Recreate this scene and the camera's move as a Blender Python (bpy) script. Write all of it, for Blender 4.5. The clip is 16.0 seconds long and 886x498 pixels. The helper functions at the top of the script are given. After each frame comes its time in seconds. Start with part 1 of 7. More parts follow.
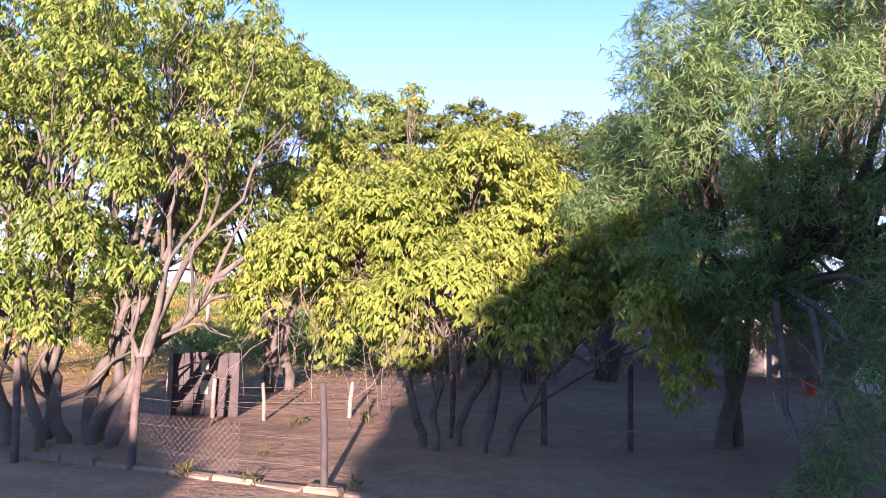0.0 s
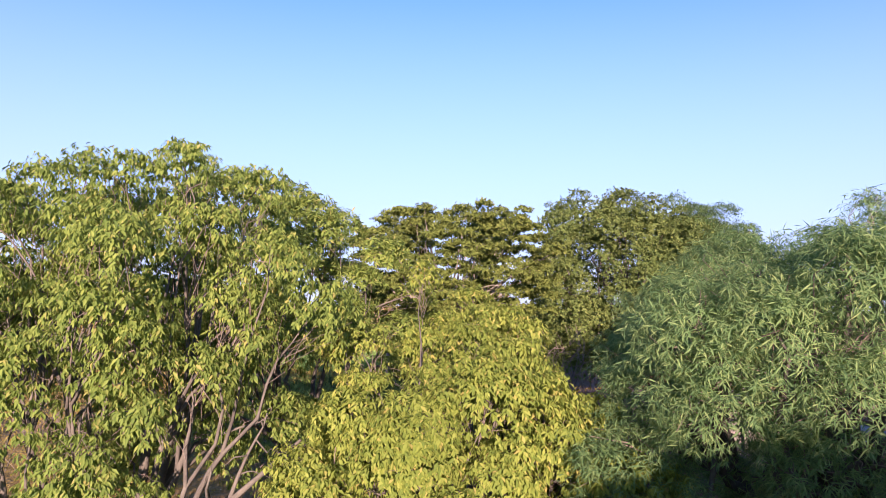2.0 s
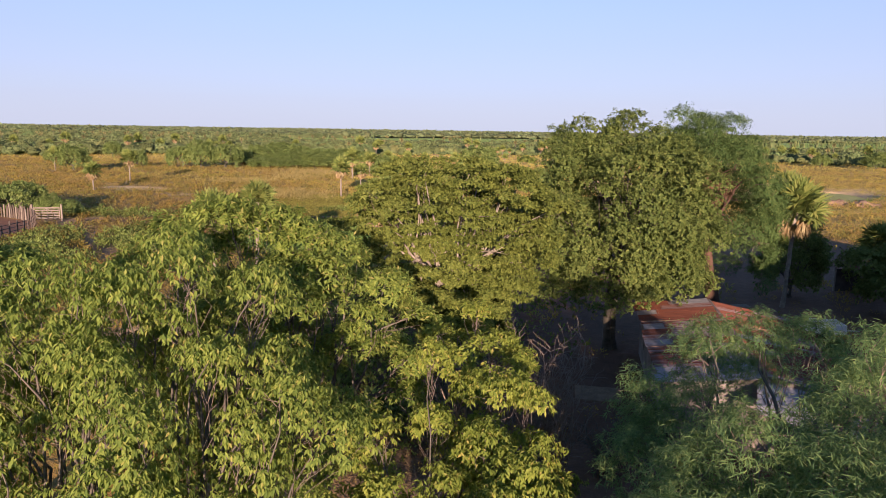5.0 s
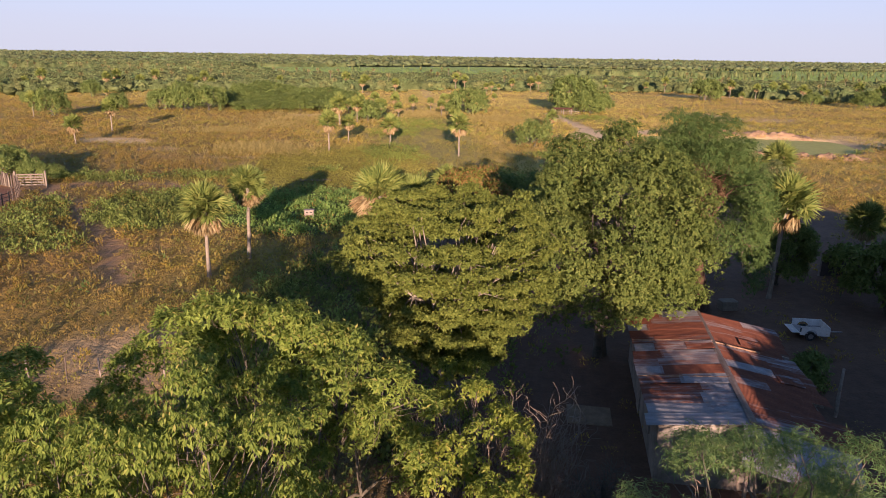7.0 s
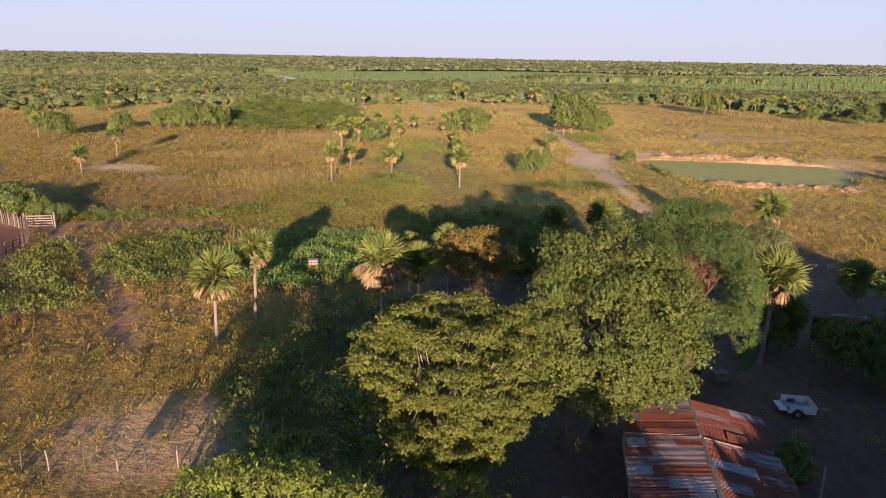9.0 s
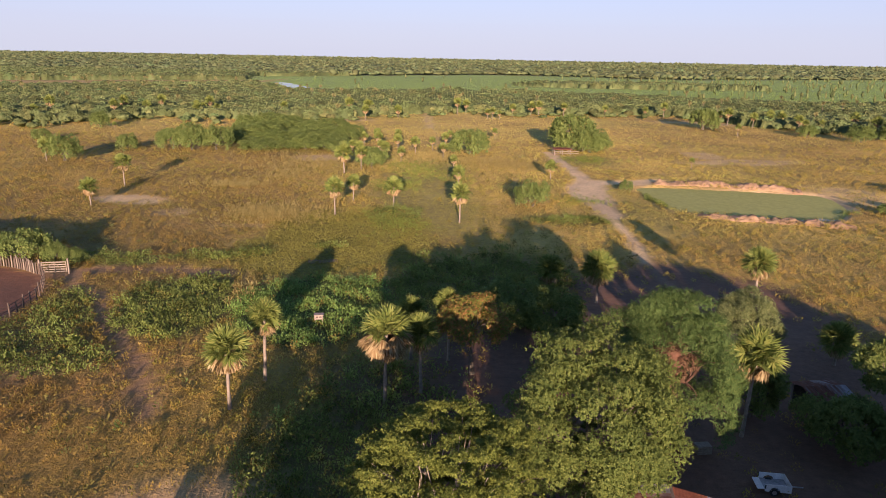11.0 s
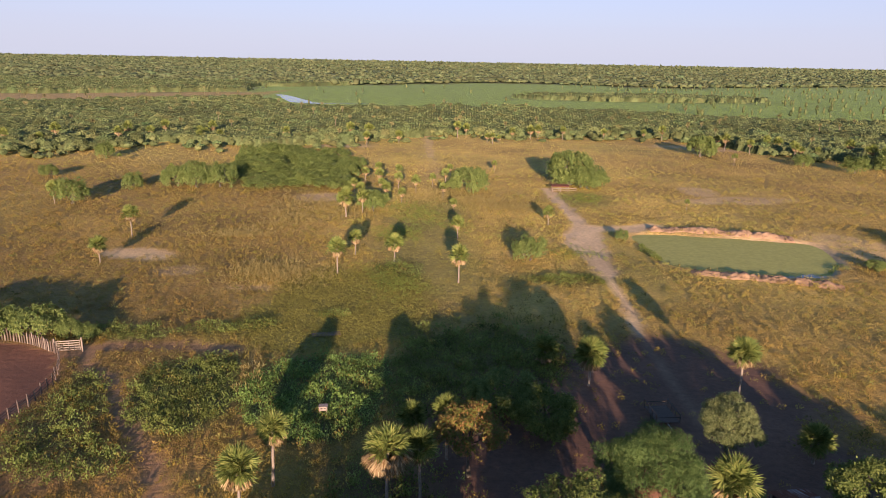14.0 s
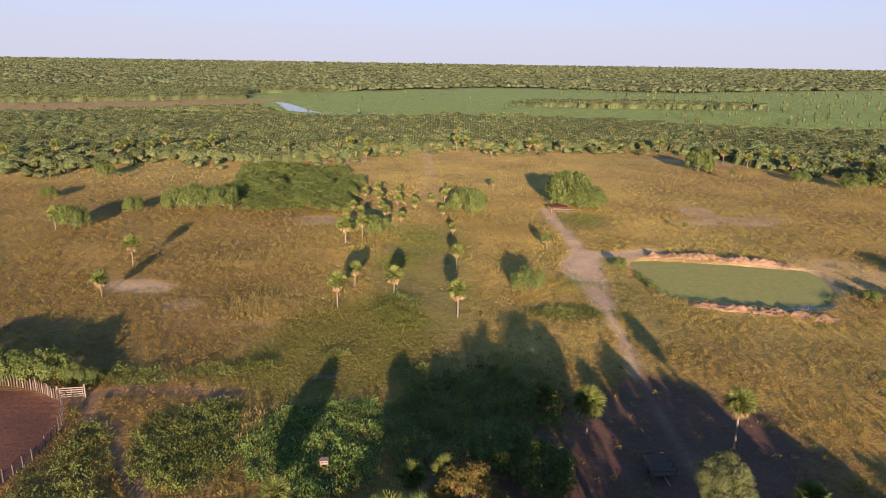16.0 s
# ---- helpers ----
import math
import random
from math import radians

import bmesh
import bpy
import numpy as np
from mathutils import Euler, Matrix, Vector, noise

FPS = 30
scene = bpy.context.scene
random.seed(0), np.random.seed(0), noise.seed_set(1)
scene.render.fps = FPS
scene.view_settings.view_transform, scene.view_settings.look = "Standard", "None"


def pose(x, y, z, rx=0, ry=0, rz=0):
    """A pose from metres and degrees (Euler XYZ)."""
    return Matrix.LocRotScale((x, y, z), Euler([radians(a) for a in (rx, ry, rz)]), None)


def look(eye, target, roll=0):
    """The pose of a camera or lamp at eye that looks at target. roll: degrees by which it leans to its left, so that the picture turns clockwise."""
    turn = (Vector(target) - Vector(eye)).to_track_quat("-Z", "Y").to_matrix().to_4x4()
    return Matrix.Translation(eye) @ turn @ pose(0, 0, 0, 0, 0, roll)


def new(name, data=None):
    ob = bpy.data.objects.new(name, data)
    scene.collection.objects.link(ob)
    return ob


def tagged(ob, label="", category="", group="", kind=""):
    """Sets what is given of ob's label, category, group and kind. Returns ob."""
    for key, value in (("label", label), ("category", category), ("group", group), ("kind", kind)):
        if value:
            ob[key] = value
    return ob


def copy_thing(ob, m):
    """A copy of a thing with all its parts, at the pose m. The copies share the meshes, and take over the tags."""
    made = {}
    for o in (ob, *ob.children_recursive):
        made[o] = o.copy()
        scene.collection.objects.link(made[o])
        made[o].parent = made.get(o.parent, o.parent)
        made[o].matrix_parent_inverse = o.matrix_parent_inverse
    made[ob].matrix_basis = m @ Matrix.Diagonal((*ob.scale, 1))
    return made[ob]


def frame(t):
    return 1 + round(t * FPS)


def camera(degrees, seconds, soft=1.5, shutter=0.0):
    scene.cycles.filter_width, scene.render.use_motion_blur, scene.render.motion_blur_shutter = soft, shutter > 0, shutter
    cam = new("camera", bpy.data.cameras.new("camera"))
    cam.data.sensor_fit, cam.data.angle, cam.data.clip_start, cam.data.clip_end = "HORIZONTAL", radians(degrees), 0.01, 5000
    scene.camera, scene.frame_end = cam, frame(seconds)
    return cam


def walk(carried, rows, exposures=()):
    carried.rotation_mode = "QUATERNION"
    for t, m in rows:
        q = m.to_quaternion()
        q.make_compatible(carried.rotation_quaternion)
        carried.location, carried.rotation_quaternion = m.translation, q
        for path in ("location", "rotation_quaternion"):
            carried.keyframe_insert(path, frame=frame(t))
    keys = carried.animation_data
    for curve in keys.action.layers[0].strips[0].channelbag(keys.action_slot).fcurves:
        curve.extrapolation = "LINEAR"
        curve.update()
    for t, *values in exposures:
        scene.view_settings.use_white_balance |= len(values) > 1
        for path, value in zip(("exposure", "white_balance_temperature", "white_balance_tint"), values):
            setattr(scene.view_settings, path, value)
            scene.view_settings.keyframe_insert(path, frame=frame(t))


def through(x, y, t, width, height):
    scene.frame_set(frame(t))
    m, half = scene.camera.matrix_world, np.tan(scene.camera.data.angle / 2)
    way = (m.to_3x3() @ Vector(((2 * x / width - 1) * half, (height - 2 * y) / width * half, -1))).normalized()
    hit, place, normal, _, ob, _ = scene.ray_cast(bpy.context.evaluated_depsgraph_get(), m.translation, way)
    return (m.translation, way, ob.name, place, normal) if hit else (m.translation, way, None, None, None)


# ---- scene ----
cam = camera(66.0, 16.0, soft=0.6)
PATH = [
    (0, (0.551, 2.011, 2.331), (0.256, 11.980, 3.056), 1.00),
    (0.5, (0.499, 1.938, 3.136), (0.178, 11.903, 3.916), 1.08),
    (1, (0.445, 1.820, 3.986), (0.111, 11.782, 4.797), 1.10),
    (1.5, (0.395, 1.701, 4.858), (0.057, 11.660, 5.693), 1.10),
    (2, (0.354, 1.630, 5.685), (0.007, 11.587, 6.545), 1.08),
    (2.5, (0.325, 1.630, 6.439), (-0.052, 11.584, 7.324), 1.02),
    (3, (0.260, 1.671, 7.172), (-0.113, 11.628, 8.022), 1.00),
    (3.5, (0.186, 1.711, 7.995), (-0.160, 11.690, 8.545), 1.02),
    (4, (0.143, 1.716, 8.929), (-0.181, 11.711, 8.824), 1.06),
    (4.2, (0.131, 1.728, 9.307), (-0.184, 11.713, 8.867), 1.00),
    (6.3, (-0.383, 3.103, 13.376), (-0.388, 12.726, 10.655), 0.90),
    (6.5, (-0.402, 3.078, 13.794), (-0.407, 12.701, 11.075), 0.84),
    (7, (-0.434, 3.005, 14.932), (-0.440, 12.629, 12.213), 0.88),
    (7.5, (-0.461, 2.956, 16.133), (-0.469, 12.577, 13.409), 0.92),
    (8, (-0.495, 2.922, 17.337), (-0.502, 12.546, 14.622), 1.00),
    (8.5, (-0.518, 2.880, 18.538), (-0.528, 12.504, 15.823), 1.06),
    (9, (-0.549, 2.816, 19.760), (-0.564, 12.442, 17.050), 1.00),
    (11.5, (-0.666, 1.414, 27.501), (-0.691, 11.038, 24.786), 1.10),
    (12, (-0.758, 1.302, 29.275), (-0.783, 10.925, 26.556), 1.10),
    (12.5, (-0.771, 1.181, 31.039), (-0.797, 10.806, 28.329), 1.10),
    (13, (-0.678, 1.075, 32.749), (-0.708, 10.699, 30.034), 1.08),
    (13.5, (-0.597, 1.029, 34.361), (-0.631, 10.656, 31.655), 1.04),
    (14, (-0.587, 1.107, 35.934), (-0.622, 10.737, 33.239), 1.08),
    (14.5, (-0.585, 1.227, 37.503), (-0.621, 10.856, 34.804), 1.08),
    (15, (-0.575, 1.388, 39.032), (-0.613, 11.018, 36.337), 1.02),
    (15.5, (-0.591, 1.611, 40.464), (-0.626, 11.239, 37.765), 0.98),
    (16, (-0.601, 1.784, 41.650), (-0.631, 11.418, 38.969), 0.90),
]
EXPOSURES = [(0, 2.38, 5950, 49), (0.5, 2.25, 6000, 49), (1, 2.12, 6050, 49), (1.5, 1.93, 6100, 47), (2, 1.71, 6150, 43), (2.5, 1.51, 6200, 39), (3, 1.34, 6250, 36), (3.5, 1.21, 6350, 35), (4, 1.19, 6400, 35), (6.3, 1.26, 6950, 39), (13, 1.24, 6950, 38), (16, 1.21, 6950, 38)]
walk(cam, [(t, look(eye, target, roll)) for t, eye, target, roll in PATH], EXPOSURES)

# ---- light ----
SUN_EL = radians(9.7)
SUN_WAY = Vector((-0.04, 1.0, -math.tan(SUN_EL)))
world = bpy.data.worlds.new("sky")
scene.world = world
world.use_nodes = True
wn = world.node_tree.nodes
sky = wn.new("ShaderNodeTexSky")
sky.sky_type = "NISHITA"
sky.sun_disc = False
sky.sun_elevation = SUN_EL
sky.sun_rotation = radians(177.7)
sky.altitude = 600
sky.air_density, sky.dust_density, sky.ozone_density = 1.0, 0.35, 4.2
wn["Background"].inputs[1].default_value = 0.098
soften = wn.new("ShaderNodeHueSaturation")
soften.inputs["Saturation"].default_value = 0.98
soften.inputs["Value"].default_value = 0.95
soften.inputs["Hue"].default_value = 0.486
world.node_tree.links.new(sky.outputs[0], soften.inputs["Color"])
height_of_sky = wn.new("ShaderNodeTexCoord")
split_sky = wn.new("ShaderNodeSeparateXYZ")
haze_range = wn.new("ShaderNodeMapRange")
for slot, value in ((1, 0.0), (2, 0.42), (3, 0.93), (4, 0.0)):
    haze_range.inputs[slot].default_value = value
haze = wn.new("ShaderNodeMix")
haze.data_type = "RGBA"
low_haze = wn.new("ShaderNodeMix")
low_haze.data_type = "RGBA"
low_haze.inputs[6].default_value = (2.36, 3.05, 3.56, 1)
low_haze.inputs[7].default_value = (2.18, 2.70, 3.76, 1)
low_range = wn.new("ShaderNodeMapRange")
low_range.inputs[2].default_value = 0.12
world.node_tree.links.new(low_range.outputs[0], low_haze.inputs[0])
world.node_tree.links.new(low_haze.outputs[2], haze.inputs[7])
world.node_tree.links.new(height_of_sky.outputs["Generated"], split_sky.inputs[0])
world.node_tree.links.new(split_sky.outputs["Z"], haze_range.inputs[0])
world.node_tree.links.new(split_sky.outputs["Z"], low_range.inputs[0])
world.node_tree.links.new(haze_range.outputs[0], haze.inputs[0])
world.node_tree.links.new(soften.outputs[0], haze.inputs[6])
world.node_tree.links.new(haze.outputs[2], wn["Background"].inputs[0])
sun_data = bpy.data.lights.new("sun", "SUN")
sun_data.energy, sun_data.angle, sun_data.color = 5.0, radians(0.6), (1.0, 0.80, 0.56)
sun = new("sun", sun_data)
sun.matrix_world = look((0, -60, 80), tuple(Vector((0, -60, 80)) + SUN_WAY))

# ---- materials ----


def material(name, rough=0.8, metal=0.0):
    m = bpy.data.materials.new(name)
    m.use_nodes = True
    nt = m.node_tree
    b = nt.nodes["Principled BSDF"]
    b.inputs["Roughness"].default_value = rough
    b.inputs["Metallic"].default_value = metal
    return m, nt, b


def noise_tex(nt, scale, detail=4.0, rough=0.6, coord="Object"):
    c = nt.nodes.new("ShaderNodeTexCoord")
    n = nt.nodes.new("ShaderNodeTexNoise")
    n.inputs["Scale"].default_value, n.inputs["Detail"].default_value, n.inputs["Roughness"].default_value = scale, detail, rough
    nt.links.new(c.outputs[coord], n.inputs["Vector"])
    return n


def ramp(nt, fac, stops):
    r = nt.nodes.new("ShaderNodeValToRGB")
    e = r.color_ramp.elements
    while len(e) < len(stops):
        e.new(0.5)
    for i, (p, c) in enumerate(stops):
        e[i].position, e[i].color = p, (*c, 1)
    nt.links.new(fac, r.inputs[0])
    return r.outputs[0]


def mix(nt, fac, a, b, kind="MIX"):
    n = nt.nodes.new("ShaderNodeMix")
    n.data_type, n.blend_type = "RGBA", kind
    for sock, v in ((n.inputs[0], fac), (n.inputs[6], a), (n.inputs[7], b)):
        if isinstance(v, (int, float)):
            sock.default_value = v
        elif isinstance(v, tuple):
            sock.default_value = (*v, 1)
        else:
            nt.links.new(v, sock)
    return n.outputs[2]


def bump(nt, b, height, strength=0.4, dist=0.02):
    n = nt.nodes.new("ShaderNodeBump")
    n.inputs["Strength"].default_value, n.inputs["Distance"].default_value = strength, dist
    nt.links.new(height, n.inputs["Height"])
    nt.links.new(n.outputs[0], b.inputs["Normal"])


def plain(name, stops, scale=3.0, rough=0.8, metal=0.0, relief=0.3, dist=0.01, detail=6.0):
    """Noise-varied material: coarse colour stops, a fine grain and a bump."""
    m, nt, b = material(name, rough, metal)
    big, fine = noise_tex(nt, scale, detail), noise_tex(nt, scale * 9, 5)
    col = ramp(nt, big.outputs[0], stops)
    col = mix(nt, 0.35, col, ramp(nt, fine.outputs[0], [(0.3, (0.45, 0.45, 0.45)), (0.7, (1.3, 1.3, 1.3))]), "MULTIPLY")
    nt.links.new(col, b.inputs["Base Color"])
    bump(nt, b, fine.outputs[0], relief, dist)
    return m


def foliage(name, stops, through=0.3, rough=0.6, gloss=0.1):
    """Leaves: colour by leaf, part of the light passing through."""
    m, nt, b = material(name, rough)
    g = nt.nodes.new("ShaderNodeNewGeometry")
    big = noise_tex(nt, 0.35, 2)
    col = ramp(nt, g.outputs["Random Per Island"], stops)
    col = mix(nt, 0.5, col, ramp(nt, big.outputs[0], [(0.35, (0.65, 0.72, 0.6)), (0.65, (1.15, 1.1, 1.0))]), "MULTIPLY")
    nt.links.new(col, b.inputs["Base Color"])
    b.inputs["Specular IOR Level"].default_value = gloss
    t = nt.nodes.new("ShaderNodeBsdfTranslucent")
    nt.links.new(col, t.inputs["Color"])
    s = nt.nodes.new("ShaderNodeMixShader")
    s.inputs[0].default_value = through
    nt.links.new(b.outputs[0], s.inputs[1])
    nt.links.new(t.outputs[0], s.inputs[2])
    nt.links.new(s.outputs[0], nt.nodes["Material Output"].inputs[0])
    return m


def tinted(name, rough=0.8, through=0.25, low=0.6, high=1.3, grain=0.0):
    """Plants whose species colour is stored with each plant."""
    m, nt, b = material(name, rough)
    a = nt.nodes.new("ShaderNodeAttribute")
    a.attribute_name = "tint"
    g = nt.nodes.new("ShaderNodeNewGeometry")
    v = ramp(nt, g.outputs["Random Per Island"], [(0.0, (low, low, low)), (1.0, (high, high, high))])
    col = mix(nt, 1.0, a.outputs["Color"], v, "MULTIPLY")
    if grain:
        n = noise_tex(nt, grain, 6, 0.75)
        col = mix(nt, 0.6, col, ramp(nt, n.outputs[0], [(0.3, (0.55, 0.58, 0.5)), (0.7, (1.35, 1.3, 1.3))]), "MULTIPLY")
        bump(nt, b, n.outputs[0], 0.9, 0.5)
    nt.links.new(col, b.inputs["Base Color"])
    b.inputs["Specular IOR Level"].default_value = 0.15
    t = nt.nodes.new("ShaderNodeBsdfTranslucent")
    nt.links.new(col, t.inputs["Color"])
    s = nt.nodes.new("ShaderNodeMixShader")
    s.inputs[0].default_value = through
    nt.links.new(b.outputs[0], s.inputs[1])
    nt.links.new(t.outputs[0], s.inputs[2])
    nt.links.new(s.outputs[0], nt.nodes["Material Output"].inputs[0])
    return m


M_GROUND, nt, b = material("ground", 0.95)
at = nt.nodes.new("ShaderNodeAttribute")
at.attribute_name = "tint"
n1, n2, n3 = noise_tex(nt, 0.12, 6), noise_tex(nt, 1.5, 5, 0.7), noise_tex(nt, 9.0, 4)
col = mix(nt, 0.55, at.outputs["Color"], ramp(nt, n1.outputs[0], [(0.35, (0.62, 0.60, 0.58)), (0.65, (1.25, 1.22, 1.1))]), "MULTIPLY")
col = mix(nt, 0.6, col, ramp(nt, n2.outputs[0], [(0.3, (0.5, 0.52, 0.5)), (0.7, (1.35, 1.32, 1.3))]), "MULTIPLY")
col = mix(nt, 0.4, col, ramp(nt, n3.outputs[0], [(0.3, (0.6, 0.6, 0.6)), (0.7, (1.3, 1.3, 1.3))]), "MULTIPLY")
nt.links.new(col, b.inputs["Base Color"])
cover = nt.nodes.new("ShaderNodeMath")
cover.operation = "MULTIPLY"
nt.links.new(n2.outputs[0], cover.inputs[0])
nt.links.new(at.outputs["Alpha"], cover.inputs[1])
bump(nt, b, cover.outputs[0], 1.0, 0.5)

M_BANK = plain("dug_earth", [(0.3, (0.21, 0.132, 0.075)), (0.7, (0.38, 0.255, 0.155))], 0.6, 0.95, relief=0.8, dist=0.08)
M_BARK = plain("grey_bark", [(0.3, (0.05, 0.045, 0.036)), (0.7, (0.138, 0.126, 0.098))], 2.5, 0.9, relief=0.8, dist=0.02)
M_BARK_PALE = plain("pale_bark", [(0.3, (0.15, 0.13, 0.10)), (0.7, (0.30, 0.27, 0.22))], 2.5, 0.85, relief=0.5, dist=0.015)
M_BARK_RED = plain("red_brown_bark", [(0.3, (0.05, 0.028, 0.02)), (0.7, (0.125, 0.068, 0.045))], 2.5, 0.9, relief=0.9, dist=0.03)
M_TWIG = plain("dry_twig", [(0.3, (0.13, 0.10, 0.08)), (0.7, (0.24, 0.195, 0.155))], 4, 0.9)
M_PALM_TRUNK = plain("palm_trunk", [(0.3, (0.14, 0.12, 0.095)), (0.7, (0.27, 0.235, 0.19))], 3, 0.9, relief=0.7, dist=0.02)
M_POST = plain("weathered_wood", [(0.3, (0.16, 0.13, 0.105)), (0.7, (0.33, 0.28, 0.24))], 5, 0.9, relief=0.6, dist=0.008)
M_POST_DARK = plain("dark_weathered_wood", [(0.3, (0.05, 0.038, 0.03)), (0.7, (0.13, 0.10, 0.08))], 5, 0.9, relief=0.6, dist=0.008)
M_POST_PALE = plain("pale_wood", [(0.3, (0.14, 0.12, 0.095)), (0.7, (0.25, 0.215, 0.17))], 5, 0.9, relief=0.5, dist=0.008)
M_DARKWOOD = plain("dark_board", [(0.3, (0.03, 0.025, 0.024)), (0.7, (0.07, 0.06, 0.055))], 3, 0.85)
M_CONCRETE = plain("old_concrete", [(0.3, (0.30, 0.26, 0.22)), (0.7, (0.48, 0.42, 0.36))], 2, 0.95, relief=0.6, dist=0.01)
M_PLASTER = plain("stained_plaster", [(0.3, (0.13, 0.115, 0.10)), (0.7, (0.29, 0.265, 0.23))], 1.0, 0.9)
M_WIRE = plain("rusty_wire", [(0.3, (0.13, 0.10, 0.085)), (0.7, (0.24, 0.20, 0.18))], 6, 0.7, 0.4)
M_KERB = plain("earthy_concrete", [(0.3, (0.15, 0.105, 0.07)), (0.7, (0.26, 0.19, 0.13))], 2.5, 0.95, relief=0.8, dist=0.02)
M_WHITE = plain("faded_white_paint", [(0.3, (0.50, 0.50, 0.49)), (0.7, (0.72, 0.72, 0.71))], 2.5, 0.35, relief=0.05)
M_BLACK = plain("black_rubber", [(0.3, (0.015, 0.015, 0.016)), (0.7, (0.035, 0.035, 0.035))], 6, 0.8)
M_DARKGLASS, nt, b = material("window_glass", 0.05)
b.inputs["Base Color"].default_value = (0.02, 0.025, 0.03, 1)
M_STEEL = plain("bare_steel", [(0.3, (0.25, 0.25, 0.26)), (0.7, (0.42, 0.42, 0.43))], 4, 0.45, 0.7)
M_FLASHING = plain("dusty_rusted_edge", [(0.35, (0.13, 0.06, 0.035)), (0.65, (0.34, 0.22, 0.14))], 3, 0.8, relief=0.5, dist=0.01)
M_RED = plain("faded_red_plastic", [(0.3, (0.45, 0.05, 0.03)), (0.7, (0.65, 0.10, 0.05))], 4, 0.5)
M_ANT = plain("clay_nest", [(0.3, (0.075, 0.035, 0.022)), (0.7, (0.15, 0.072, 0.045))], 3, 0.95, relief=0.9, dist=0.03)


def sheet_metal(name, rust_from, rust_to):
    """Corrugated sheet: galvanised, with rust that creeps in along noise; each sheet differs."""
    m, nt, b = material(name, 0.5)
    o = nt.nodes.new("ShaderNodeObjectInfo")
    c = nt.nodes.new("ShaderNodeTexCoord")
    mp = nt.nodes.new("ShaderNodeMapping")
    mp.inputs["Scale"].default_value = (0.5, 2.2, 1)
    sh = nt.nodes.new("ShaderNodeVectorMath")
    sh.operation = "ADD"
    mul = nt.nodes.new("ShaderNodeMath")
    mul.operation = "MULTIPLY"
    mul.inputs[1].default_value = 57.0
    nt.links.new(o.outputs["Random"], mul.inputs[0])
    nt.links.new(c.outputs["Object"], sh.inputs[0])
    nt.links.new(mul.outputs[0], sh.inputs[1])
    nt.links.new(sh.outputs[0], mp.inputs[0])
    n = nt.nodes.new("ShaderNodeTexNoise")
    n.inputs["Scale"].default_value, n.inputs["Detail"].default_value, n.inputs["Roughness"].default_value = 1.1, 8, 0.7
    nt.links.new(mp.outputs[0], n.inputs["Vector"])
    add = nt.nodes.new("ShaderNodeMath")
    add.operation = "MULTIPLY_ADD"
    add.inputs[1].default_value = 0.36
    nt.links.new(o.outputs["Random"], add.inputs[0])
    nt.links.new(n.outputs[0], add.inputs[2])
    rust = ramp(nt, add.outputs[0], [(rust_from, (0, 0, 0)), (rust_to, (1, 1, 1))])
    zinc = ramp(nt, noise_tex(nt, 3, 6).outputs[0], [(0.3, (0.17, 0.175, 0.19)), (0.7, (0.33, 0.34, 0.36))])
    red = ramp(nt, noise_tex(nt, 2.3, 8, 0.7).outputs[0], [(0.3, (0.09, 0.025, 0.014)), (0.55, (0.16, 0.05, 0.026)), (0.75, (0.27, 0.105, 0.048))])
    nt.links.new(mix(nt, rust, zinc, red), b.inputs["Base Color"])
    inv = nt.nodes.new("ShaderNodeMath")
    inv.operation = "MULTIPLY_ADD"
    inv.inputs[1].default_value, inv.inputs[2].default_value = -0.3, 0.3
    nt.links.new(rust, inv.inputs[0])
    nt.links.new(inv.outputs[0], b.inputs["Metallic"])
    r2 = nt.nodes.new("ShaderNodeMath")
    r2.operation = "MULTIPLY_ADD"
    r2.inputs[1].default_value, r2.inputs[2].default_value = 0.45, 0.42
    nt.links.new(rust, r2.inputs[0])
    nt.links.new(r2.outputs[0], b.inputs["Roughness"])
    return m


M_ROOF = sheet_metal("rusted_sheet", 0.52, 0.72)
M_ROOF_RED = sheet_metal("heavily_rusted_sheet", 0.40, 0.60)
M_ZINC = sheet_metal("galvanised_sheet", 0.74, 0.98)

L_DROOP = foliage("drooping_leaves", [(0.0, (0.127, 0.2, 0.0487)), (0.5, (0.215, 0.298, 0.0668)), (0.9, (0.302, 0.385, 0.0904)), (1.0, (0.41, 0.378, 0.123))], 0.52)
L_YELLOW = foliage("yellow_green_leaves", [(0.0, (0.16, 0.23, 0.0464)), (0.5, (0.262, 0.333, 0.0659)), (0.9, (0.35, 0.408, 0.0901)), (1.0, (0.467, 0.398, 0.122))], 0.52)
L_UMBRELLA = foliage("spreading_leaves", [(0.0, (0.0886, 0.127, 0.0296)), (0.6, (0.141, 0.18, 0.041)), (1.0, (0.198, 0.236, 0.0592))], 0.3)
L_ROUND = foliage("round_leaves", [(0.0, (0.0864, 0.137, 0.0391)), (0.6, (0.14, 0.193, 0.054)), (1.0, (0.2, 0.249, 0.0759))], 0.36)
L_FEATHER = foliage("feathery_leaves", [(0.0, (0.055, 0.11, 0.036)), (0.6, (0.09, 0.16, 0.05)), (1.0, (0.15, 0.215, 0.072))], 0.3)
L_BLUE = foliage("willowy_leaves", [(0.0, (0.115, 0.218, 0.092)), (0.6, (0.19, 0.316, 0.121)), (1.0, (0.293, 0.402, 0.161))], 0.55)
L_PALM = foliage("palm_fronds", [(0.0, (0.105, 0.16, 0.045)), (0.6, (0.18, 0.235, 0.062)), (1.0, (0.28, 0.315, 0.10))], 0.3, 0.6, 0.15)
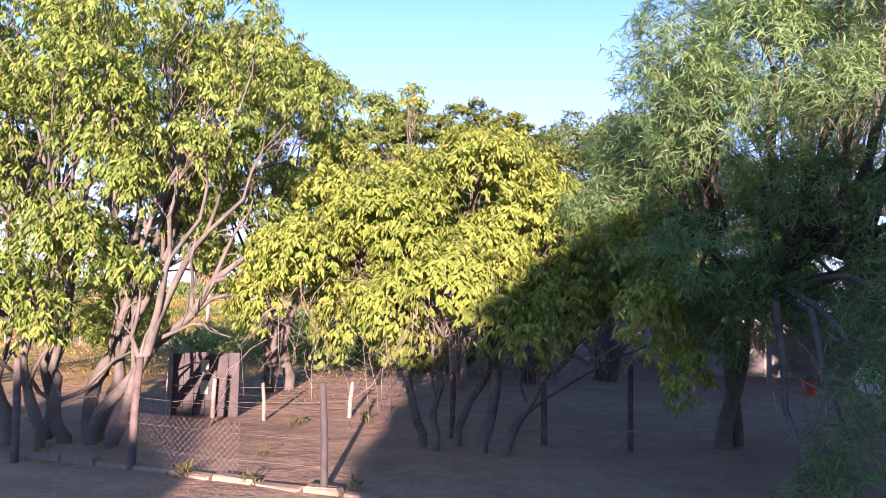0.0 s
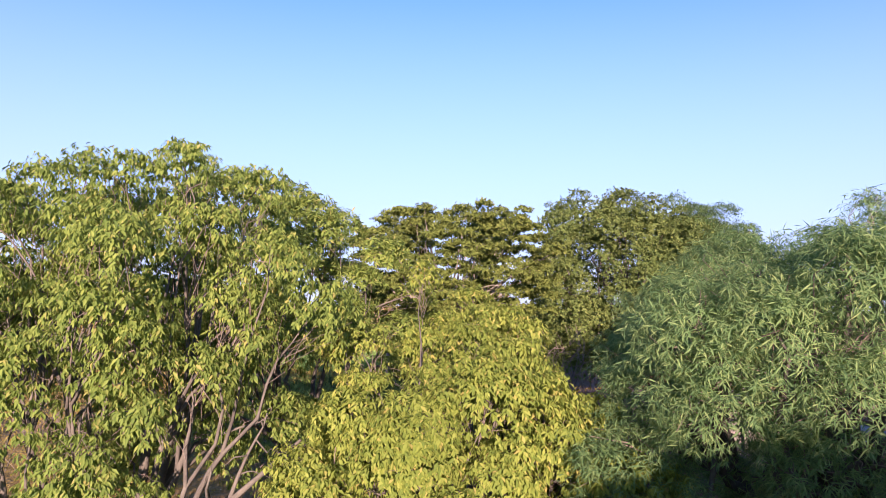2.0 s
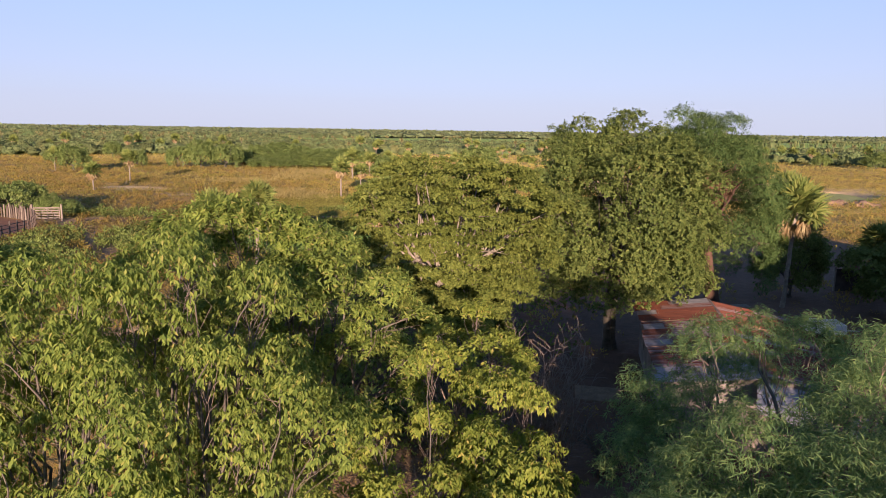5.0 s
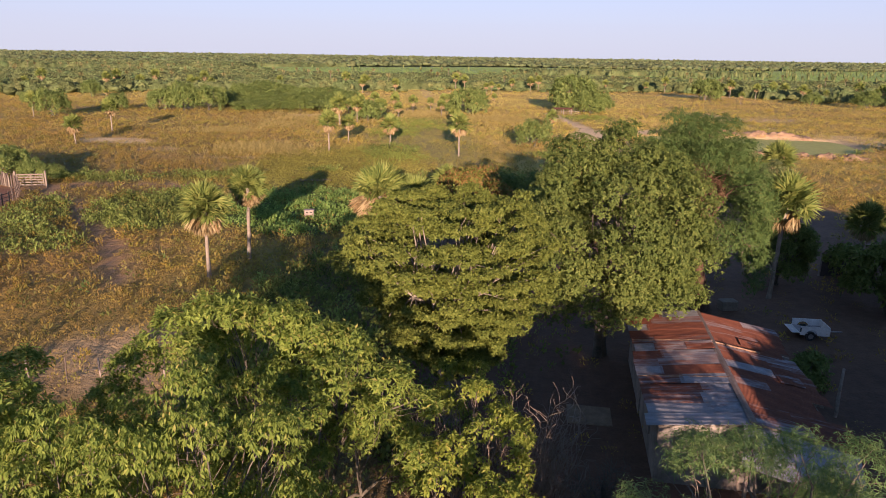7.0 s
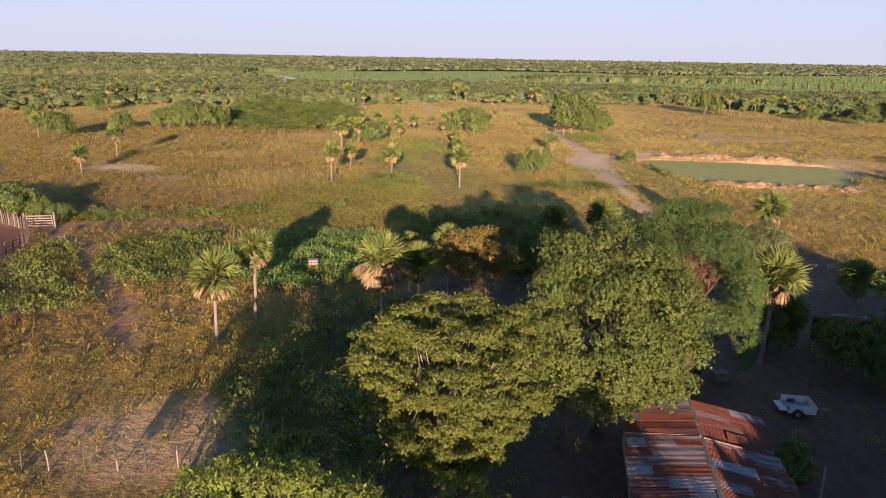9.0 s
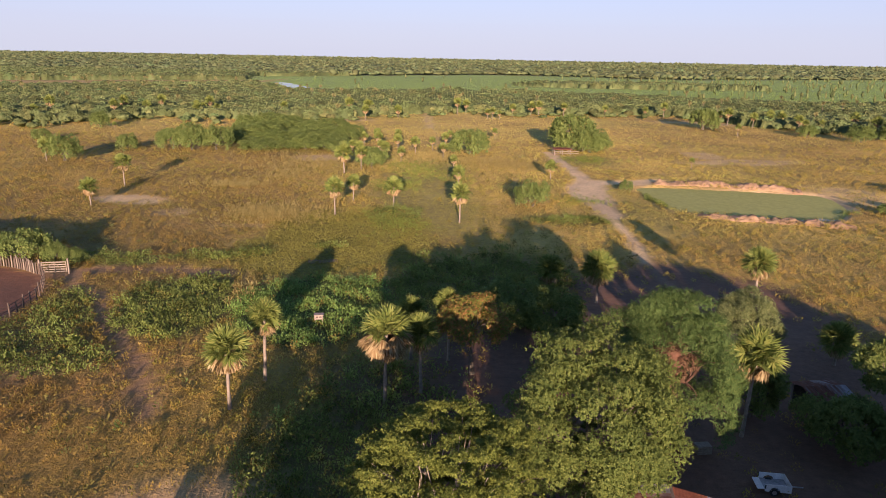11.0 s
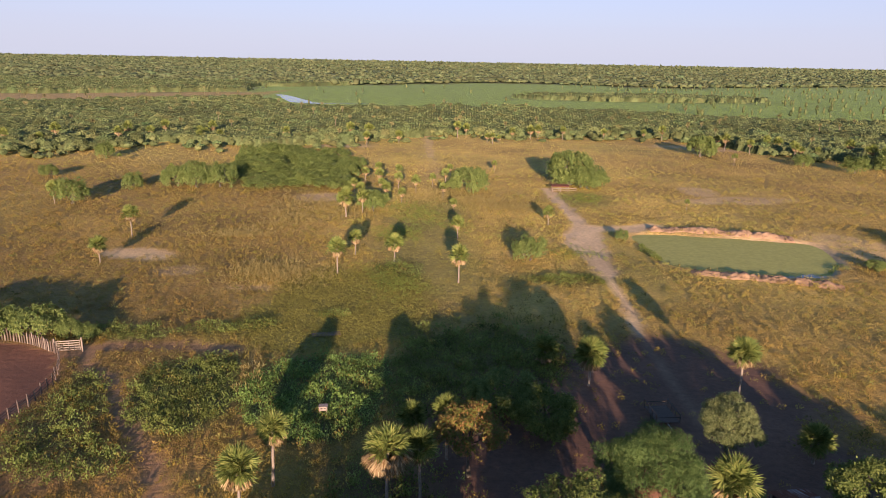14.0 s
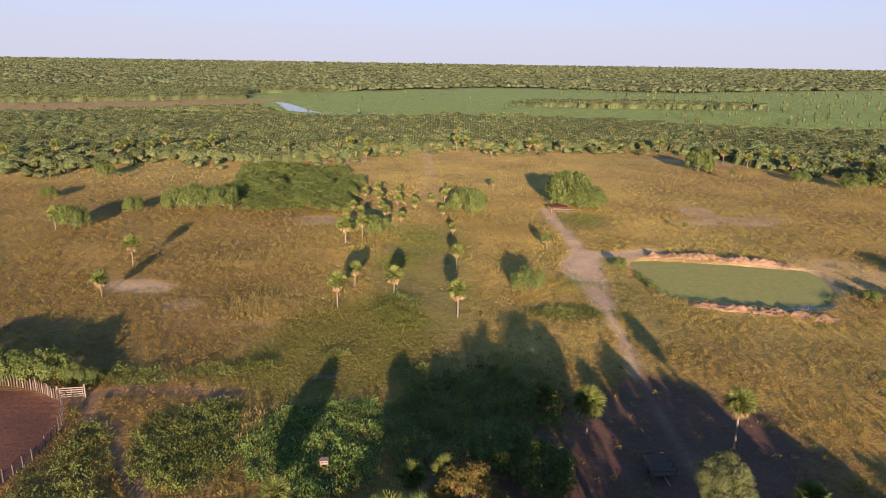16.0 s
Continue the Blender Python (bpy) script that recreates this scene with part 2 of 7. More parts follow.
L_DEAD = foliage("dead_fronds", [(0.0, (0.20, 0.125, 0.06)), (0.6, (0.31, 0.235, 0.135)), (1.0, (0.44, 0.36, 0.22))], 0.15)
L_BUSH = foliage("bush_leaves", [(0.0, (0.105, 0.164, 0.0522)), (0.6, (0.158, 0.225, 0.0688)), (1.0, (0.228, 0.291, 0.0963))], 0.3)
L_GREY = foliage("grey_green_leaves", [(0.0, (0.12, 0.16, 0.07)), (0.6, (0.18, 0.225, 0.095)), (1.0, (0.25, 0.29, 0.13))], 0.35)
L_BROWN = foliage("browning_leaves", [(0.0, (0.12, 0.16, 0.04)), (0.45, (0.17, 0.19, 0.045)), (0.7, (0.26, 0.15, 0.06)), (1.0, (0.34, 0.19, 0.08))], 0.25)
L_RUSSET = foliage("withered_leaves", [(0.0, (0.072, 0.044, 0.0285)), (0.6, (0.137, 0.0836, 0.0522)), (1.0, (0.194, 0.132, 0.0855))], 0.15)
M_WEED = tinted("weeds", 0.85, 0.5, 0.88, 1.12)
M_WOOD = tinted("woodland", 0.85, 0.2, 0.85, 1.15, 1.5)

M_WATER, nt, b = material("scummed_water", 0.3)
n1, n2 = noise_tex(nt, 0.09, 3), noise_tex(nt, 1.2, 6)
pos = nt.nodes.new("ShaderNodeNewGeometry")
sep = nt.nodes.new("ShaderNodeSeparateXYZ")
nt.links.new(pos.outputs["Position"], sep.inputs[0])
shore = nt.nodes.new("ShaderNodeMapRange")
shore.inputs["From Min"].default_value, shore.inputs["From Max"].default_value, shore.inputs["To Max"].default_value = 117.0, 124.0, 0.25
nt.links.new(sep.outputs["Y"], shore.inputs["Value"])
depth = nt.nodes.new("ShaderNodeMath")
nt.links.new(n1.outputs[0], depth.inputs[0])
nt.links.new(shore.outputs[0], depth.inputs[1])
scum = ramp(nt, depth.outputs[0], [(0.50, (0, 0, 0)), (0.54, (1, 1, 1))])
green = ramp(nt, n2.outputs[0], [(0.3, (0.25, 0.27, 0.072)), (0.7, (0.335, 0.35, 0.10))])
nt.links.new(mix(nt, scum, (0.035, 0.045, 0.04), green), b.inputs["Base Color"])
rr = nt.nodes.new("ShaderNodeMath")
rr.operation = "MULTIPLY_ADD"
rr.inputs[1].default_value, rr.inputs[2].default_value = 0.7, 0.08
b.inputs["Specular IOR Level"].default_value = 0.3
nt.links.new(scum, rr.inputs[0])
nt.links.new(rr.outputs[0], b.inputs["Roughness"])
M_RIVER, nt, b = material("still_water", 0.08)
nt.links.new(ramp(nt, noise_tex(nt, 0.05).outputs[0], [(0.3, (0.05, 0.06, 0.06)), (0.7, (0.08, 0.09, 0.085))]), b.inputs["Base Color"])

# ---- mesh tools ----
rng = np.random.default_rng(7)


def mesh_of(name, verts, faces, mat, tint=None, smooth=False):
    """A mesh from arrays; all faces have the same number of corners."""
    V, F = np.asarray(verts, np.float32), np.asarray(faces, np.int32)
    k = F.shape[1]
    me = bpy.data.meshes.new(name)
    me.vertices.add(len(V))
    me.vertices.foreach_set("co", V.ravel())
    me.loops.add(F.size)
    me.loops.foreach_set("vertex_index", F.ravel())
    me.polygons.add(len(F))
    me.polygons.foreach_set("loop_start", np.arange(0, F.size, k, dtype=np.int32))
    if smooth:
        me.polygons.foreach_set("use_smooth", np.ones(len(F), bool))
    me.update(calc_edges=True)
    if tint is not None:
        a = me.color_attributes.new("tint", "FLOAT_COLOR", "POINT")
        a.data.foreach_set("color", np.concatenate([tint, np.ones((len(V), 1)) if tint.shape[1] == 3 else np.empty((len(V), 0))], 1).astype(np.float32).ravel())
    me.materials.append(mat)
    return me


def part_of(name, me, parent, label="", kind=""):
    ob = new(name, me)
    ob.parent = parent
    return tagged(ob, label, kind=kind)


def part(name, bm, mat, parent, label=""):
    me = bpy.data.meshes.new(name)
    bm.to_mesh(me)
    bm.free()
    me.materials.append(mat)
    return part_of(name, me, parent, label)


def thing(name, m, label, category, group="", kind=""):
    ob = new(name)
    ob.empty_display_size = 0.2
    ob.matrix_basis = m
    return tagged(ob, label, category, group, kind)


def box(bm, x0, x1, y0, y1, z0, z1, bevel=0.0, m=None):
    r = bmesh.ops.create_cube(bm, size=1)
    vs = r["verts"]
    for v in vs:
        v.co = Vector(((x0 + x1) / 2 + v.co.x * (x1 - x0), (y0 + y1) / 2 + v.co.y * (y1 - y0), (z0 + z1) / 2 + v.co.z * (z1 - z0)))
    if m is not None:
        bmesh.ops.transform(bm, matrix=m, verts=vs)
    if bevel:
        es = list({e for v in vs for e in v.link_edges})
        bmesh.ops.bevel(bm, geom=es, offset=bevel, segments=1, affect="EDGES")


class Tubes:
    """Collects tapering tubes along polylines into one mesh."""

    def __init__(self, sides=6):
        self.v, self.f, self.n, self.sides = [], [], 0, sides

    def add(self, pts, radii):
        P = np.asarray(pts, float)
        R = np.asarray(radii, float)
        d = np.gradient(P, axis=0)
        d /= np.linalg.norm(d, axis=1, keepdims=True) + 1e-9
        ref = np.array([0.3, 0.9, 0.1]) if abs(d[0][2]) > 0.8 else np.array([0, 0, 1.0])
        a = np.cross(d, ref)
        a /= np.linalg.norm(a, axis=1, keepdims=True) + 1e-9
        c = np.cross(d, a)
        s = self.sides
        th = np.linspace(0, 2 * np.pi, s, endpoint=False)
        ring = P[:, None] + R[:, None, None] * (np.cos(th)[None, :, None] * a[:, None] + np.sin(th)[None, :, None] * c[:, None])
        k = len(P)
        self.v.append(ring.reshape(-1, 3))
        i, j = np.meshgrid(np.arange(k - 1), np.arange(s), indexing="ij")
        q = np.stack([i * s + j, i * s + (j + 1) % s, (i + 1) * s + (j + 1) % s, (i + 1) * s + j], -1).reshape(-1, 4)
        self.f.append(q + self.n)
        self.n += k * s

    def mesh(self, name, mat):
        return mesh_of(name, np.concatenate(self.v), np.concatenate(self.f), mat, smooth=True)


def bend(a, b, sag=0.0, wob=0.0, n=6):
    """A curved way from a to b that rises first and wobbles a little."""
    a, b = np.asarray(a, float), np.asarray(b, float)
    t = np.linspace(0, 1, n)[:, None]
    p = a + (b - a) * t
    p[:, 2] += sag * np.sin(np.pi * t[:, 0])
    L = np.linalg.norm(b - a)
    w = rng.normal(0, wob * L, (n, 3))
    for _ in range(2 if n > 5 else 0):
        w[1:-1] = (w[:-2] + w[1:-1] + w[2:]) / 2.2
    w[0] = w[-1] = 0
    return p + w


def unit(a):
    return a / (np.linalg.norm(a, axis=-1, keepdims=True) + 1e-9)


def leaves(base, way, up, length, width, fold=0.25):
    """Folded, pointed leaves: arrays of base points, directions and face normals."""
    way = unit(way)
    side = unit(np.cross(way, up))
    nrm = np.cross(side, way)
    L, W = length[:, None], width[:, None]
    mid = base + way * L * 0.45
    v = np.stack([base, mid + side * W * 0.5 + nrm * W * fold, base + way * L - nrm * L * 0.08, mid - side * W * 0.5 + nrm * W * fold], 1)
    n = len(base)
    i = np.arange(n)[:, None] * 4
    f = np.concatenate([i + [0, 1, 2], i + [0, 2, 3]], 0)
    return v.reshape(-1, 3), f


def sphere_dirs(n):
    return unit(rng.normal(size=(n, 3)))


def crown(puffs, sprigs, per, length, width, droop=0.5, out=0.7, up=0.5, shell=0.8, spread=0.03, star=0.8, cut=-0.1, size=1.0):
    """Whorls of leaves over the outer and upper side of every puff (x, y, z, rx, ry, rz), so that dark hollows stay between the puffs."""
    P = np.asarray(puffs, float)
    R = P[:, 3:] * size
    vol = R[:, 0] * R[:, 1] + R[:, 1] * R[:, 2] + R[:, 0] * R[:, 2]
    k = rng.choice(len(P), sprigs, p=vol / vol.sum())
    core = P[:, :3].mean(0) - [0, 0, 0.25 * np.ptp(P[:, 2])]
    face = unit(unit(P[:, :3] - core) * out + np.array([0, 0, up]))[k]
    d = sphere_dirs(sprigs)
    dot = (d * face).sum(1)
    turn = dot < cut
    d[turn] -= 2 * dot[turn, None] * face[turn]
    d = unit(d + 0.25 * face)
    lump = 1 + 0.16 * np.sin(d[:, 0] * 7 + k) * np.sin(d[:, 1] * 6 + 2 * k) + 0.12 * np.sin(d[:, 2] * 9 + k)
    r = (shell + (1 - shell) * rng.random(sprigs) ** 0.5) * lump
    c = P[k, :3] + d * R[k] * r[:, None]
    axis = unit(d + np.array([0, 0, 0.35]) + 0.35 * sphere_dirs(sprigs))
    e1 = unit(np.cross(axis, sphere_dirs(sprigs)))
    e2 = np.cross(axis, e1)
    s = np.repeat(np.arange(sprigs), per)
    n = len(s)
    a = np.tile(np.arange(per) * 2.39996, sprigs) + rng.normal(0, 0.3, n)
    el = rng.normal(0.25, 0.35, n)
    w = star * np.cos(el)[:, None] * (np.cos(a)[:, None] * e1[s] + np.sin(a)[:, None] * e2[s]) + np.sin(el)[:, None] * axis[s] + (1 - star) * d[s]
    w[:, 2] -= droop
    base = c[s] - axis[s] * (0.5 * length * rng.random(n))[:, None] + rng.normal(0, spread, (n, 3))
    nrm = axis[s] * 0.8 + np.array([0, 0, 0.25]) + 0.3 * sphere_dirs(n)
    L = length * (0.6 + 0.65 * rng.random(n))
    return leaves(base, w, nrm, L, width * L / length * (0.8 + 0.4 * rng.random(n)))


def limbs_to(base, fork, puffs, r0, mains=5, sides=6, twigs=0, twig_len=0.6):
    """Limbs from a fork out to every puff, thinning on the way; returns limb and twig meshes' tubes."""
    LIMBS, W = [], Tubes(3)
    P = np.asarray(puffs, float)[:, :3]
    order = np.argsort(np.arctan2(P[:, 1] - fork[1], P[:, 0] - fork[0]))
    for g in np.array_split(order, mains):
        if not len(g):
            continue
        T = Tubes(sides)
        LIMBS.append(T)
        c = P[g].mean(0)
        knee = np.asarray(fork) + (c - fork) * 0.5 + rng.normal(0, 0.15, 3)
        T.add(bend(fork, knee, 0.15, 0.04), np.linspace(r0 * 0.62, r0 * 0.36, 6))
        for i in g:
            e = P[i] + np.array([0, 0, 0.15])
            T.add(bend(knee, e, 0.2, 0.05), np.linspace(r0 * 0.34, r0 * 0.07, 6))
            R = np.asarray(puffs[i], float)[3:]
            for _ in range(twigs):
                q = P[i] + sphere_dirs(1)[0] * R * 0.9
                s0 = knee + (e - knee) * (0.45 + 0.5 * rng.random())
                W.add(bend(s0, q, 0.1, 0.07, 5), np.linspace(r0 * 0.07, r0 * 0.02, 5))
    return LIMBS, W


def clump(feet, puffs, r, low=1.1, high=2.2, lean=0.55, twigs=6):
    """Several crooked stems, each forking on its own and carrying a share of the puffs."""
    P = np.asarray(puffs, float)
    F = np.asarray(feet, float)
    near = np.argmin(np.linalg.norm(P[:, None, :2] - F[None, :, :2] * 3.2, axis=2) + rng.normal(0, 0.35, (len(P), len(F))), axis=1)
    stem, limb, W = [], [], Tubes(3)
    for k, f in enumerate(F):
        mine = [tuple(p) for p in P[near == k]]
        rr = r * (0.7 + 0.6 * rng.random())
        top = np.array([f[0] * (1 + lean) + rng.normal(0, 0.18), f[1] * (1 + lean) + rng.normal(0, 0.18), low + (high - low) * rng.random()])
        T = Tubes(8)
        p = bend(f, top, 0.0, 0.045, 8)
        p[0, 2] = -0.25
        T.add(p, np.linspace(rr * 1.3, rr * 0.75, 8) * (1 + rng.normal(0, 0.07, 8)))
        stem.append(T)
        for _ in range(2):
            q = p[3 + rng.integers(4)]
            e = q + np.array([rng.normal(0, 0.7), rng.normal(0, 0.5), 0.7 + 0.8 * rng.random()])
            T.add(bend(q, e, 0.1, 0.06), np.linspace(rr * 0.45, rr * 0.12, 6))
        if mine:
            L, w = limbs_to(None, top - [0, 0, 0.06], mine, rr * 1.25, max(2, len(mine) // 4), 5, twigs)
            limb += L
            W.v += w.v
            W.f += [q + W.n for q in w.f]
            W.n += w.n
    return stem, limb, W


def hang(W, puffs, n, reach, r=0.007):
    """Bare grey twigs that hang from the low side of the crown."""
    P = np.asarray(puffs, float)
    low = P[P[:, 2] < np.quantile(P[:, 2], 0.45)]
    for _ in range(n):
        p = low[rng.integers(len(low))]
        a = p[:3] + rng.normal(0, 0.35, 3)
        e = a + np.array([rng.normal(0, 0.5), rng.normal(0, 0.4), -reach * (0.4 + 0.8 * rng.random())])
        e[2] = max(e[2], 0.25)
        q = bend(a, e, 0.12, 0.09, 6)
        W.add(q, np.linspace(r, r * 0.35, 6))
        for _ in range(2):
            b = q[1 + rng.integers(4)]
            W.add(bend(b, b + rng.normal(0, 0.28, 3), 0.02, 0.08, 4), np.linspace(r * 0.6, r * 0.25, 4))

# ---- the lie of the land ----


def wave(x, y, s, ph=0.0):
    """Smooth pseudo-random field, about -1 to 1."""
    x, y = x / s + ph, y / s - ph * 0.7
    return (np.sin(x * 1.7 + 1.3 * np.sin(y * 1.1 + ph)) + np.sin(y * 2.1 + 1.7 * np.sin(x * 0.9)) + np.sin((x + y) * 1.3 + ph * 2)) / 3


def spot(x, y, cx, cy, rx, ry, turn=0.0, soft=0.35):
    """Soft-edged patch, 1 inside and 0 outside, with an uneven edge."""
    c, s = math.cos(radians(turn)), math.sin(radians(turn))
    u, v = (x - cx) * c + (y - cy) * s, -(x - cx) * s + (y - cy) * c
    d = np.sqrt((u / rx) ** 2 + (v / ry) ** 2) + 0.16 * wave(x, y, 4.0, cx) + 0.08 * wave(x, y, 1.5, cy)
    return np.clip((1 + soft / 2 - d) / soft, 0, 1)


def along(x, y, way, w):
    """1 within w of a polyline, falling to 0 just outside."""
    best = np.full(np.shape(x), 1e9)
    for (ax, ay), (bx, by) in zip(way[:-1], way[1:]):
        dx, dy = bx - ax, by - ay
        t = np.clip(((x - ax) * dx + (y - ay) * dy) / (dx * dx + dy * dy), 0, 1)
        best = np.minimum(best, np.hypot(x - ax - t * dx, y - ay - t * dy))
    best = best + 0.25 * w * wave(x, y, 2.2)
    return np.clip((1.35 - best / w) / 0.5, 0, 1)


def within(x, y, shape, soft=1.0, rough=0.6):
    """1 inside a closed outline, 0 outside, with an uneven edge; soft: the width of the change in metres."""
    return np.clip(0.5 - outside(x, y, shape, rough) / soft, 0, 1)


def outside(x, y, shape, rough=0.6):
    """Metres outside a closed outline, negative inside."""
    x, y = np.asarray(x, float), np.asarray(y, float)
    best, odd = np.full(np.shape(x), 1e9), np.zeros(np.shape(x), bool)
    for (ax, ay), (bx, by) in zip(shape, shape[1:] + shape[:1]):
        dx, dy = bx - ax, by - ay
        t = np.clip(((x - ax) * dx + (y - ay) * dy) / (dx * dx + dy * dy), 0, 1)
        best = np.minimum(best, np.hypot(x - ax - t * dx, y - ay - t * dy))
        if dy:
            odd ^= ((ay > y) != (by > y)) & (x < ax + dx * (y - ay) / dy)
    return np.where(odd, -best, best) + rough * (wave(x, y, 4.0, 1.0) + 0.5 * wave(x, y, 1.5, 2.0))


def rounded(shape, times=2):
    """The outline with its corners cut."""
    for _ in range(times):
        shape = [q for (ax, ay), (bx, by) in zip(shape, shape[1:] + shape[:1]) for q in ((ax * 0.75 + bx * 0.25, ay * 0.75 + by * 0.25), (ax * 0.25 + bx * 0.75, ay * 0.25 + by * 0.75))]
    return shape


TRACK = [(28.1, 196), (29.4, 170), (30.0, 152), (28.2, 135), (28.0, 122), (27.5, 108), (27.2, 100), (26.6, 90), (26.2, 83), (26.5, 74), (27, 62)]
WIDE_TRACK = [(28, 151.5), (24, 142), (24, 132), (25.8, 120.5), (26.3, 111.8), (29.2, 113.4), (31.3, 129), (33.8, 152)]
FOOTPATH = [(-45.5, 78.9), (-42, 74.1), (-37.9, 71.7), (-36.5, 68.1), (-33.7, 63.9), (-31.2, 61.1), (-27, 55), (-22, 46)]
CROSS_PATH = [(-46, 79.5), (-40, 81.2), (-34, 81.3), (-27, 80.2)]
FORK_PATH = [(31, 149), (39.5, 148.3), (46, 151.5)]
HOLLOW = rounded([(-34, 86), (-29, 90), (-27, 98.5), (-27.5, 108), (-22, 116), (-14.4, 117), (-4.9, 109), (-1, 97.5), (-4, 89.5), (-8, 82.5), (-16.5, 79.2), (-24.6, 81)])
LUSH_DARK = rounded([(-32, 61), (-35, 68), (-35.5, 74), (-30.7, 78), (-25.5, 78), (-23.6, 70), (-22.5, 62), (-26, 59.5)], 1)
LUSH_BROAD = rounded([(-23.2, 72), (-21.5, 77.5), (-14, 79.5), (-7.5, 80), (-6.5, 71), (-8, 61), (-14, 58), (-18, 62), (-21.5, 63)], 1)
LUSH_CORRAL = rounded([(-43, 68), (-42, 73.5), (-38.2, 71.5), (-35, 64), (-36, 58), (-43, 57), (-43.5, 63)], 1)
POND = rounded([(38.6, 142), (39.3, 134), (39.6, 127), (41, 121), (45.4, 120), (52, 118), (59, 116), (65, 115.6), (69.3, 118), (73.6, 123.8), (76, 130.5), (77, 137), (75.3, 141), (66, 142), (56, 144.4), (48, 145.6), (43, 146.2), (40, 145.2)], 1)
CORRAL_SIDE = [(-47.5, 50), (-45.6, 56.5), (-44.7, 60.9), (-43.9, 65.2), (-44.2, 70.2), (-45.1, 72.9), (-47.0, 76.7), (-48.4, 78.2)]
CORRAL = CORRAL_SIDE + [(-49.8, 79.2), (-52.9, 80.6), (-57.5, 81.4), (-66, 82), (-82, 80), (-84, 50), (-64, 44)]
EDGE_X = [-420, -166, -139, -117, -71, -42, -9, 29, 86, 118, 128, 156, 300, 560]
EDGE_Y = [210, 251, 261, 287, 277, 296, 336, 334, 341, 334, 285, 262, 235, 210]


def edge_of_wood(x):
    return np.interp(x, EDGE_X, EDGE_Y) + 6 * wave(x, x * 0, 9)


def meadow_mask(x, y):
    near = np.interp(x, [-230, -165, -98, -50, 43, 120, 168, 285, 700], [800, 570, 470, 490, 500, 490, 450, 415, 470]) + 8 * wave(x, y, 14)
    far = np.interp(x, [-230, -197, 77, 329, 785], [835, 840, 1105, 1010, 1262]) + 12 * wave(x, y, 25, 3)
    isle = spot(x, y, 190, 690, 125, 42, 4)
    return np.clip((y - near) / 12, 0, 1) * np.clip((far - y) / 20, 0, 1) * (1 - isle) * (x > -225)


def strip_mask(x, y):
    c = np.interp(x, [-700, -352, -177], [440, 556, 668])
    return np.clip((86 - np.abs(y - c + 30)) / 8, 0, 1) * (x < -165)


def bare_mask(x, y):
    """Pale trodden soil: the track, the pond's surroundings and worn patches."""
    b = along(x, y, TRACK, 0.72)
    b = np.maximum(b, along(x, y, TRACK[:3], 1.5))
    b = np.maximum(b, within(x, y, WIDE_TRACK, 1.2, 0.5))
    b = np.maximum(b, along(x, y, FORK_PATH, 2.6) * 0.9)
    b = np.maximum(b, spot(x, y, -58, 122, 7.5, 4, -15) * 0.75)
    b = np.maximum(b, spot(x, y, -46, 113, 4, 3, 20) * 0.4)
    b = np.maximum(b, spot(x, y, -32, 104.5, 4.5, 1.6, 0) * 0.35)
    b = np.maximum(b, spot(x, y, -15, 35.5, 5.5, 4.5, 10) * 0.4)
    b = np.maximum(b, spot(x, y, 79, 184, 16, 5, 10) * 0.5)
    b = np.maximum(b, spot(x, y, 72, 196, 5, 8, 10) * 0.5)
    b = np.maximum(b, spot(x, y, 84, 134, 9, 15, 20) * 0.45)
    b = np.maximum(b, np.clip(1.3 - outside(x, y, POND) / 1.6, 0, 1) * np.clip((x - 48) / 20, 0.15, 0.9))
    b = np.maximum(b, spot(x, y, -33, 178, 8, 6, 10) * 0.7)
    b = np.maximum(b, along(x, y, [(-10, 330), (-7.5, 270), (-6, 240)], 1.7) * 0.45)
    b = np.maximum(b, spot(x, y, -6, 235, 4.5, 22, 4, 0.8) * 0.28)
    b = np.maximum(b, spot(x, y, -42, 286, 14, 5, 20) * 0.7)
    b = np.maximum(b, spot(x, y, 110, 300, 30, 6, -20) * 0.5)
    return b


def red_mask(x, y):
    """Reddish earth worn bare: footpaths and the yard."""
    b = along(x, y, FOOTPATH, 0.8) * 0.85
    b = np.maximum(b, along(x, y, CROSS_PATH, 1.3) * 0.75)
    b = np.maximum(b, spot(x, y, -46, 79, 3.5, 2.2, 0) * 0.8)
    b = np.maximum(b, spot(x, y, -26, 52, 5, 7, 10) * 0.22)
    b = np.maximum(b, spot(x, y, -38, 52, 6, 3, 10) * 0.4)
    b = np.maximum(b, spot(x, y, -16, 34, 6, 4, 10) * 0.5)
    b = np.maximum(b, spot(x, y, -68, 103, 10, 3, 0) * 0.3)
    b = np.maximum(b, spot(x, y, 17, 45, 22, 31, 0) * 0.95)
    b = np.maximum(b, spot(x, y, 30, 30, 22, 28, 0) * 0.95)
    b = np.maximum(b, spot(x, y, 26, 67, 14, 19, 0) * 0.9)
    b = np.maximum(b, spot(x, y, -1, 9, 13, 10, 0))
    return b


def green_mask(x, y):
    g = within(x, y, HOLLOW, 5, 1.5)
    g = np.maximum(g, spot(x, y, -4, 128, 10, 32, 8, 0.6) * 0.8)
    g = np.maximum(g, spot(x, y, -3, 165, 9, 22, 0, 0.6) * 0.6)
    g = np.maximum(g, spot(x, y, 36, 182, 8, 10, 0, 0.7) * 0.8)
    g = np.maximum(g, spot(x, y, 18, 112, 14, 4, 0, 0.7) * 0.6)
    g = np.maximum(g, spot(x, y, 35, 124, 3, 22, 0, 0.6) * 0.6)
    g = np.maximum(g, spot(x, y, -47, 196, 22, 10, 0, 0.6) * 0.5)
    return g


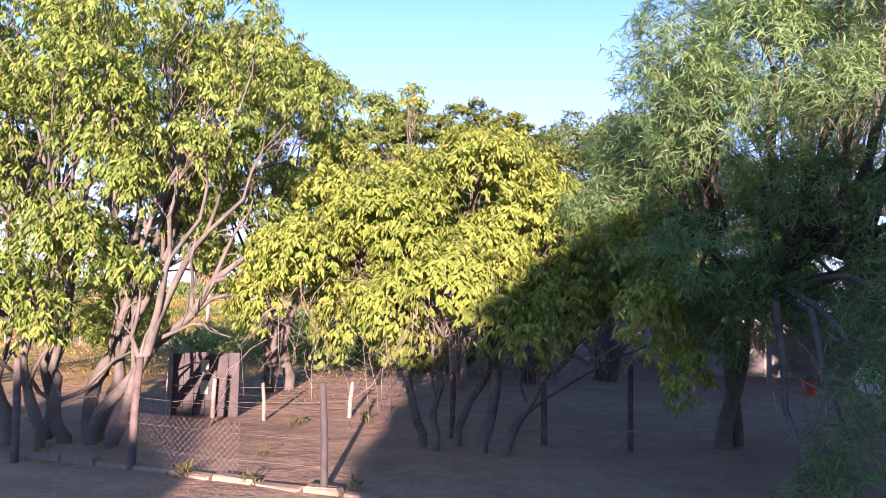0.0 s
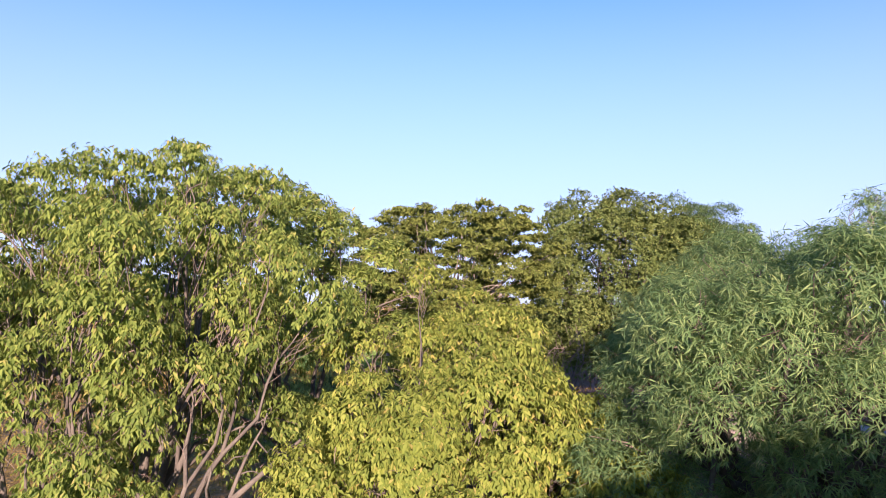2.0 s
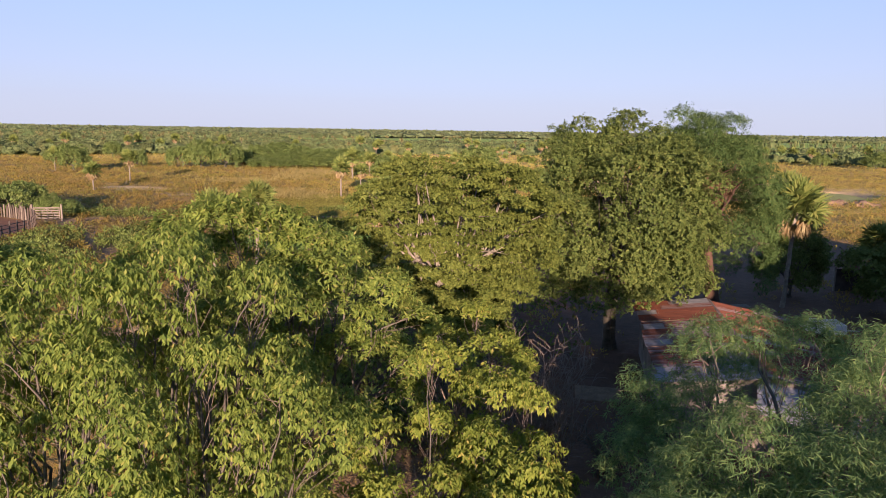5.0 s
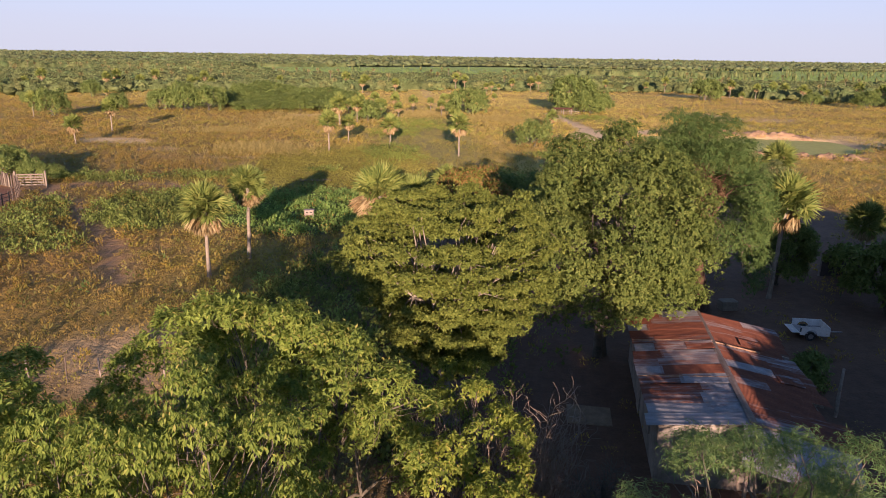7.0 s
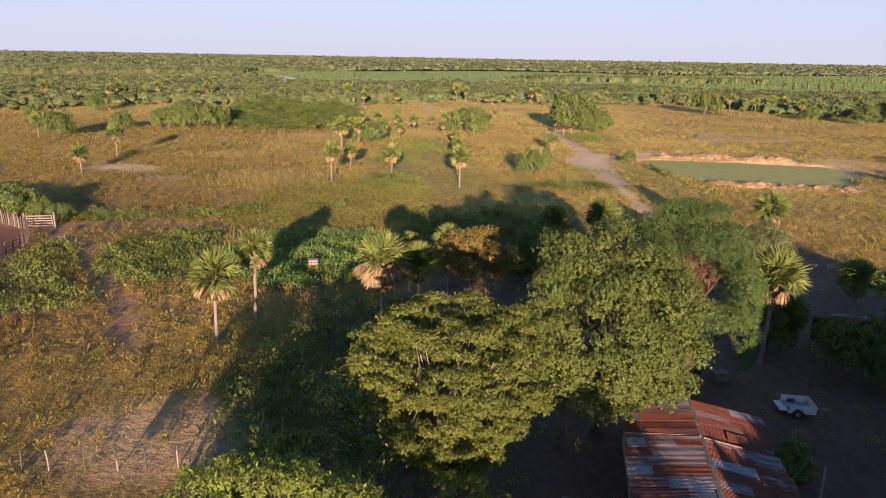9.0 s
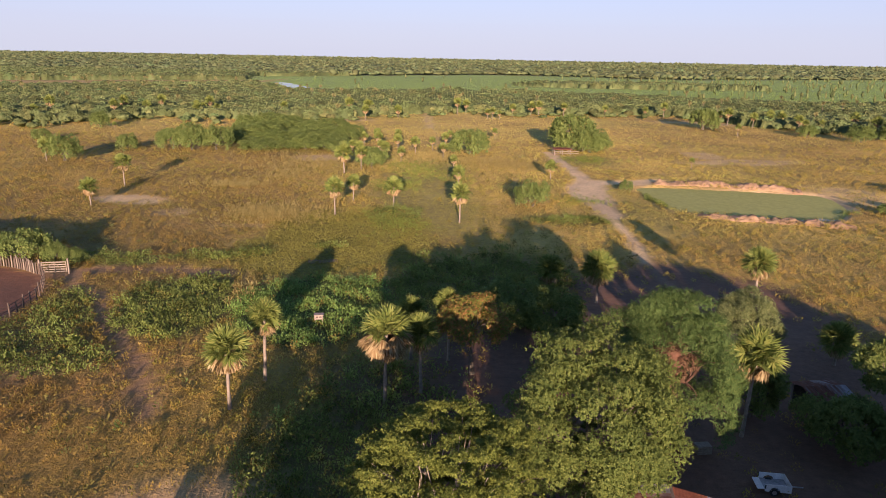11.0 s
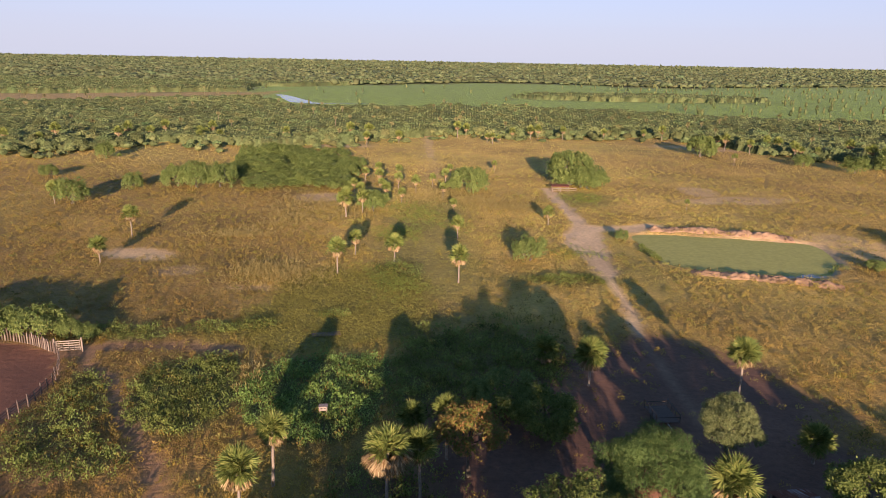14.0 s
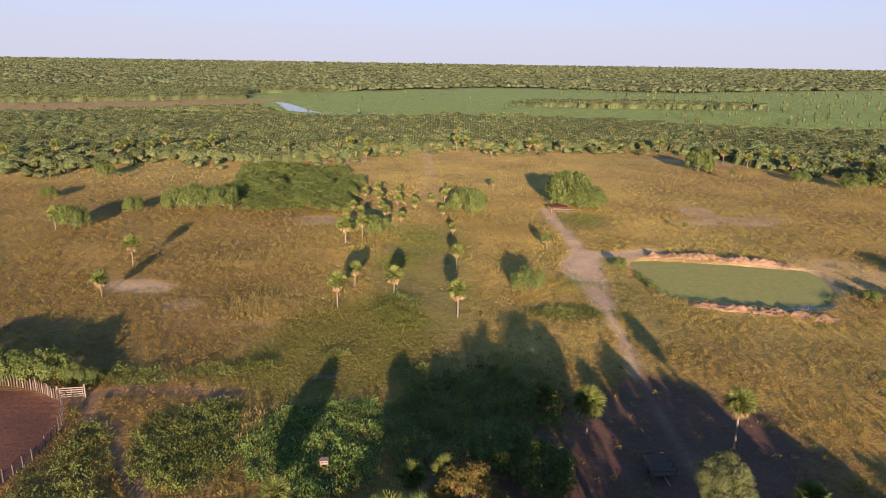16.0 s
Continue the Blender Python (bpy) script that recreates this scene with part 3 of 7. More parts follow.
def shrub_mask(x, y):
    """Lush, knee- to waist-high weeds."""
    s = within(x, y, LUSH_DARK, 1.5)
    s = np.maximum(s, within(x, y, LUSH_BROAD, 1.5))
    s = np.maximum(s, within(x, y, LUSH_CORRAL, 1.5) * 0.5)
    s = np.maximum(s, spot(x, y, -36, 56, 7, 3.5, -20) * 0.7)
    s = np.maximum(s, spot(x, y, -43, 85, 7, 2.5, 0) * 0.8)
    s = np.maximum(s, spot(x, y, -4, 40, 9, 16, 0) * 0.8)
    s = np.maximum(s, spot(x, y, 4, 76, 11, 14, 0) * 0.9)
    s = np.maximum(s, spot(x, y, -30, 87.5, 8, 2.0, 12) * 0.7)
    s = np.maximum(s, spot(x, y, -17, 93, 3, 1.5, 0) * 0.5)
    s = np.maximum(s, spot(x, y, -9, 113, 4.5, 7, 0) * 0.55)
    s = np.maximum(s, spot(x, y, 20, 111, 7, 2.5, 0) * 0.7)
    s = np.maximum(s, spot(x, y, 40, 131, 2, 9, 0) * 0.6)
    s = np.maximum(s, spot(x, y, 70.5, 122, 3, 2.5, 0))
    return s * (1 - np.clip(np.maximum(bare_mask(x, y), red_mask(x, y)) - 0.3, 0, 1))


def pond_mask(x, y):
    """1 at the water's edge, less inside, more outside."""
    return 1 + outside(x, y, POND, 0.4) / 6


def corral_mask(x, y):
    return within(x, y, CORRAL, 0.8, 0.0)


def land(x, y):
    """Height of the ground."""
    z = 0.10 * wave(x, y, 9) + 0.05 * wave(x, y, 3, 2)
    z = z * np.clip((np.hypot(x - 5, y - 25) - 30) / 30, 0.15, 1)
    d = pond_mask(x, y)
    return z - 1.3 * np.clip((1.05 - d) / 0.35, 0, 1)


def dryness(x, y):
    """Weeds are tallest and most golden along the middle of the pasture, browner and sparser to both sides."""
    west = np.clip((-16 - x) / 22, 0, 1) * np.clip((260 - y) / 60, 0.3, 1)
    east = np.clip((x - 58) / 25, 0, 1) * 0.6
    side = np.maximum(west, east)[..., None]
    return (1.07 - 0.36 * side) * np.array([1.03, 0.97, 0.94]) ** side


def ground_tint(x, y):
    n = wave(x, y, 11)[..., None]
    t = np.array([0.34, 0.245, 0.066]) * (1 + 0.3 * n)
    t = t + np.clip(wave(x, y, 23, 5), 0, 1)[..., None] * (np.array([0.30, 0.27, 0.07]) - t) * 0.7

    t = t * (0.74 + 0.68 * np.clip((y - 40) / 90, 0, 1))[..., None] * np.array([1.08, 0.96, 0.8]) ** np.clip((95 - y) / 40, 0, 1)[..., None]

    def lay(mask, colour):
        nonlocal t
        t = t + mask[..., None] * (np.array(colour) - t)

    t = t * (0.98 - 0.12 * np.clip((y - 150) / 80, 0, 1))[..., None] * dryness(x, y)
    lay(green_mask(x, y), (0.225, 0.215, 0.052))
    lay(shrub_mask(x, y), (0.125, 0.13, 0.042))
    wood = np.clip((y - edge_of_wood(x)) / 6, 0, 1)
    lay(wood, (0.10, 0.125, 0.046))
    lay(meadow_mask(x, y), (0.215, 0.345, 0.08))
    lay(strip_mask(x, y), (0.36, 0.27, 0.10))
    lay(red_mask(x, y), (0.25, 0.15, 0.088))
    lay(bare_mask(x, y) * (1 - wood), (0.60, 0.45, 0.27))
    # bare red yard soil, with the trees' shade put into its colour as well
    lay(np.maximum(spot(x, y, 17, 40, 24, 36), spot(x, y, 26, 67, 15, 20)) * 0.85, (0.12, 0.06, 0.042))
    lay(spot(x, y, 0, 8, 16, 14) * 0.85, (0.25, 0.172, 0.11))
    lay(corral_mask(x, y), (0.155, 0.066, 0.038))
    lay(np.clip(1.2 - pond_mask(x, y), 0, 1), (0.10, 0.085, 0.05))
    return t


def spaced(lo, hi, fine_lo, fine_hi, step, grow):
    a = list(np.arange(fine_lo, fine_hi + step, step))
    s = step
    while a[-1] < hi:
        s *= grow
        a.append(min(a[-1] + s, hi))
    s = step
    while a[0] > lo:
        s *= grow
        a.insert(0, max(a[0] - s, lo))
    return np.array(a)


gx, gy = spaced(-4990, 4990, -75, 95, 1.25, 1.12), spaced(-700, 4990, -6, 215, 1.25, 1.10)
X, Y = np.meshgrid(gx, gy)
Z = np.where(np.hypot(X, Y) < 700, land(X, Y), 0)
i, j = np.meshgrid(np.arange(len(gy) - 1), np.arange(len(gx) - 1), indexing="ij")
k = len(gx)
quads = np.stack([i * k + j, i * k + j + 1, (i + 1) * k + j + 1, (i + 1) * k + j], -1).reshape(-1, 4)
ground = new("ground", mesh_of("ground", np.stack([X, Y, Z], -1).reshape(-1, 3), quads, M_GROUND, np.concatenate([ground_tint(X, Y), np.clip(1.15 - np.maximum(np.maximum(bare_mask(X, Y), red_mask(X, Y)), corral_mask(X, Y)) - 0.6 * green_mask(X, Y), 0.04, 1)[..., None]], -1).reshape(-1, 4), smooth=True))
tagged(ground, "dry ochre pasture with bare reddish soil and green hollows", "ground", kind="structure")

bm = bmesh.new()
mid = np.mean(POND, axis=0)
bm.faces.new([bm.verts.new((x + 1.1 * (x - mid[0]) / math.dist((x, y), mid), y + 1.1 * (y - mid[1]) / math.dist((x, y), mid), -0.34)) for x, y in rounded(POND)])
me = bpy.data.meshes.new("pond")
bm.to_mesh(me)
bm.free()
me.materials.append(M_WATER)
tagged(new("water", me), "still green pond covered with duckweed", "pond", kind="structure")

bm = bmesh.new()
way = [(-160, 655), (-148, 632), (-132, 590), (-118, 556), (-104, 540), (-70, 548), (-48, 552)]
wid = [3, 5, 7, 8, 5, 3, 2]
vs = [(bm.verts.new((x - w, y - w * 0.5, 0.25)), bm.verts.new((x + w, y + w * 0.5, 0.25))) for (x, y), w in zip(way, wid)]
for a, b2 in zip(vs[:-1], vs[1:]):
    bm.faces.new((a[0], a[1], b2[1], b2[0]))
me = bpy.data.meshes.new("creek")
bm.to_mesh(me)
bm.free()
me.materials.append(M_RIVER)
tagged(new("water", me), "narrow bright creek at the edge of the far meadow", "creek", kind="structure")


def earth_bank(way, width, height, label, seed):
    """A lumpy ridge of dug earth along a line."""
    r = np.random.default_rng(seed)
    w = np.asarray(way, float)
    seg = np.r_[0, np.cumsum(np.linalg.norm(np.diff(w, axis=0), axis=1))]
    s = np.arange(0, seg[-1], 0.35)
    P = np.stack([np.interp(s, seg, w[:, 0]), np.interp(s, seg, w[:, 1])], 1)
    d = unit(np.gradient(P, axis=0))
    nrm = np.stack([-d[:, 1], d[:, 0]], 1)
    u = np.linspace(-1, 1, 15)
    ends = np.clip(np.minimum(s, seg[-1] - s) / 2.0, 0, 1) ** 0.6
    hh = height * ends * (0.75 + 0.35 * wave(s, s * 0, 1.3, seed) + 0.2 * wave(s, s * 0, 0.45, seed + 1)) * np.clip(0.85 + 0.8 * wave(s, s * 0, 3.1, seed + 4), 0.4, 1)
    ww = width * (0.8 + 0.25 * wave(s, s * 0, 1.7, seed + 2))
    XY = P[:, None] + nrm[:, None] * (u[None, :, None] * ww[:, None, None])
    Zb = hh[:, None] * np.clip(1 - np.abs(u) ** 1.6, 0, 1)[None] + r.normal(0, 0.11, (len(s), 15)) * (np.abs(u) < 0.9) + 0.15 * wave(XY[..., 0], XY[..., 1], 0.35) * (np.abs(u) < 0.9)
    Zb[:, [0, -1]] = -0.35
    Zb[[0, -1]] = -0.35
    V = np.concatenate([XY, Zb[..., None]], -1).reshape(-1, 3)
    i, j = np.meshgrid(np.arange(len(s) - 1), np.arange(14), indexing="ij")
    q = np.stack([i * 15 + j, i * 15 + j + 1, (i + 1) * 15 + j + 1, (i + 1) * 15 + j], -1).reshape(-1, 4)
    return tagged(new("earth_bank", mesh_of("earth_bank", V, q, M_BANK)), label, "earth bank")


earth_bank([(44.0, 148.2), (52, 148.6), (59, 147.2), (67, 144.8), (74, 142.6)], 2.6, 1.15, "crumbling reddish earth bank along the pond's far shore", 3)
earth_bank([(43, 117.2), (47, 116.4), (52, 115.0), (57.5, 113.4), (62, 111.8), (66.8, 109.4)], 2.1, 1.1, "dug orange earth bank along the pond's near shore", 5)


# ---- trees ----
def tree(name, base, label, category, trunk, crown_mesh, limbs, twigs, bark, leaf_label="", group=""):
    ob = thing(name, pose(*base), label, category, group)
    for s in trunk:
        part_of("trunk", s.mesh("trunk", bark), ob)
    for s in limbs:
        part_of("limb", s.mesh("limb", bark), ob)
    if twigs.v:
        part_of("twig_tangle", twigs.mesh("twig_tangle", M_TWIG), ob, kind="stuff")
    part_of("crown", crown_mesh, ob, leaf_label)
    return ob


def stems(feet, fork, r, bulge=1.35):
    """One or several stems that rise from the feet and meet near the fork."""
    out = []
    for f in feet:
        T = Tubes(9)
        out.append(T)
        p = bend(f, np.asarray(fork) + rng.normal(0, 0.2, 3), 0.0, 0.014, 8)
        p[0, 2] = -0.25
        rad = np.linspace(r * bulge, r * 0.62, 8) * (1 + rng.normal(0, 0.05, 8))
        rad[0] *= 1.25
        T.add(p, rad)
    return out


def puff_ring(centre, radii, n, size, low=-0.6, seed=0, jitter=0.12):
    """n puffs over an ellipsoid's upper part, evenly strewn."""
    r = np.random.default_rng(seed)
    out = []
    for k in range(n):
        z = low + (1 - low) * (k + 0.5) / n
        a = k * 2.39996 + r.normal(0, 0.25)
        q = math.sqrt(max(0, 1 - z * z))
        s = size * (0.75 + 0.5 * r.random())
        p = np.array(centre) + np.array(radii) * np.array([q * math.cos(a), q * math.sin(a), z]) * (0.72 + jitter * r.normal())
        out.append((*p, s * 1.1, s * 1.1, s * 0.85))
    return out


def leafy(name, verts_faces, mat):
    return mesh_of(name, *verts_faces, mat)


# tall drooping-leaved tree with several stems, by the fence
P = puff_ring((-1.0, 2.0, 5.5), (4.4, 3.4, 3.3), 52, 0.62, -0.85, 11, 0.2)
P += [(0.5, 1.6, 8.1, 0.75, 0.75, 0.6), (1.8, 2.1, 7.8, 0.65, 0.65, 0.6), (-2.4, 2.0, 7.9, 0.7, 0.7, 0.6), (-3.6, 1.6, 7.6, 0.7, 0.7, 0.6), (-4.6, 1.4, 6.8, 0.7, 0.7, 0.6), (-1.0, 2.6, 7.2, 0.8, 0.8, 0.6), (3.3, 0.8, 5.5, 0.7, 0.7, 0.6), (-1.8, -0.4, 4.6, 0.8, 0.7, 0.6), (-3.6, 0.3, 3.4, 0.8, 0.8, 0.7), (0.5, -0.2, 5.6, 0.75, 0.7, 0.6), (2.6, 0.3, 6.4, 0.7, 0.6, 0.5), (-3.0, 0.6, 6.0, 0.8, 0.7, 0.6), (-2.2, -0.6, 3.2, 0.7, 0.6, 0.6), (-3.4, 0.6, 2.3, 0.7, 0.7, 0.6), (1.2, 1.2, 3.4, 0.6, 0.6, 0.5), (-0.8, 1.6, 3.4, 0.7, 0.7, 0.5), (2.4, 1.8, 3.6, 0.7, 0.7, 0.5)]
P += [(-1.4, -0.7, 2.3, 0.6, 0.6, 0.5), (-0.3, -0.5, 2.9, 0.6, 0.5, 0.5), (0.9, -0.4, 2.7, 0.55, 0.5, 0.4), (0.4, -0.6, 4.3, 0.7, 0.6, 0.6), (1.7, -0.2, 4.5, 0.7, 0.6, 0.6), (-0.8, -0.8, 3.9, 0.7, 0.6, 0.6), (-2.8, -0.2, 4.4, 0.7, 0.6, 0.6), (-0.2, 0.1, 6.7, 0.7, 0.7, 0.6), (1.4, 0.6, 6.9, 0.6, 0.6, 0.5), (-4.4, 0.8, 4.6, 0.8, 0.8, 0.7), (-4.0, 1.0, 3.0, 0.8, 0.8, 0.7)]
P += [(-1.2, 1.4, 7.9, 0.7, 0.7, 0.6), (-0.4, 1.2, 7.8, 0.7, 0.7, 0.6)]
P += [(-0.9, -0.9, 1.9, 0.6, 0.5, 0.5), (-0.3, -0.9, 2.3, 0.6, 0.5, 0.5), (0.2, -1.0, 2.0, 0.5, 0.5, 0.4), (-1.7, -0.9, 1.8, 0.6, 0.5, 0.5), (-2.6, -0.7, 1.9, 0.6, 0.5, 0.5), (0.5, -0.8, 2.9, 0.6, 0.5, 0.5)]
P += [(-3.4, -0.9, 2.7, 0.7, 0.6, 0.6), (-2.4, -1.1, 2.5, 0.7, 0.6, 0.55), (-1.5, -1.2, 3.1, 0.7, 0.6, 0.6), (-0.6, -1.1, 2.5, 0.65, 0.55, 0.5), (0.3, -1.0, 3.3, 0.65, 0.55, 0.55), (-2.9, -0.9, 3.7, 0.7, 0.6, 0.6), (-1.9, -1.0, 4.1, 0.7, 0.6, 0.6), (1.0, -0.8, 3.9, 0.6, 0.5, 0.5), (-0.6, -0.9, 4.7, 0.7, 0.6, 0.6), (-3.7, -0.6, 4.8, 0.7, 0.6, 0.6), (0.8, -0.6, 5.0, 0.7, 0.6, 0.6), (-1.6, -0.6, 5.6, 0.7, 0.6, 0.6), (1.9, 0.4, 5.6, 0.7, 0.6, 0.6), (-4.6, -0.4, 2.3, 0.7, 0.6, 0.6), (-4.6, -0.2, 3.6, 0.7, 0.6, 0.6)]
T, L, W = clump([(0, 0, 0), (-0.5, 0.25, 0), (0.35, 0.3, 0), (0.7, -0.1, 0), (-0.85, -0.1, 0), (-0.2, -0.25, 0), (0.15, 0.55, 0)], P, 0.085, 1.0, 2.1, 0.7, 7)
LEAN = Tubes(7)
way = np.array([(0.3, 0.0, -0.2), (0.5, 0.02, 0.5), (0.95, 0.12, 1.05), (1.25, 0.05, 1.5), (1.8, 0.15, 2.0), (2.15, 0.1, 2.55), (2.6, 0.25, 2.95), (3.2, 0.4, 3.5)])
LEAN.add(way, [0.115, 0.1, 0.09, 0.078, 0.066, 0.055, 0.042, 0.026])
for k, e in ((4, (3.4, 0.0, 2.3)), (4, (2.0, -0.3, 3.2)), (5, (3.4, -0.2, 2.75)), (5, (2.6, 0.5, 3.9)), (2, (1.2, -0.3, 2.3)), (3, (2.6, -0.3, 1.7))):
    q = bend(way[k], e, 0.1, 0.07, 7)
    LEAN.add(q, np.linspace(0.042, 0.01, 7))
    for m in (2, 3, 4, 5):
        LEAN.add(bend(q[m], q[m] + rng.normal(0, 0.35, 3), 0.03, 0.08, 5), np.linspace(0.016, 0.005, 5))
T.append(LEAN)
hang(W, P, 60, 1.2)
tree("tree", (-5.5, 12.5, 0), "tall tree with grey branching stems and drooping leaves by the fence", "tree", T,
     leafy("crown", crown(P, 9600, 9, 0.13, 0.044, 1.1, 0.6, 0.5, 0.5, cut=-0.55, size=1.1), L_DROOP), L, W, M_BARK)

P = puff_ring((-0.6, 0.6, 5.4), (4.3, 3.6, 2.7), 40, 0.66, -0.7, 21, 0.2)
P += [(0.9, -0.9, 7.4, 0.7, 0.7, 0.6), (2.4, -0.2, 6.9, 0.7, 0.7, 0.6), (-1.8, 0.3, 7.6, 0.8, 0.8, 0.6), (-1.6, -1.8, 3.4, 0.8, 0.8, 0.6), (0.8, -2.0, 3.0, 0.8, 0.8, 0.6), (2.0, -1.2, 2.4, 0.7, 0.7, 0.6), (-3.2, -1.0, 3.0, 0.8, 0.8, 0.7), (-2.4, -2.2, 2.2, 0.7, 0.7, 0.5), (-2.1, 0.2, 8.5, 0.75, 0.75, 0.6), (-1.1, 0.5, 8.2, 0.7, 0.7, 0.6), (-3.1, 0.3, 8.0, 0.75, 0.75, 0.6), (-0.1, 0.3, 7.8, 0.7, 0.7, 0.6), (-1.5, -0.2, 8.6, 0.75, 0.75, 0.6), (-0.3, 0.1, 8.4, 0.75, 0.75, 0.6), (0.5, 0.0, 8.0, 0.7, 0.7, 0.6), (-2.2, -0.9, 7.9, 0.7, 0.7, 0.6), (-3.9, 0.0, 7.2, 0.75, 0.75, 0.6), (1.2, 0.4, 7.6, 0.7, 0.7, 0.6)]
T, L, W = clump([(0, 0, 0), (0.4, 0.2, 0), (-0.3, 0.3, 0), (0.1, -0.3, 0)], P, 0.10, 1.4, 2.6, 0.6, 6)
tree("tree", (-4.2, 19.0, 0), "rounded green tree with drooping leaves behind the fence", "tree", T,
     leafy("crown", crown(P, 7000, 9, 0.15, 0.05, 0.4, 0.5, 0.7, 0.6, star=0.9, cut=-0.4, size=1.05), L_DROOP), L, W, M_BARK)

P = puff_ring((0, 0, 5.7), (3.7, 3.4, 3.2), 30, 0.75, -0.8, 24, 0.2)
T, L, W = clump([(0, 0, 0), (0.4, 0.2, 0), (-0.3, 0.1, 0)], P, 0.11, 1.4, 2.6, 0.6, 5)
tree("tree", (-11.6, 16.2, 0), "green tree with drooping leaves at the end of the fence", "tree", T,
     leafy("crown", crown(P, 4800, 9, 0.16, 0.054, 0.4, 0.5, 0.7, 0.6, star=0.9, cut=-0.4, size=1.05), L_DROOP), L, W, M_BARK)

# low yellow-green tree over the fence
P = puff_ring((0.2, 0.2, 3.55), (3.0, 2.4, 1.85), 46, 0.52, -0.85, 31, 0.18)
P += [(-2.0, -0.6, 2.9, 0.9, 0.8, 0.6), (2.6, -1.4, 3.0, 0.7, 0.7, 0.7), (2.6, -1.9, 2.2, 0.5, 0.5, 0.6), (0.6, -1.8, 4.2, 0.9, 0.8, 0.7), (-0.6, -1.5, 3.4, 0.9, 0.7, 0.7), (-0.7, -0.4, 6.2, 0.3, 0.3, 0.5), (0.6, 0.9, 5.3, 0.8, 0.8, 0.5), (-2.5, -0.2, 2.3, 0.7, 0.6, 0.5), (-1.5, 0.5, 1.9, 0.6, 0.6, 0.5), (-0.6, -0.9, 2.3, 0.7, 0.6, 0.5), (1.7, -0.6, 2.3, 0.8, 0.7, 0.6), (2.3, 0.6, 2.6, 0.8, 0.7, 0.6), (1.0, 0.9, 2.2, 0.7, 0.7, 0.6), (-2.0, 1.6, 2.6, 0.8, 0.7, 0.6), (3.1, -1.6, 1.5, 0.4, 0.4, 0.45), (1.2, -1.3, 1.9, 0.6, 0.5, 0.45), (0.2, -1.4, 2.6, 0.7, 0.6, 0.5), (3.2, -0.4, 2.2, 0.6, 0.6, 0.6), (-0.4, 0.2, 1.7, 0.6, 0.6, 0.4)]
P = [(x, y + max(0.0, z - 2.5) * 0.9, z, a, b, c) for x, y, z, a, b, c in P]
T, L, W = clump([(0, 0, 0), (0.7, 0.1, 0), (-0.25, 0.2, 0), (0.3, 0.3, 0), (0.95, -0.15, 0)], P, 0.06, 0.9, 1.7, 0.7, 9)
hang(W, P, 150, 1.5)
tree("tree", (0.2, 12.6, 0), "low spreading tree with dense yellow-green leaves and hanging twigs", "tree", T,
     leafy("crown", crown(P, 8800, 9, 0.12, 0.046, 1.0, 0.6, 0.4, 0.5, cut=-0.55, size=1.12), L_YELLOW), L, W, M_BARK)

# young trees and bare shrub behind it
P = puff_ring((0, 0, 4.5), (1.9, 1.8, 1.6), 12, 0.5, -0.5, 41)
T = stems([(0, 0, 0), (0.3, 0.2, 0)], (0, 0, 1.5), 0.07)
L, W = limbs_to(None, (0, 0, 1.4), P, 0.1, 5, 5, 9)
tree("small_tree", (0.3, 19.8, 0), "thin small tree with sparse bright leaves", "tree", T,
     leafy("crown", crown(P, 900, 8, 0.14, 0.055, 0.6), L_YELLOW), L, W, M_TWIG)


def bare_shrub(x, y, wide, tall, n, bark, label):
    ob = thing("bare_shrub", pose(x, y, 0), label, "shrub")
    W = Tubes(4)
    for _ in range(n):
        a = sphere_dirs(1)[0]
        e = np.array([a[0] * wide, a[1] * wide * 0.9, tall * (0.45 + 0.55 * rng.random())])
        p = bend((rng.normal(0, 0.2), rng.normal(0, 0.2), 0), e, 0.35, 0.06, 7)
        W.add(p, np.linspace(0.022, 0.006, 7))
        for _ in range(8):
            q = p[2 + rng.integers(5)]
            W.add(bend(q, q + sphere_dirs(1)[0] * 0.55 + [0, 0, 0.2], 0.05, 0.07, 4), np.linspace(0.010, 0.004, 4))
    part_of("twig_tangle", W.mesh("twig_tangle", bark), ob, kind="stuff")


bare_shrub(2.6, 21.6, 1.5, 5.0, 80, M_TWIG, "leafless reddish-brown shrub of tangled twigs")
bare_shrub(-0.2, 23.6, 2.0, 3.6, 60, M_BARK, "leafless grey shrub of tangled twigs under the spreading tree")
bare_shrub(4.9, 22.6, 1.1, 1.8, 30, M_BARK, "small grey twiggy shrub in the bare yard")
P = puff_ring((0, 0, 3.0), (1.7, 1.4, 1.7), 14, 0.45, -0.7, 43)
T, L, W = clump([(0, 0, 0), (0.25, 0.1, 0), (-0.2, 0.1, 0)], P, 0.04, 0.8, 1.5, 0.6, 5)
tree("small_tree", (0.5, 25.6, 0), "sparse young tree with a few bright leaves and bare twigs", "tree", T,
     leafy("crown", crown(P, 620, 8, 0.14, 0.055, 0.6), L_YELLOW), L, W, M_TWIG)

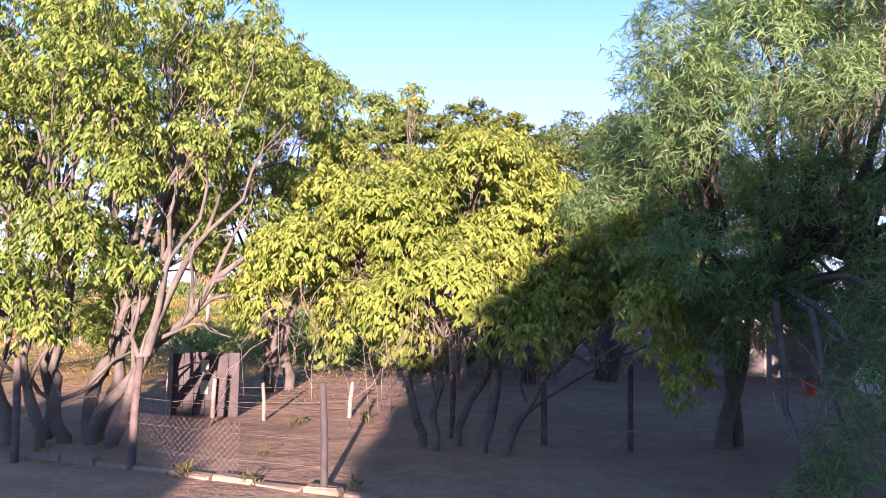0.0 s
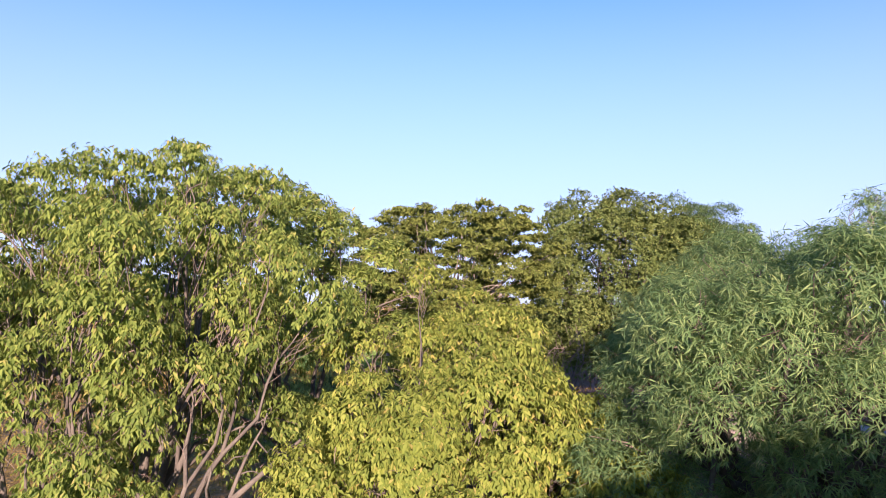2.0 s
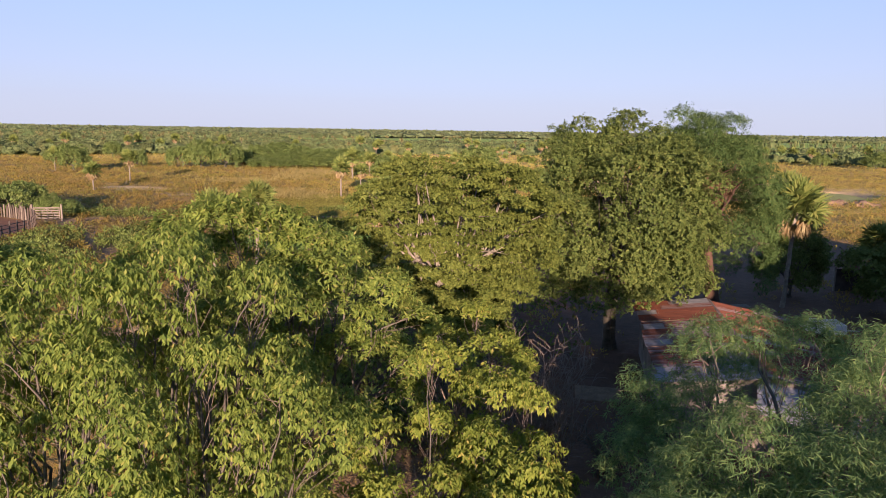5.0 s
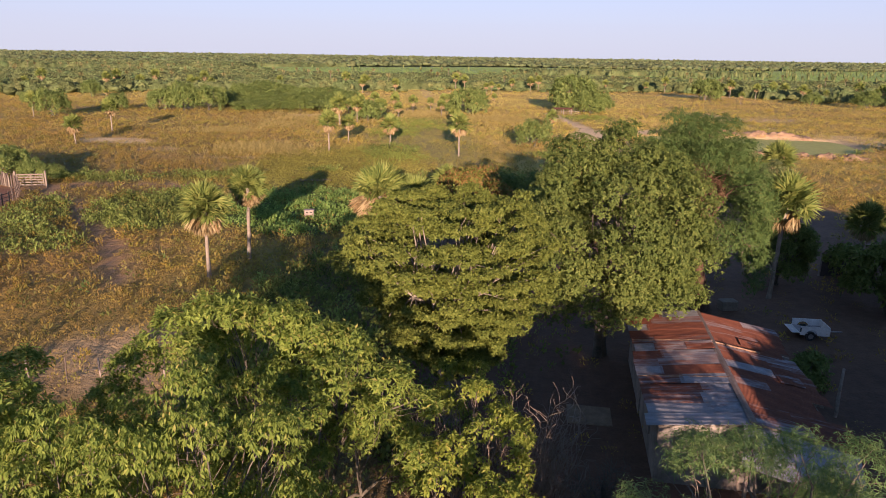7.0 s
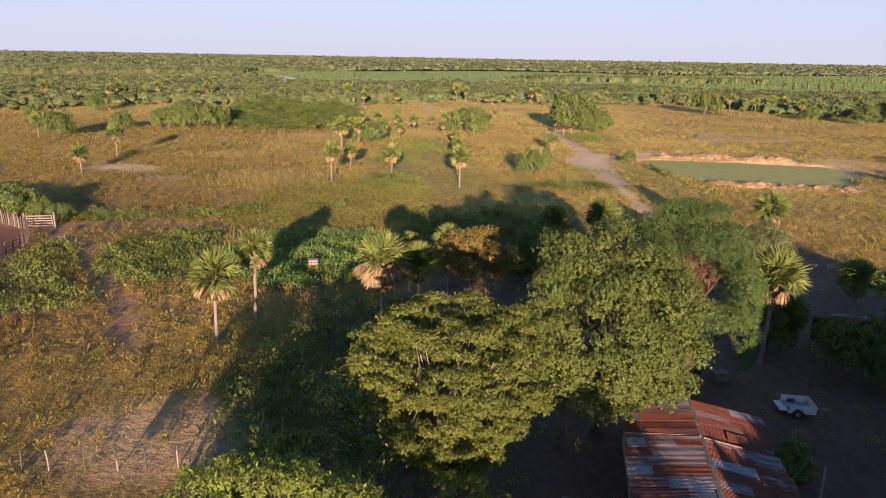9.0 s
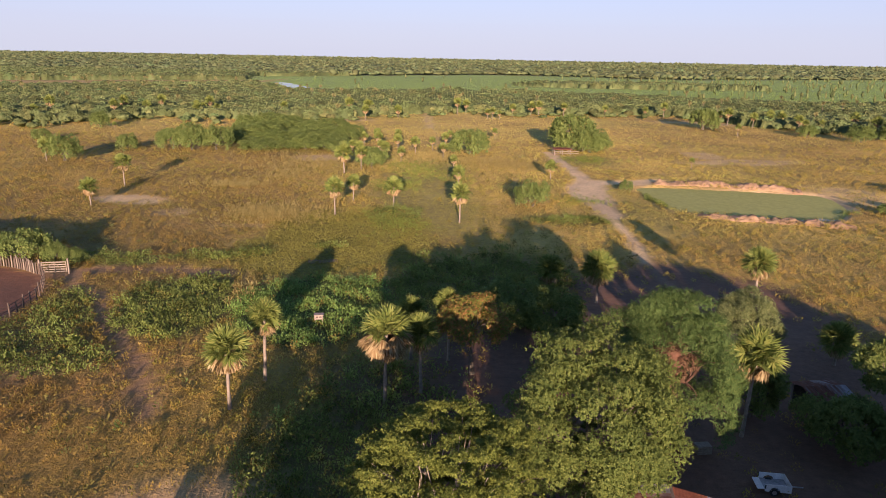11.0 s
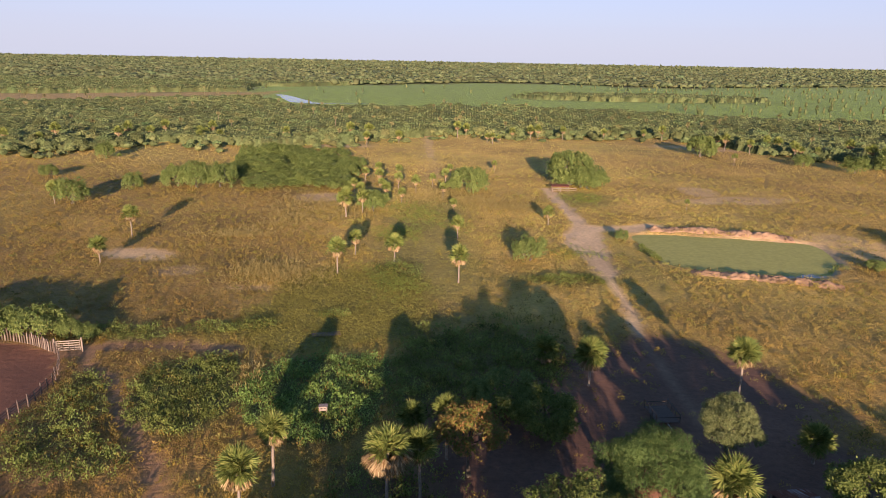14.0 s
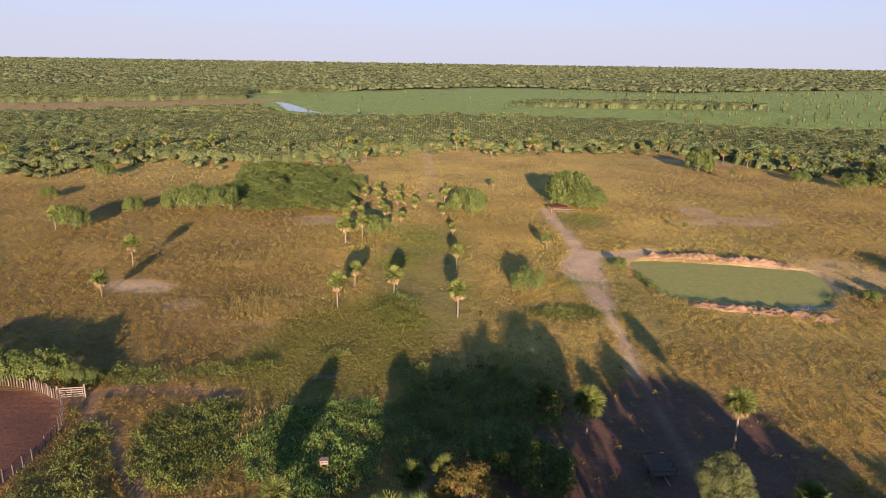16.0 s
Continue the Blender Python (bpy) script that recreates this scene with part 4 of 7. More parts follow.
# willowy tree
P = puff_ring((1.1, -1.4, 3.7), (3.3, 3.5, 2.7), 40, 0.75, -0.95, 51)
P += [(0.1, -3.7, 6.1, 0.8, 0.8, 0.7), (0.8, -3.9, 6.3, 0.8, 0.8, 0.7), (-0.8, -3.2, 5.6, 0.8, 0.8, 0.7), (1.4, -3.2, 6.5, 0.8, 0.8, 0.7), (-1.6, -2.8, 5.5, 0.8, 0.8, 0.7), (0.4, -2.6, 6.2, 0.8, 0.8, 0.7), (2.0, -2.4, 6.4, 0.8, 0.8, 0.7), (-0.4, -1.6, 6.3, 0.8, 0.8, 0.7), (1.2, -1.2, 6.3, 0.8, 0.8, 0.7), (2.4, -1.0, 5.8, 0.8, 0.8, 0.7), (-1.2, -1.4, 5.4, 0.8, 0.8, 0.7)]
P += [(-1.2, -2.9, 4.6, 0.9, 0.9, 0.8), (0.2, -3.6, 4.6, 0.9, 0.8, 0.8), (2.2, -3.8, 1.5, 1.1, 0.9, 0.9), (1.2, -3.2, 2.4, 0.9, 0.8, 0.9), (2.4, -3.4, 3.2, 1.1, 0.9, 0.9), (1.6, -4.4, 0.9, 0.7, 0.6, 0.7), (-0.6, -4.8, 0.9, 0.45, 0.4, 0.4), (-0.3, -4.7, 1.5, 0.5, 0.45, 0.45), (-0.9, -4.9, 0.45, 0.4, 0.4, 0.35), (0.0, -4.6, 2.2, 0.5, 0.5, 0.5), (2.6, -4.6, 1.9, 0.8, 0.7, 0.8), (3.2, -4.8, 3.0, 0.9, 0.8, 0.8), (1.8, -4.0, 3.6, 0.8, 0.7, 0.8), (-0.4, -1.8, 2.2, 0.7, 0.7, 0.7), (0.6, -1.6, 3.2, 0.8, 0.8, 0.8)]
P += [(0.0, 1.4, 5.6, 0.9, 0.9, 0.7), (0.5, 2.8, 6.5, 0.8, 0.8, 0.6), (1.6, 2.8, 6.6, 0.8, 0.8, 0.6), (2.7, 2.9, 6.5, 0.8, 0.8, 0.6), (4.2, 2.9, 6.3, 0.8, 0.8, 0.6), (2.2, -0.4, 7.2, 0.5, 0.5, 0.6), (2.7, 0.0, 7.0, 0.55, 0.55, 0.6), (1.7, -0.3, 6.7, 0.6, 0.6, 0.5), (3.2, 0.4, 6.5, 0.7, 0.7, 0.6), (4.2, 3.6, 4.9, 0.9, 0.9, 0.7), (5.6, 2.8, 4.2, 0.9, 0.9, 0.7), (1.2, 4.6, 5.4, 0.9, 0.9, 0.7), (2.6, 4.8, 5.1, 0.9, 0.9, 0.7), (4.2, 4.6, 4.0, 0.9, 0.9, 0.7), (5.8, 4.2, 3.6, 0.9, 0.9, 0.7), (4.6, 1.8, 5.0, 0.9, 0.9, 0.7), (3.0, 1.8, 5.8, 0.9, 0.9, 0.7), (-0.8, 2.2, 5.3, 0.8, 0.8, 0.8)]
P += [(3.6, -2.0, 1.4, 0.9, 0.8, 0.8), (5.2, -0.8, 1.6, 0.9, 0.9, 0.9), (4.4, -3.4, 2.2, 0.9, 0.8, 0.9), (5.4, 1.6, 2.4, 0.9, 0.9, 0.9), (0.4, 1.8, 2.4, 0.8, 0.8, 0.8), (2.4, 3.0, 2.2, 0.9, 0.9, 0.9), (4.4, 3.4, 2.0, 0.9, 0.9, 0.9), (-1.6, -1.0, 4.4, 0.8, 0.8, 0.7), (-1.4, 0.6, 4.8, 0.8, 0.8, 0.7), (-1.7, -0.2, 3.6, 0.8, 0.8, 0.7), (-0.6, 1.6, 4.8, 0.8, 0.8, 0.7), (-0.7, 2.6, 4.4, 0.8, 0.8, 0.7)]
T = stems([(0, 0, 0), (0.3, 0.3, 0)], (0.5, -0.1, 2.3), 0.1)
L, W = limbs_to(None, (0.5, -0.1, 2.2), P, 0.2, 9, 5, 7)
tree("tree", (4.8, 13.4, 0), "blue-green tree with fine willowy hanging leaves", "tree", T,
     leafy("crown", crown(P, 24000, 9, 0.145, 0.0165, 0.6, 0.7, 0.4, 0.4, cut=-0.7, size=1.05), L_BLUE), L, W, M_BARK)

# broad flat-layered tree
r = np.random.default_rng(61)
P = []
for k in range(540):
    z = 2.9 + 6.6 * (k + 0.5) / 540
    reach = 4.3 * (math.sqrt(max(0.05, 1 - ((z - 6.9) / 3.1) ** 2)) if z > 6.9 else 0.42 + 0.58 * (z - 2.9) / 4.0)
    a = k * 2.39996
    q = reach * (0.3 + 0.72 * math.sqrt(r.random())) * (0.86 + 0.26 * r.random())
    P.append((-0.25 + q * math.cos(a), 0.4 + q * math.sin(a) * 0.95, z + 0.015 * q * q + 0.12 * r.normal(), 0.38 + 0.26 * r.random(), 0.38 + 0.26 * r.random(), 0.15))
P += [(1.2 + 0.5 * r.normal(), 1.6 + 0.5 * r.normal(), 8.5 + 0.25 * k, 0.6, 0.6, 0.25) for k in range(5)]
T = stems([(0, 0, 0)], (-0.7, -0.2, 5.0), 0.2)
L, W = limbs_to(None, (-0.7, -0.2, 4.8), P[::6], 0.15, 10, 5, 1)
tree("tree", (0.1, 28.9, 0), "spreading tree with pale forked limbs and flat layers of leaves", "tree", T,
     leafy("crown", crown(P, 25000, 8, 0.115, 0.062, 0.2, 0.5, 0.8, 0.3, cut=-0.6), L_UMBRELLA), L, W, M_BARK_PALE)

# large round tree beside the house
P = puff_ring((0.4, -0.3, 6.9), (5.3, 5.0, 5.25), 190, 0.66, -0.93, 71, 0.13)
P = [p for p in P if not (p[0] > 1.8 and p[2] > 10.2) and not (p[0] > 1.2 and p[1] < -3.0 and p[2] < 5.2) and not p[0] > 4.6]
P += [(-1.8, -0.6, 10.8, 0.9, 0.9, 0.6), (2.4, -2.6, 4.4, 1.0, 1.0, 0.8), (0.4, -3.2, 4.6, 1.0, 1.0, 0.8), (2.6, -1.2, 3.7, 1.0, 1.0, 0.8), (1.0, -2.0, 3.8, 1.0, 1.0, 0.8), (-0.8, -2.4, 3.5, 1.0, 1.0, 0.8), (3.6, -0.4, 3.9, 1.0, 1.0, 0.8), (-2.4, -1.4, 3.3, 1.0, 1.0, 0.8), (-3.4, -0.4, 3.2, 1.0, 1.0, 0.8)]
T = stems([(0, 0, 0), (0.3, 0.2, 0)], (0, 0, 4.2), 0.18)
L, W = limbs_to(None, (0, 0, 4.0), P[::4], 0.17, 8, 5, 2)
tree("tree", (7.7, 35.8, 0), "large round dense green tree leaning over the rusty roof", "tree", T,
     leafy("crown", crown(P, 20000, 8, 0.13, 0.075, 0.25, 0.6, 0.6, 0.35, cut=-0.6, size=1.28), L_ROUND), L, W, M_BARK)

# feathery tree with a clay nest
P = puff_ring((-1.6, -1.0, 7.3), (4.5, 4.5, 5.5), 120, 0.9, -0.93, 81, 0.12)
P = [p for p in P if not (p[1] < -0.6 and -3.4 < p[0] < 0.2 and 0.5 < p[2] < (9.0 if p[0] < -0.8 else 5.5))]
P = [p for p in P if not (p[0] > 1.2 and p[2] > 9.2)]
P += [(2.0, -1.5, 3.2, 0.9, 0.8, 0.9), (2.3, -0.6, 4.6, 0.9, 0.8, 0.9), (1.7, -2.4, 2.6, 0.8, 0.7, 0.8), (1.4, -3.0, 4.2, 1.0, 0.9, 0.9), (1.0, -3.2, 5.6, 0.9, 0.8, 0.9), (1.7, -2.6, 6.8, 0.9, 0.9, 0.8)]
T = stems([(0, 0, 0), (0.3, 0.2, 0)], (-1.7, -1.9, 6.2), 0.27)
L, W = limbs_to(None, (-1.7, -1.9, 6.0), P[::5], 0.26, 5, 6, 3)
tree("tree", (15.6, 43.0, 0), "big feathery green tree with an exposed red-brown leaning trunk", "tree", T,
     leafy("crown", crown(P, 15000, 8, 0.18, 0.036, 0.7, 0.7, 0.5, 0.5, 0.06, cut=-0.6, size=1.15), L_FEATHER), L, W, M_BARK_RED)
nest = thing("clay_nest", pose(13.5, 40.2, 8.3), "lumpy red-brown termite nest lodged among dead branches", "nest")
bm = bmesh.new()
bmesh.ops.create_icosphere(bm, subdivisions=3, radius=0.62)
for v in bm.verts:
    v.co *= 1 + 0.28 * noise.noise(v.co * 1.7)
    v.co.z *= 1.1
part("clay_lump", bm, M_ANT, nest)
W = Tubes(4)
for _ in range(26):
    a = sphere_dirs(1)[0]
    W.add(bend((0.3 * a[0], 0.5, 0.2 * a[2]), (a[0] * 2.0, -0.7 + 0.5 * a[1], a[2] * 1.3), 0.2, 0.08, 6), np.linspace(0.05, 0.008, 6))
part_of("dead_branches", W.mesh("dead_branches", M_BARK_RED), nest, kind="stuff")
P = [(-0.9, -0.2, 0.1, 0.8, 0.6, 0.6), (0.7, -0.3, -0.2, 0.8, 0.6, 0.6), (0.0, -0.3, 0.7, 0.7, 0.5, 0.5), (0.2, -0.3, -0.9, 0.6, 0.5, 0.5)]
part_of("dry_leaves", leafy("dry_leaves", crown(P, 420, 7, 0.22, 0.05, 0.6, cut=-0.6), L_RUSSET), nest, "withered russet leaves", kind="stuff")


def small_tree(name, x, y, centre_z, radii, n, size, leaf_n, leaf, mat, bark, label, seed, droop=0.3):
    P = puff_ring((0, 0, centre_z), radii, n, size, -0.8, seed)
    T = stems([(0, 0, 0), (0.2, 0.15, 0)], (0, 0, max(0.5, centre_z - radii[2] * 0.8)), 0.10)
    L, W = limbs_to(None, (0, 0, max(0.5, centre_z - radii[2] * 0.8)), P, 0.14, 6, 5, 1)
    return tree(name, (x, y, 0), label, "tree", T, leafy("crown", crown(P, int(leaf_n * 1.3), 7, leaf[0], leaf[1], droop, 0.6, 0.5, 0.5, 0.08, cut=-0.5, size=1.05), mat), L, W, bark)


small_tree("tree", 25.2, 56.0, 4.9, (2.6, 2.4, 2.2), 26, 0.75, 2600, (0.18, 0.07), L_GREY, M_BARK, "grey-green bushy tree beside the dirt yard", 91)
small_tree("tree", 32.6, 46.5, 4.6, (3.2, 2.6, 2.7), 18, 1.0, 1500, (0.28, 0.13), L_ROUND, M_BARK, "rounded tree beside the small shed", 92)
small_tree("tree", 1.8, 54.2, 4.9, (3.0, 2.6, 2.1), 18, 0.9, 1500, (0.26, 0.11), L_BROWN, M_BARK, "tree with browning leaves and green tips", 93)
small_tree("tree", 9.5, 60.5, 2.9, (3.2, 3.2, 2.3), 16, 1.0, 1200, (0.28, 0.13), L_ROUND, M_BARK, "dark green tree in the shade of the yard", 94)
small_tree("tree", 5.5, 66.0, 2.4, (3.4, 3.0, 2.0), 16, 1.0, 1100, (0.28, 0.13), L_BUSH, M_BARK, "dense green thicket tree in the shade", 95)
small_tree("tree", 26.8, 42.5, 2.5, (2.8, 2.4, 2.1), 14, 1.0, 1200, (0.28, 0.13), L_ROUND, M_BARK, "dark leafy tree behind the pickup", 96)
small_tree("tree", 22.6, 48.0, 2.4, (2.2, 2.0, 2.2), 12, 0.9, 1000, (0.26, 0.12), L_ROUND, M_BARK, "dark leafy tree under the tall feathery tree", 97)
small_tree("tree", 30.5, 37.0, 2.7, (3.0, 2.6, 2.3), 14, 1.0, 1200, (0.28, 0.13), L_ROUND, M_BARK, "dark leafy tree at the yard's edge", 98)
small_tree("bush", 16.6, 32.2, 0.9, (0.8, 0.8, 0.8), 6, 0.5, 300, (0.2, 0.09), L_BUSH, M_BARK, "low green bush beside the rusty roof", 99)

for k, (x, y, r) in enumerate(((-10.6, 24.0, 1.3),)):
    small_tree("bush", x, y, 1.35, (r, r * 0.9, 1.35), 14, 0.5, 900, (0.14, 0.062), L_DROOP, M_BARK, "leafy green bush behind the fence trees", 120 + k, 0.6)

# unseen trees added out of view, sized and placed to shade yard and roof
for k, (x, y, cz, rr) in enumerate([(6.5, -9.5, 3.85, (5.6, 3.2, 3.2)), (16.6, -8.5, 4.0, (4.6, 3.2, 3.4)), (14.3, 10.0, 3.5, (2.4, 2.2, 2.2)), (19.2, 7.5, 4.7, (3.0, 2.4, 4.0)), (-5.0, -13.0, 2.25, (2.1, 2.1, 2.05)), (22.3, 12.5, 5.2, (4.0, 3.0, 4.6)), (26, 6, 5.2, (4.2, 3.6, 4.6)), (33, 9, 5.6, (5.0, 4, 5.2)), (40, 31, 3.8, (4.6, 4, 3.2)), (48, 33, 2.7, (4.6, 4, 2.3)), (27.5, 29, 4.6, (4.0, 3, 3.8)), (42, 12, 4.8, (5.6, 4, 4.2))]):
    small_tree("tree", x, y, cz, rr, 24, 1.4, 620 if k != 2 else 120, (0.95, 0.62), L_ROUND, M_BARK, "tall dense tree added out of view to shade the yard", 101 + k)


# ---- palms ----
def palm_meshes(height, seed, fronds=34, dead=22, segs=13, r=0.95, low=-30, skirt=0.95):
    g = np.random.default_rng(seed)
    T = Tubes(8)
    h = np.linspace(-0.2, height - 0.7, 9)
    lean = g.normal(0, 0.02, 2)
    pts = np.stack([lean[0] * h, lean[1] * h, h], 1) + g.normal(0, 0.012, (9, 3))
    T.add(pts, np.r_[0.19, 0.15, np.full(7, 0.13)] * (1 + g.normal(0, 0.05, 9)))
    top = pts[-1]

    def fans(n, lo, hi, size, hang):
        B, Wy, U, Ln, Wd = [], [], [], [], []
        P = Tubes(3)
        for k in range(n):
            el = radians(lo + (hi - lo) * (k + 0.5) / n + g.normal(0, 6))
            az = k * 2.39996 + g.normal(0, 0.2)
            d = np.array([math.cos(az) * math.cos(el), math.sin(az) * math.cos(el), math.sin(el)])
            hub = top + d * size * (0.62 + 0.12 * g.random()) + [0, 0, 0.12]
            P.add(np.stack([top + d * 0.05, hub]), [0.02, 0.012])
            side = unit(np.cross(d, [0, 0, 1.0]))
            nrm = np.cross(side, d)
            ro = g.normal(0, 0.75)
            side, nrm = side * math.cos(ro) + nrm * math.sin(ro), nrm * math.cos(ro) - side * math.sin(ro)
            for a in np.linspace(-2.3, 2.3, segs) + g.normal(0, 0.06, segs):
                w = d * math.cos(a) + side * math.sin(a) * 0.95 + nrm * 0.12 * g.normal()
                w[2] -= hang * (0.6 + 0.5 * abs(a))
                B.append(hub)
                Wy.append(w)
                U.append(nrm + 0.4 * side * a)
                Ln.append(size * (0.66 - 0.06 * abs(a)) * (0.85 + 0.3 * g.random()))
                Wd.append(size * 1.7 / segs)
        return leaves(np.array(B), np.array(Wy), np.array(U), np.array(Ln), np.array(Wd), 0.15), P

    live, P1 = fans(fronds, low, 88, r * 1.0, 0.04)
    brown, P2 = fans(dead, -86, low - 10 if low > 0 else low, r * skirt, 0.6 if low > 0 else 0.9)
    v2, f2 = brown
    pv = [np.concatenate(P1.v)]
    pf = np.concatenate(P1.f)
    tri = np.concatenate([pf[:, [0, 1, 2]], pf[:, [0, 2, 3]]])
    v1 = np.concatenate([live[0], pv[0]])
    f1 = np.concatenate([live[1], tri + len(live[0])])
    return T.mesh("trunk", M_PALM_TRUNK), mesh_of("fronds", v1, f1, L_PALM), mesh_of("dead_fronds", v2, f2, L_DEAD)


def palm(height, seed, label, **kw):
    ob = thing("palm", pose(0, 0, 0), label, "palm tree", "palms of the pasture")
    t, f, d = palm_meshes(height, seed, **kw)
    part_of("trunk", t, ob)
    part_of("fronds", f, ob)
    part_of("dead_fronds", d, ob, "dry straw-coloured hanging fronds")
    return ob


LBL = "slender fan palm with a skirt of dry fronds"
near = [(-16.5, 47.6, 5.5, 1.5, 64, "tall fan palm with a straw-coloured skirt in dry weeds"), (-15.1, 52.4, 6.1, 1.25, 64, "slim fan palm with a long dry skirt"), (-5.0, 49.0, 6.3, 1.75, 100, "fan palm with a wide shaggy skirt of dead fronds"),
        (-3.4, 57.0, 5.0, 1.2, 8, "fan palm with fresh upright fronds"), (-2.3, 50.8, 5.7, 1.35, 10, "fan palm with fresh green fronds"), (20.9, 45.2, 7.0, 1.6, 14, "large fan palm lit yellow-green behind the feathery tree"),
        (32.2, 69.8, 6.3, 1.5, 14, "fan palm with a round head at the pasture's edge"), (16.2, 72.5, 4.6, 1.7, 24, "fan palm standing in the trees' shade"), (11.8, 77.4, 2.8, 1.5, 16, "low fan palm in the trees' shade"),
        (34.2, 57.5, 3.0, 1.4, 18, "fan palm beside the shed"), (-0.1, 56.9, 5.9, 1.15, 6, "fan palm behind the browning tree")]
for k, (x, y, h, rr, dd, label) in enumerate(near):
    p = palm(h, 200 + k, label, r=rr, dead=dd, fronds=56 if dd < 90 else 40, segs=20, low=-30 if dd < 90 else 12, skirt=0.95 if dd < 90 else 1.0)
    p.matrix_basis = pose(x, y, 0, 0, 0, 40 * k)

stock = [palm(h, 300 + k, LBL, fronds=34, dead=dd, segs=10, r=1.55) for k, (h, dd) in enumerate([(5.3, 12), (5.0, 20), (4.3, 16), (5.4, 10)])]
field = [(-19.0, 112.6, 1.0), (-17.5, 124, .8), (-9.8, 120, 1.0), (1.7, 108.8, 1.0), (1.9, 137, .78), (1.1, 162, .75), (-61.5, 116, .9), (-64.3, 134.8, 1.0), (-95.8, 163, .9), (-4.6, 196, .8),
         (-23.8, 155.5, 1.25), (-22.5, 172.4, .8), (-20.5, 160, .9), (-26, 186, .8), (-16.5, 178, .85), (-14, 190, .8), (-20, 196, .8), (-12, 172, .85), (-25, 204, .75), (-15, 205, .75), (-9, 186, .8), (-18.5, 187, .8), (-22, 214, .8),
         (-1.5, 178, .7), (-1.0, 200, .75), (0.5, 215, .8), (22.6, 152, .8), (15, 225, .6), (-84, 206, .6), (-34.4, 288, 1.25), (-21.5, 296, 1.1), (4, 323, 1.2), (8, 322, 1.1), (29, 318, 1.2), (38, 322, 1.25), (41, 318, 1.1), (19, 300, .8), (22, 302, .8), (17, 306, .8),
         (53, 322, 1.0), (72, 322, .9), (-97, 292, 1.1), (-105, 290, 1.0), (60, 170, .45), (104, 250, .7), (-112, 232, .6)]
g = np.random.default_rng(5)
for x in range(34):
    a = 92 + 110 * g.random()
    field.append((a, float(np.interp(a, [92, 128, 160, 210], [318, 285, 262, 250])) - 8 + 26 * g.random(), 0.85 + 0.35 * g.random()))
for x in range(16):
    a = -200 + 190 * g.random()
    field.append((a, float(edge_of_wood(np.array([a]))[0]) + 4 + 26 * g.random(), 1.0 + 0.3 * g.random()))
for k, (x, y, s) in enumerate(field):
    m = pose(x, y, float(land(np.array(x), np.array(y))), 0, 0, 67 * k) @ Matrix.Scale(s, 4)
    if k < len(stock):
        stock[k].matrix_basis = m
    else:
        copy_thing(stock[k % 4], m)

# ---- bushes of the pasture ----


def bush_stock(seed, leaf=(0.27, 0.17), n=850):
    ob = thing("bush", pose(0, 0, 0), "rounded dense green bush in dry pasture", "bush", "bushes of the pasture")
    P = puff_ring((0, 0, 0.50), (0.80, 0.80, 0.42), 22, 0.26, -0.7, seed)
    P = [(x * 4, y * 4, z * 4, a * 4, b * 4, c * 4) for x, y, z, a, b, c in P]
    T = stems([(0, 0, 0), (0.3, 0.2, 0)], (0, 0, 0.9), 0.12)
    L, W = limbs_to(None, (0, 0, 0.8), P, 0.15, 6, 5, 1)
    for s in T:
        part_of("trunk", s.mesh("trunk", M_BARK), ob)
    for s in L:
        part_of("limb", s.mesh("limb", M_BARK), ob)
    part_of("crown", leafy("crown", crown(P, n, 7, leaf[0], leaf[1], 0.2, 0.6, 0.5, 0.6, 0.1, cut=-0.5), L_BUSH), ob)
    return ob


bst = [bush_stock(400), bush_stock(401), bush_stock(402)]
# the one at (97, 116) is added out of view for its shadow beyond the pond
bushes = [(38.5, 199, 2.1, 1.8), (35.2, 200, 1.5, 1.5), (42.4, 199, 1.7, 1.5), (36.5, 203, 1.9, 2.0), (97, 116, 1.7, 1.45), (40.5, 197.5, 1.7, 1.5), (5.6, 190, 1.5, 1.35), (1.5, 191, .8, .8), (15, 122.5, 1.05, 1.0), (-18.1, 162, 1.05, 1.0), (-70, 188, 1.7, 1.6), (-64, 190, 1.5, 1.35), (-76, 190, 1.2, 1.1), (-86, 184, 1.1, 1.0),
          (-92, 164, 1.4, 1.35), (-53.4, 83.3, .9, .8), (-57.3, 83.8, 1.0, .85), (-61.5, 84, 1.0, .85), (-65.5, 83.5, 1.0, .8), (-49.4, 83.2, .6, .6), (-46.8, 82.8, .5, .45), (99.5, 273, 1.5, 1.6), (104, 275, 1.2, 1.3), (140, 236, 1.5, 1.3), (156, 240, 1.8, 1.5), (129, 250, 1.2, 1.0), (83, 122, .6, .5), (78, 121, .5, .4),
          (-120, 238, 1.3, 1.2), (-118, 200, .9, .8), (-62, 240, 1.8, 1.2), (-71, 243, 1.4, 1.1), (36, 139, .45, .5)]
THICKET = [(-67, 210), (-60, 193), (-48, 187), (-35.5, 184), (-29, 181), (-31, 228), (-41, 250), (-63, 255), (-74, 240)]
for y in np.arange(183, 255, 6.5):
    for x in np.arange(-76, -26, 6.2):
        q = (float(x + 1.8 * g.normal()), float(y + 1.8 * g.normal()))
        if outside(*q, THICKET, 0.0) < -0.5:
            bushes.append((*q, 1.3 + 0.6 * g.random(), 0.5 + 0.5 * g.random()))
for k, (x, y, s, sz) in enumerate(bushes):
    m = pose(x, y, -0.1, 0, 0, 50 * k) @ Matrix.Diagonal((s * 0.72, s * 0.72, sz * 0.88, 1))
    if k < 3:
        bst[k].matrix_basis = m
    else:
        copy_thing(bst[k % 3], m)

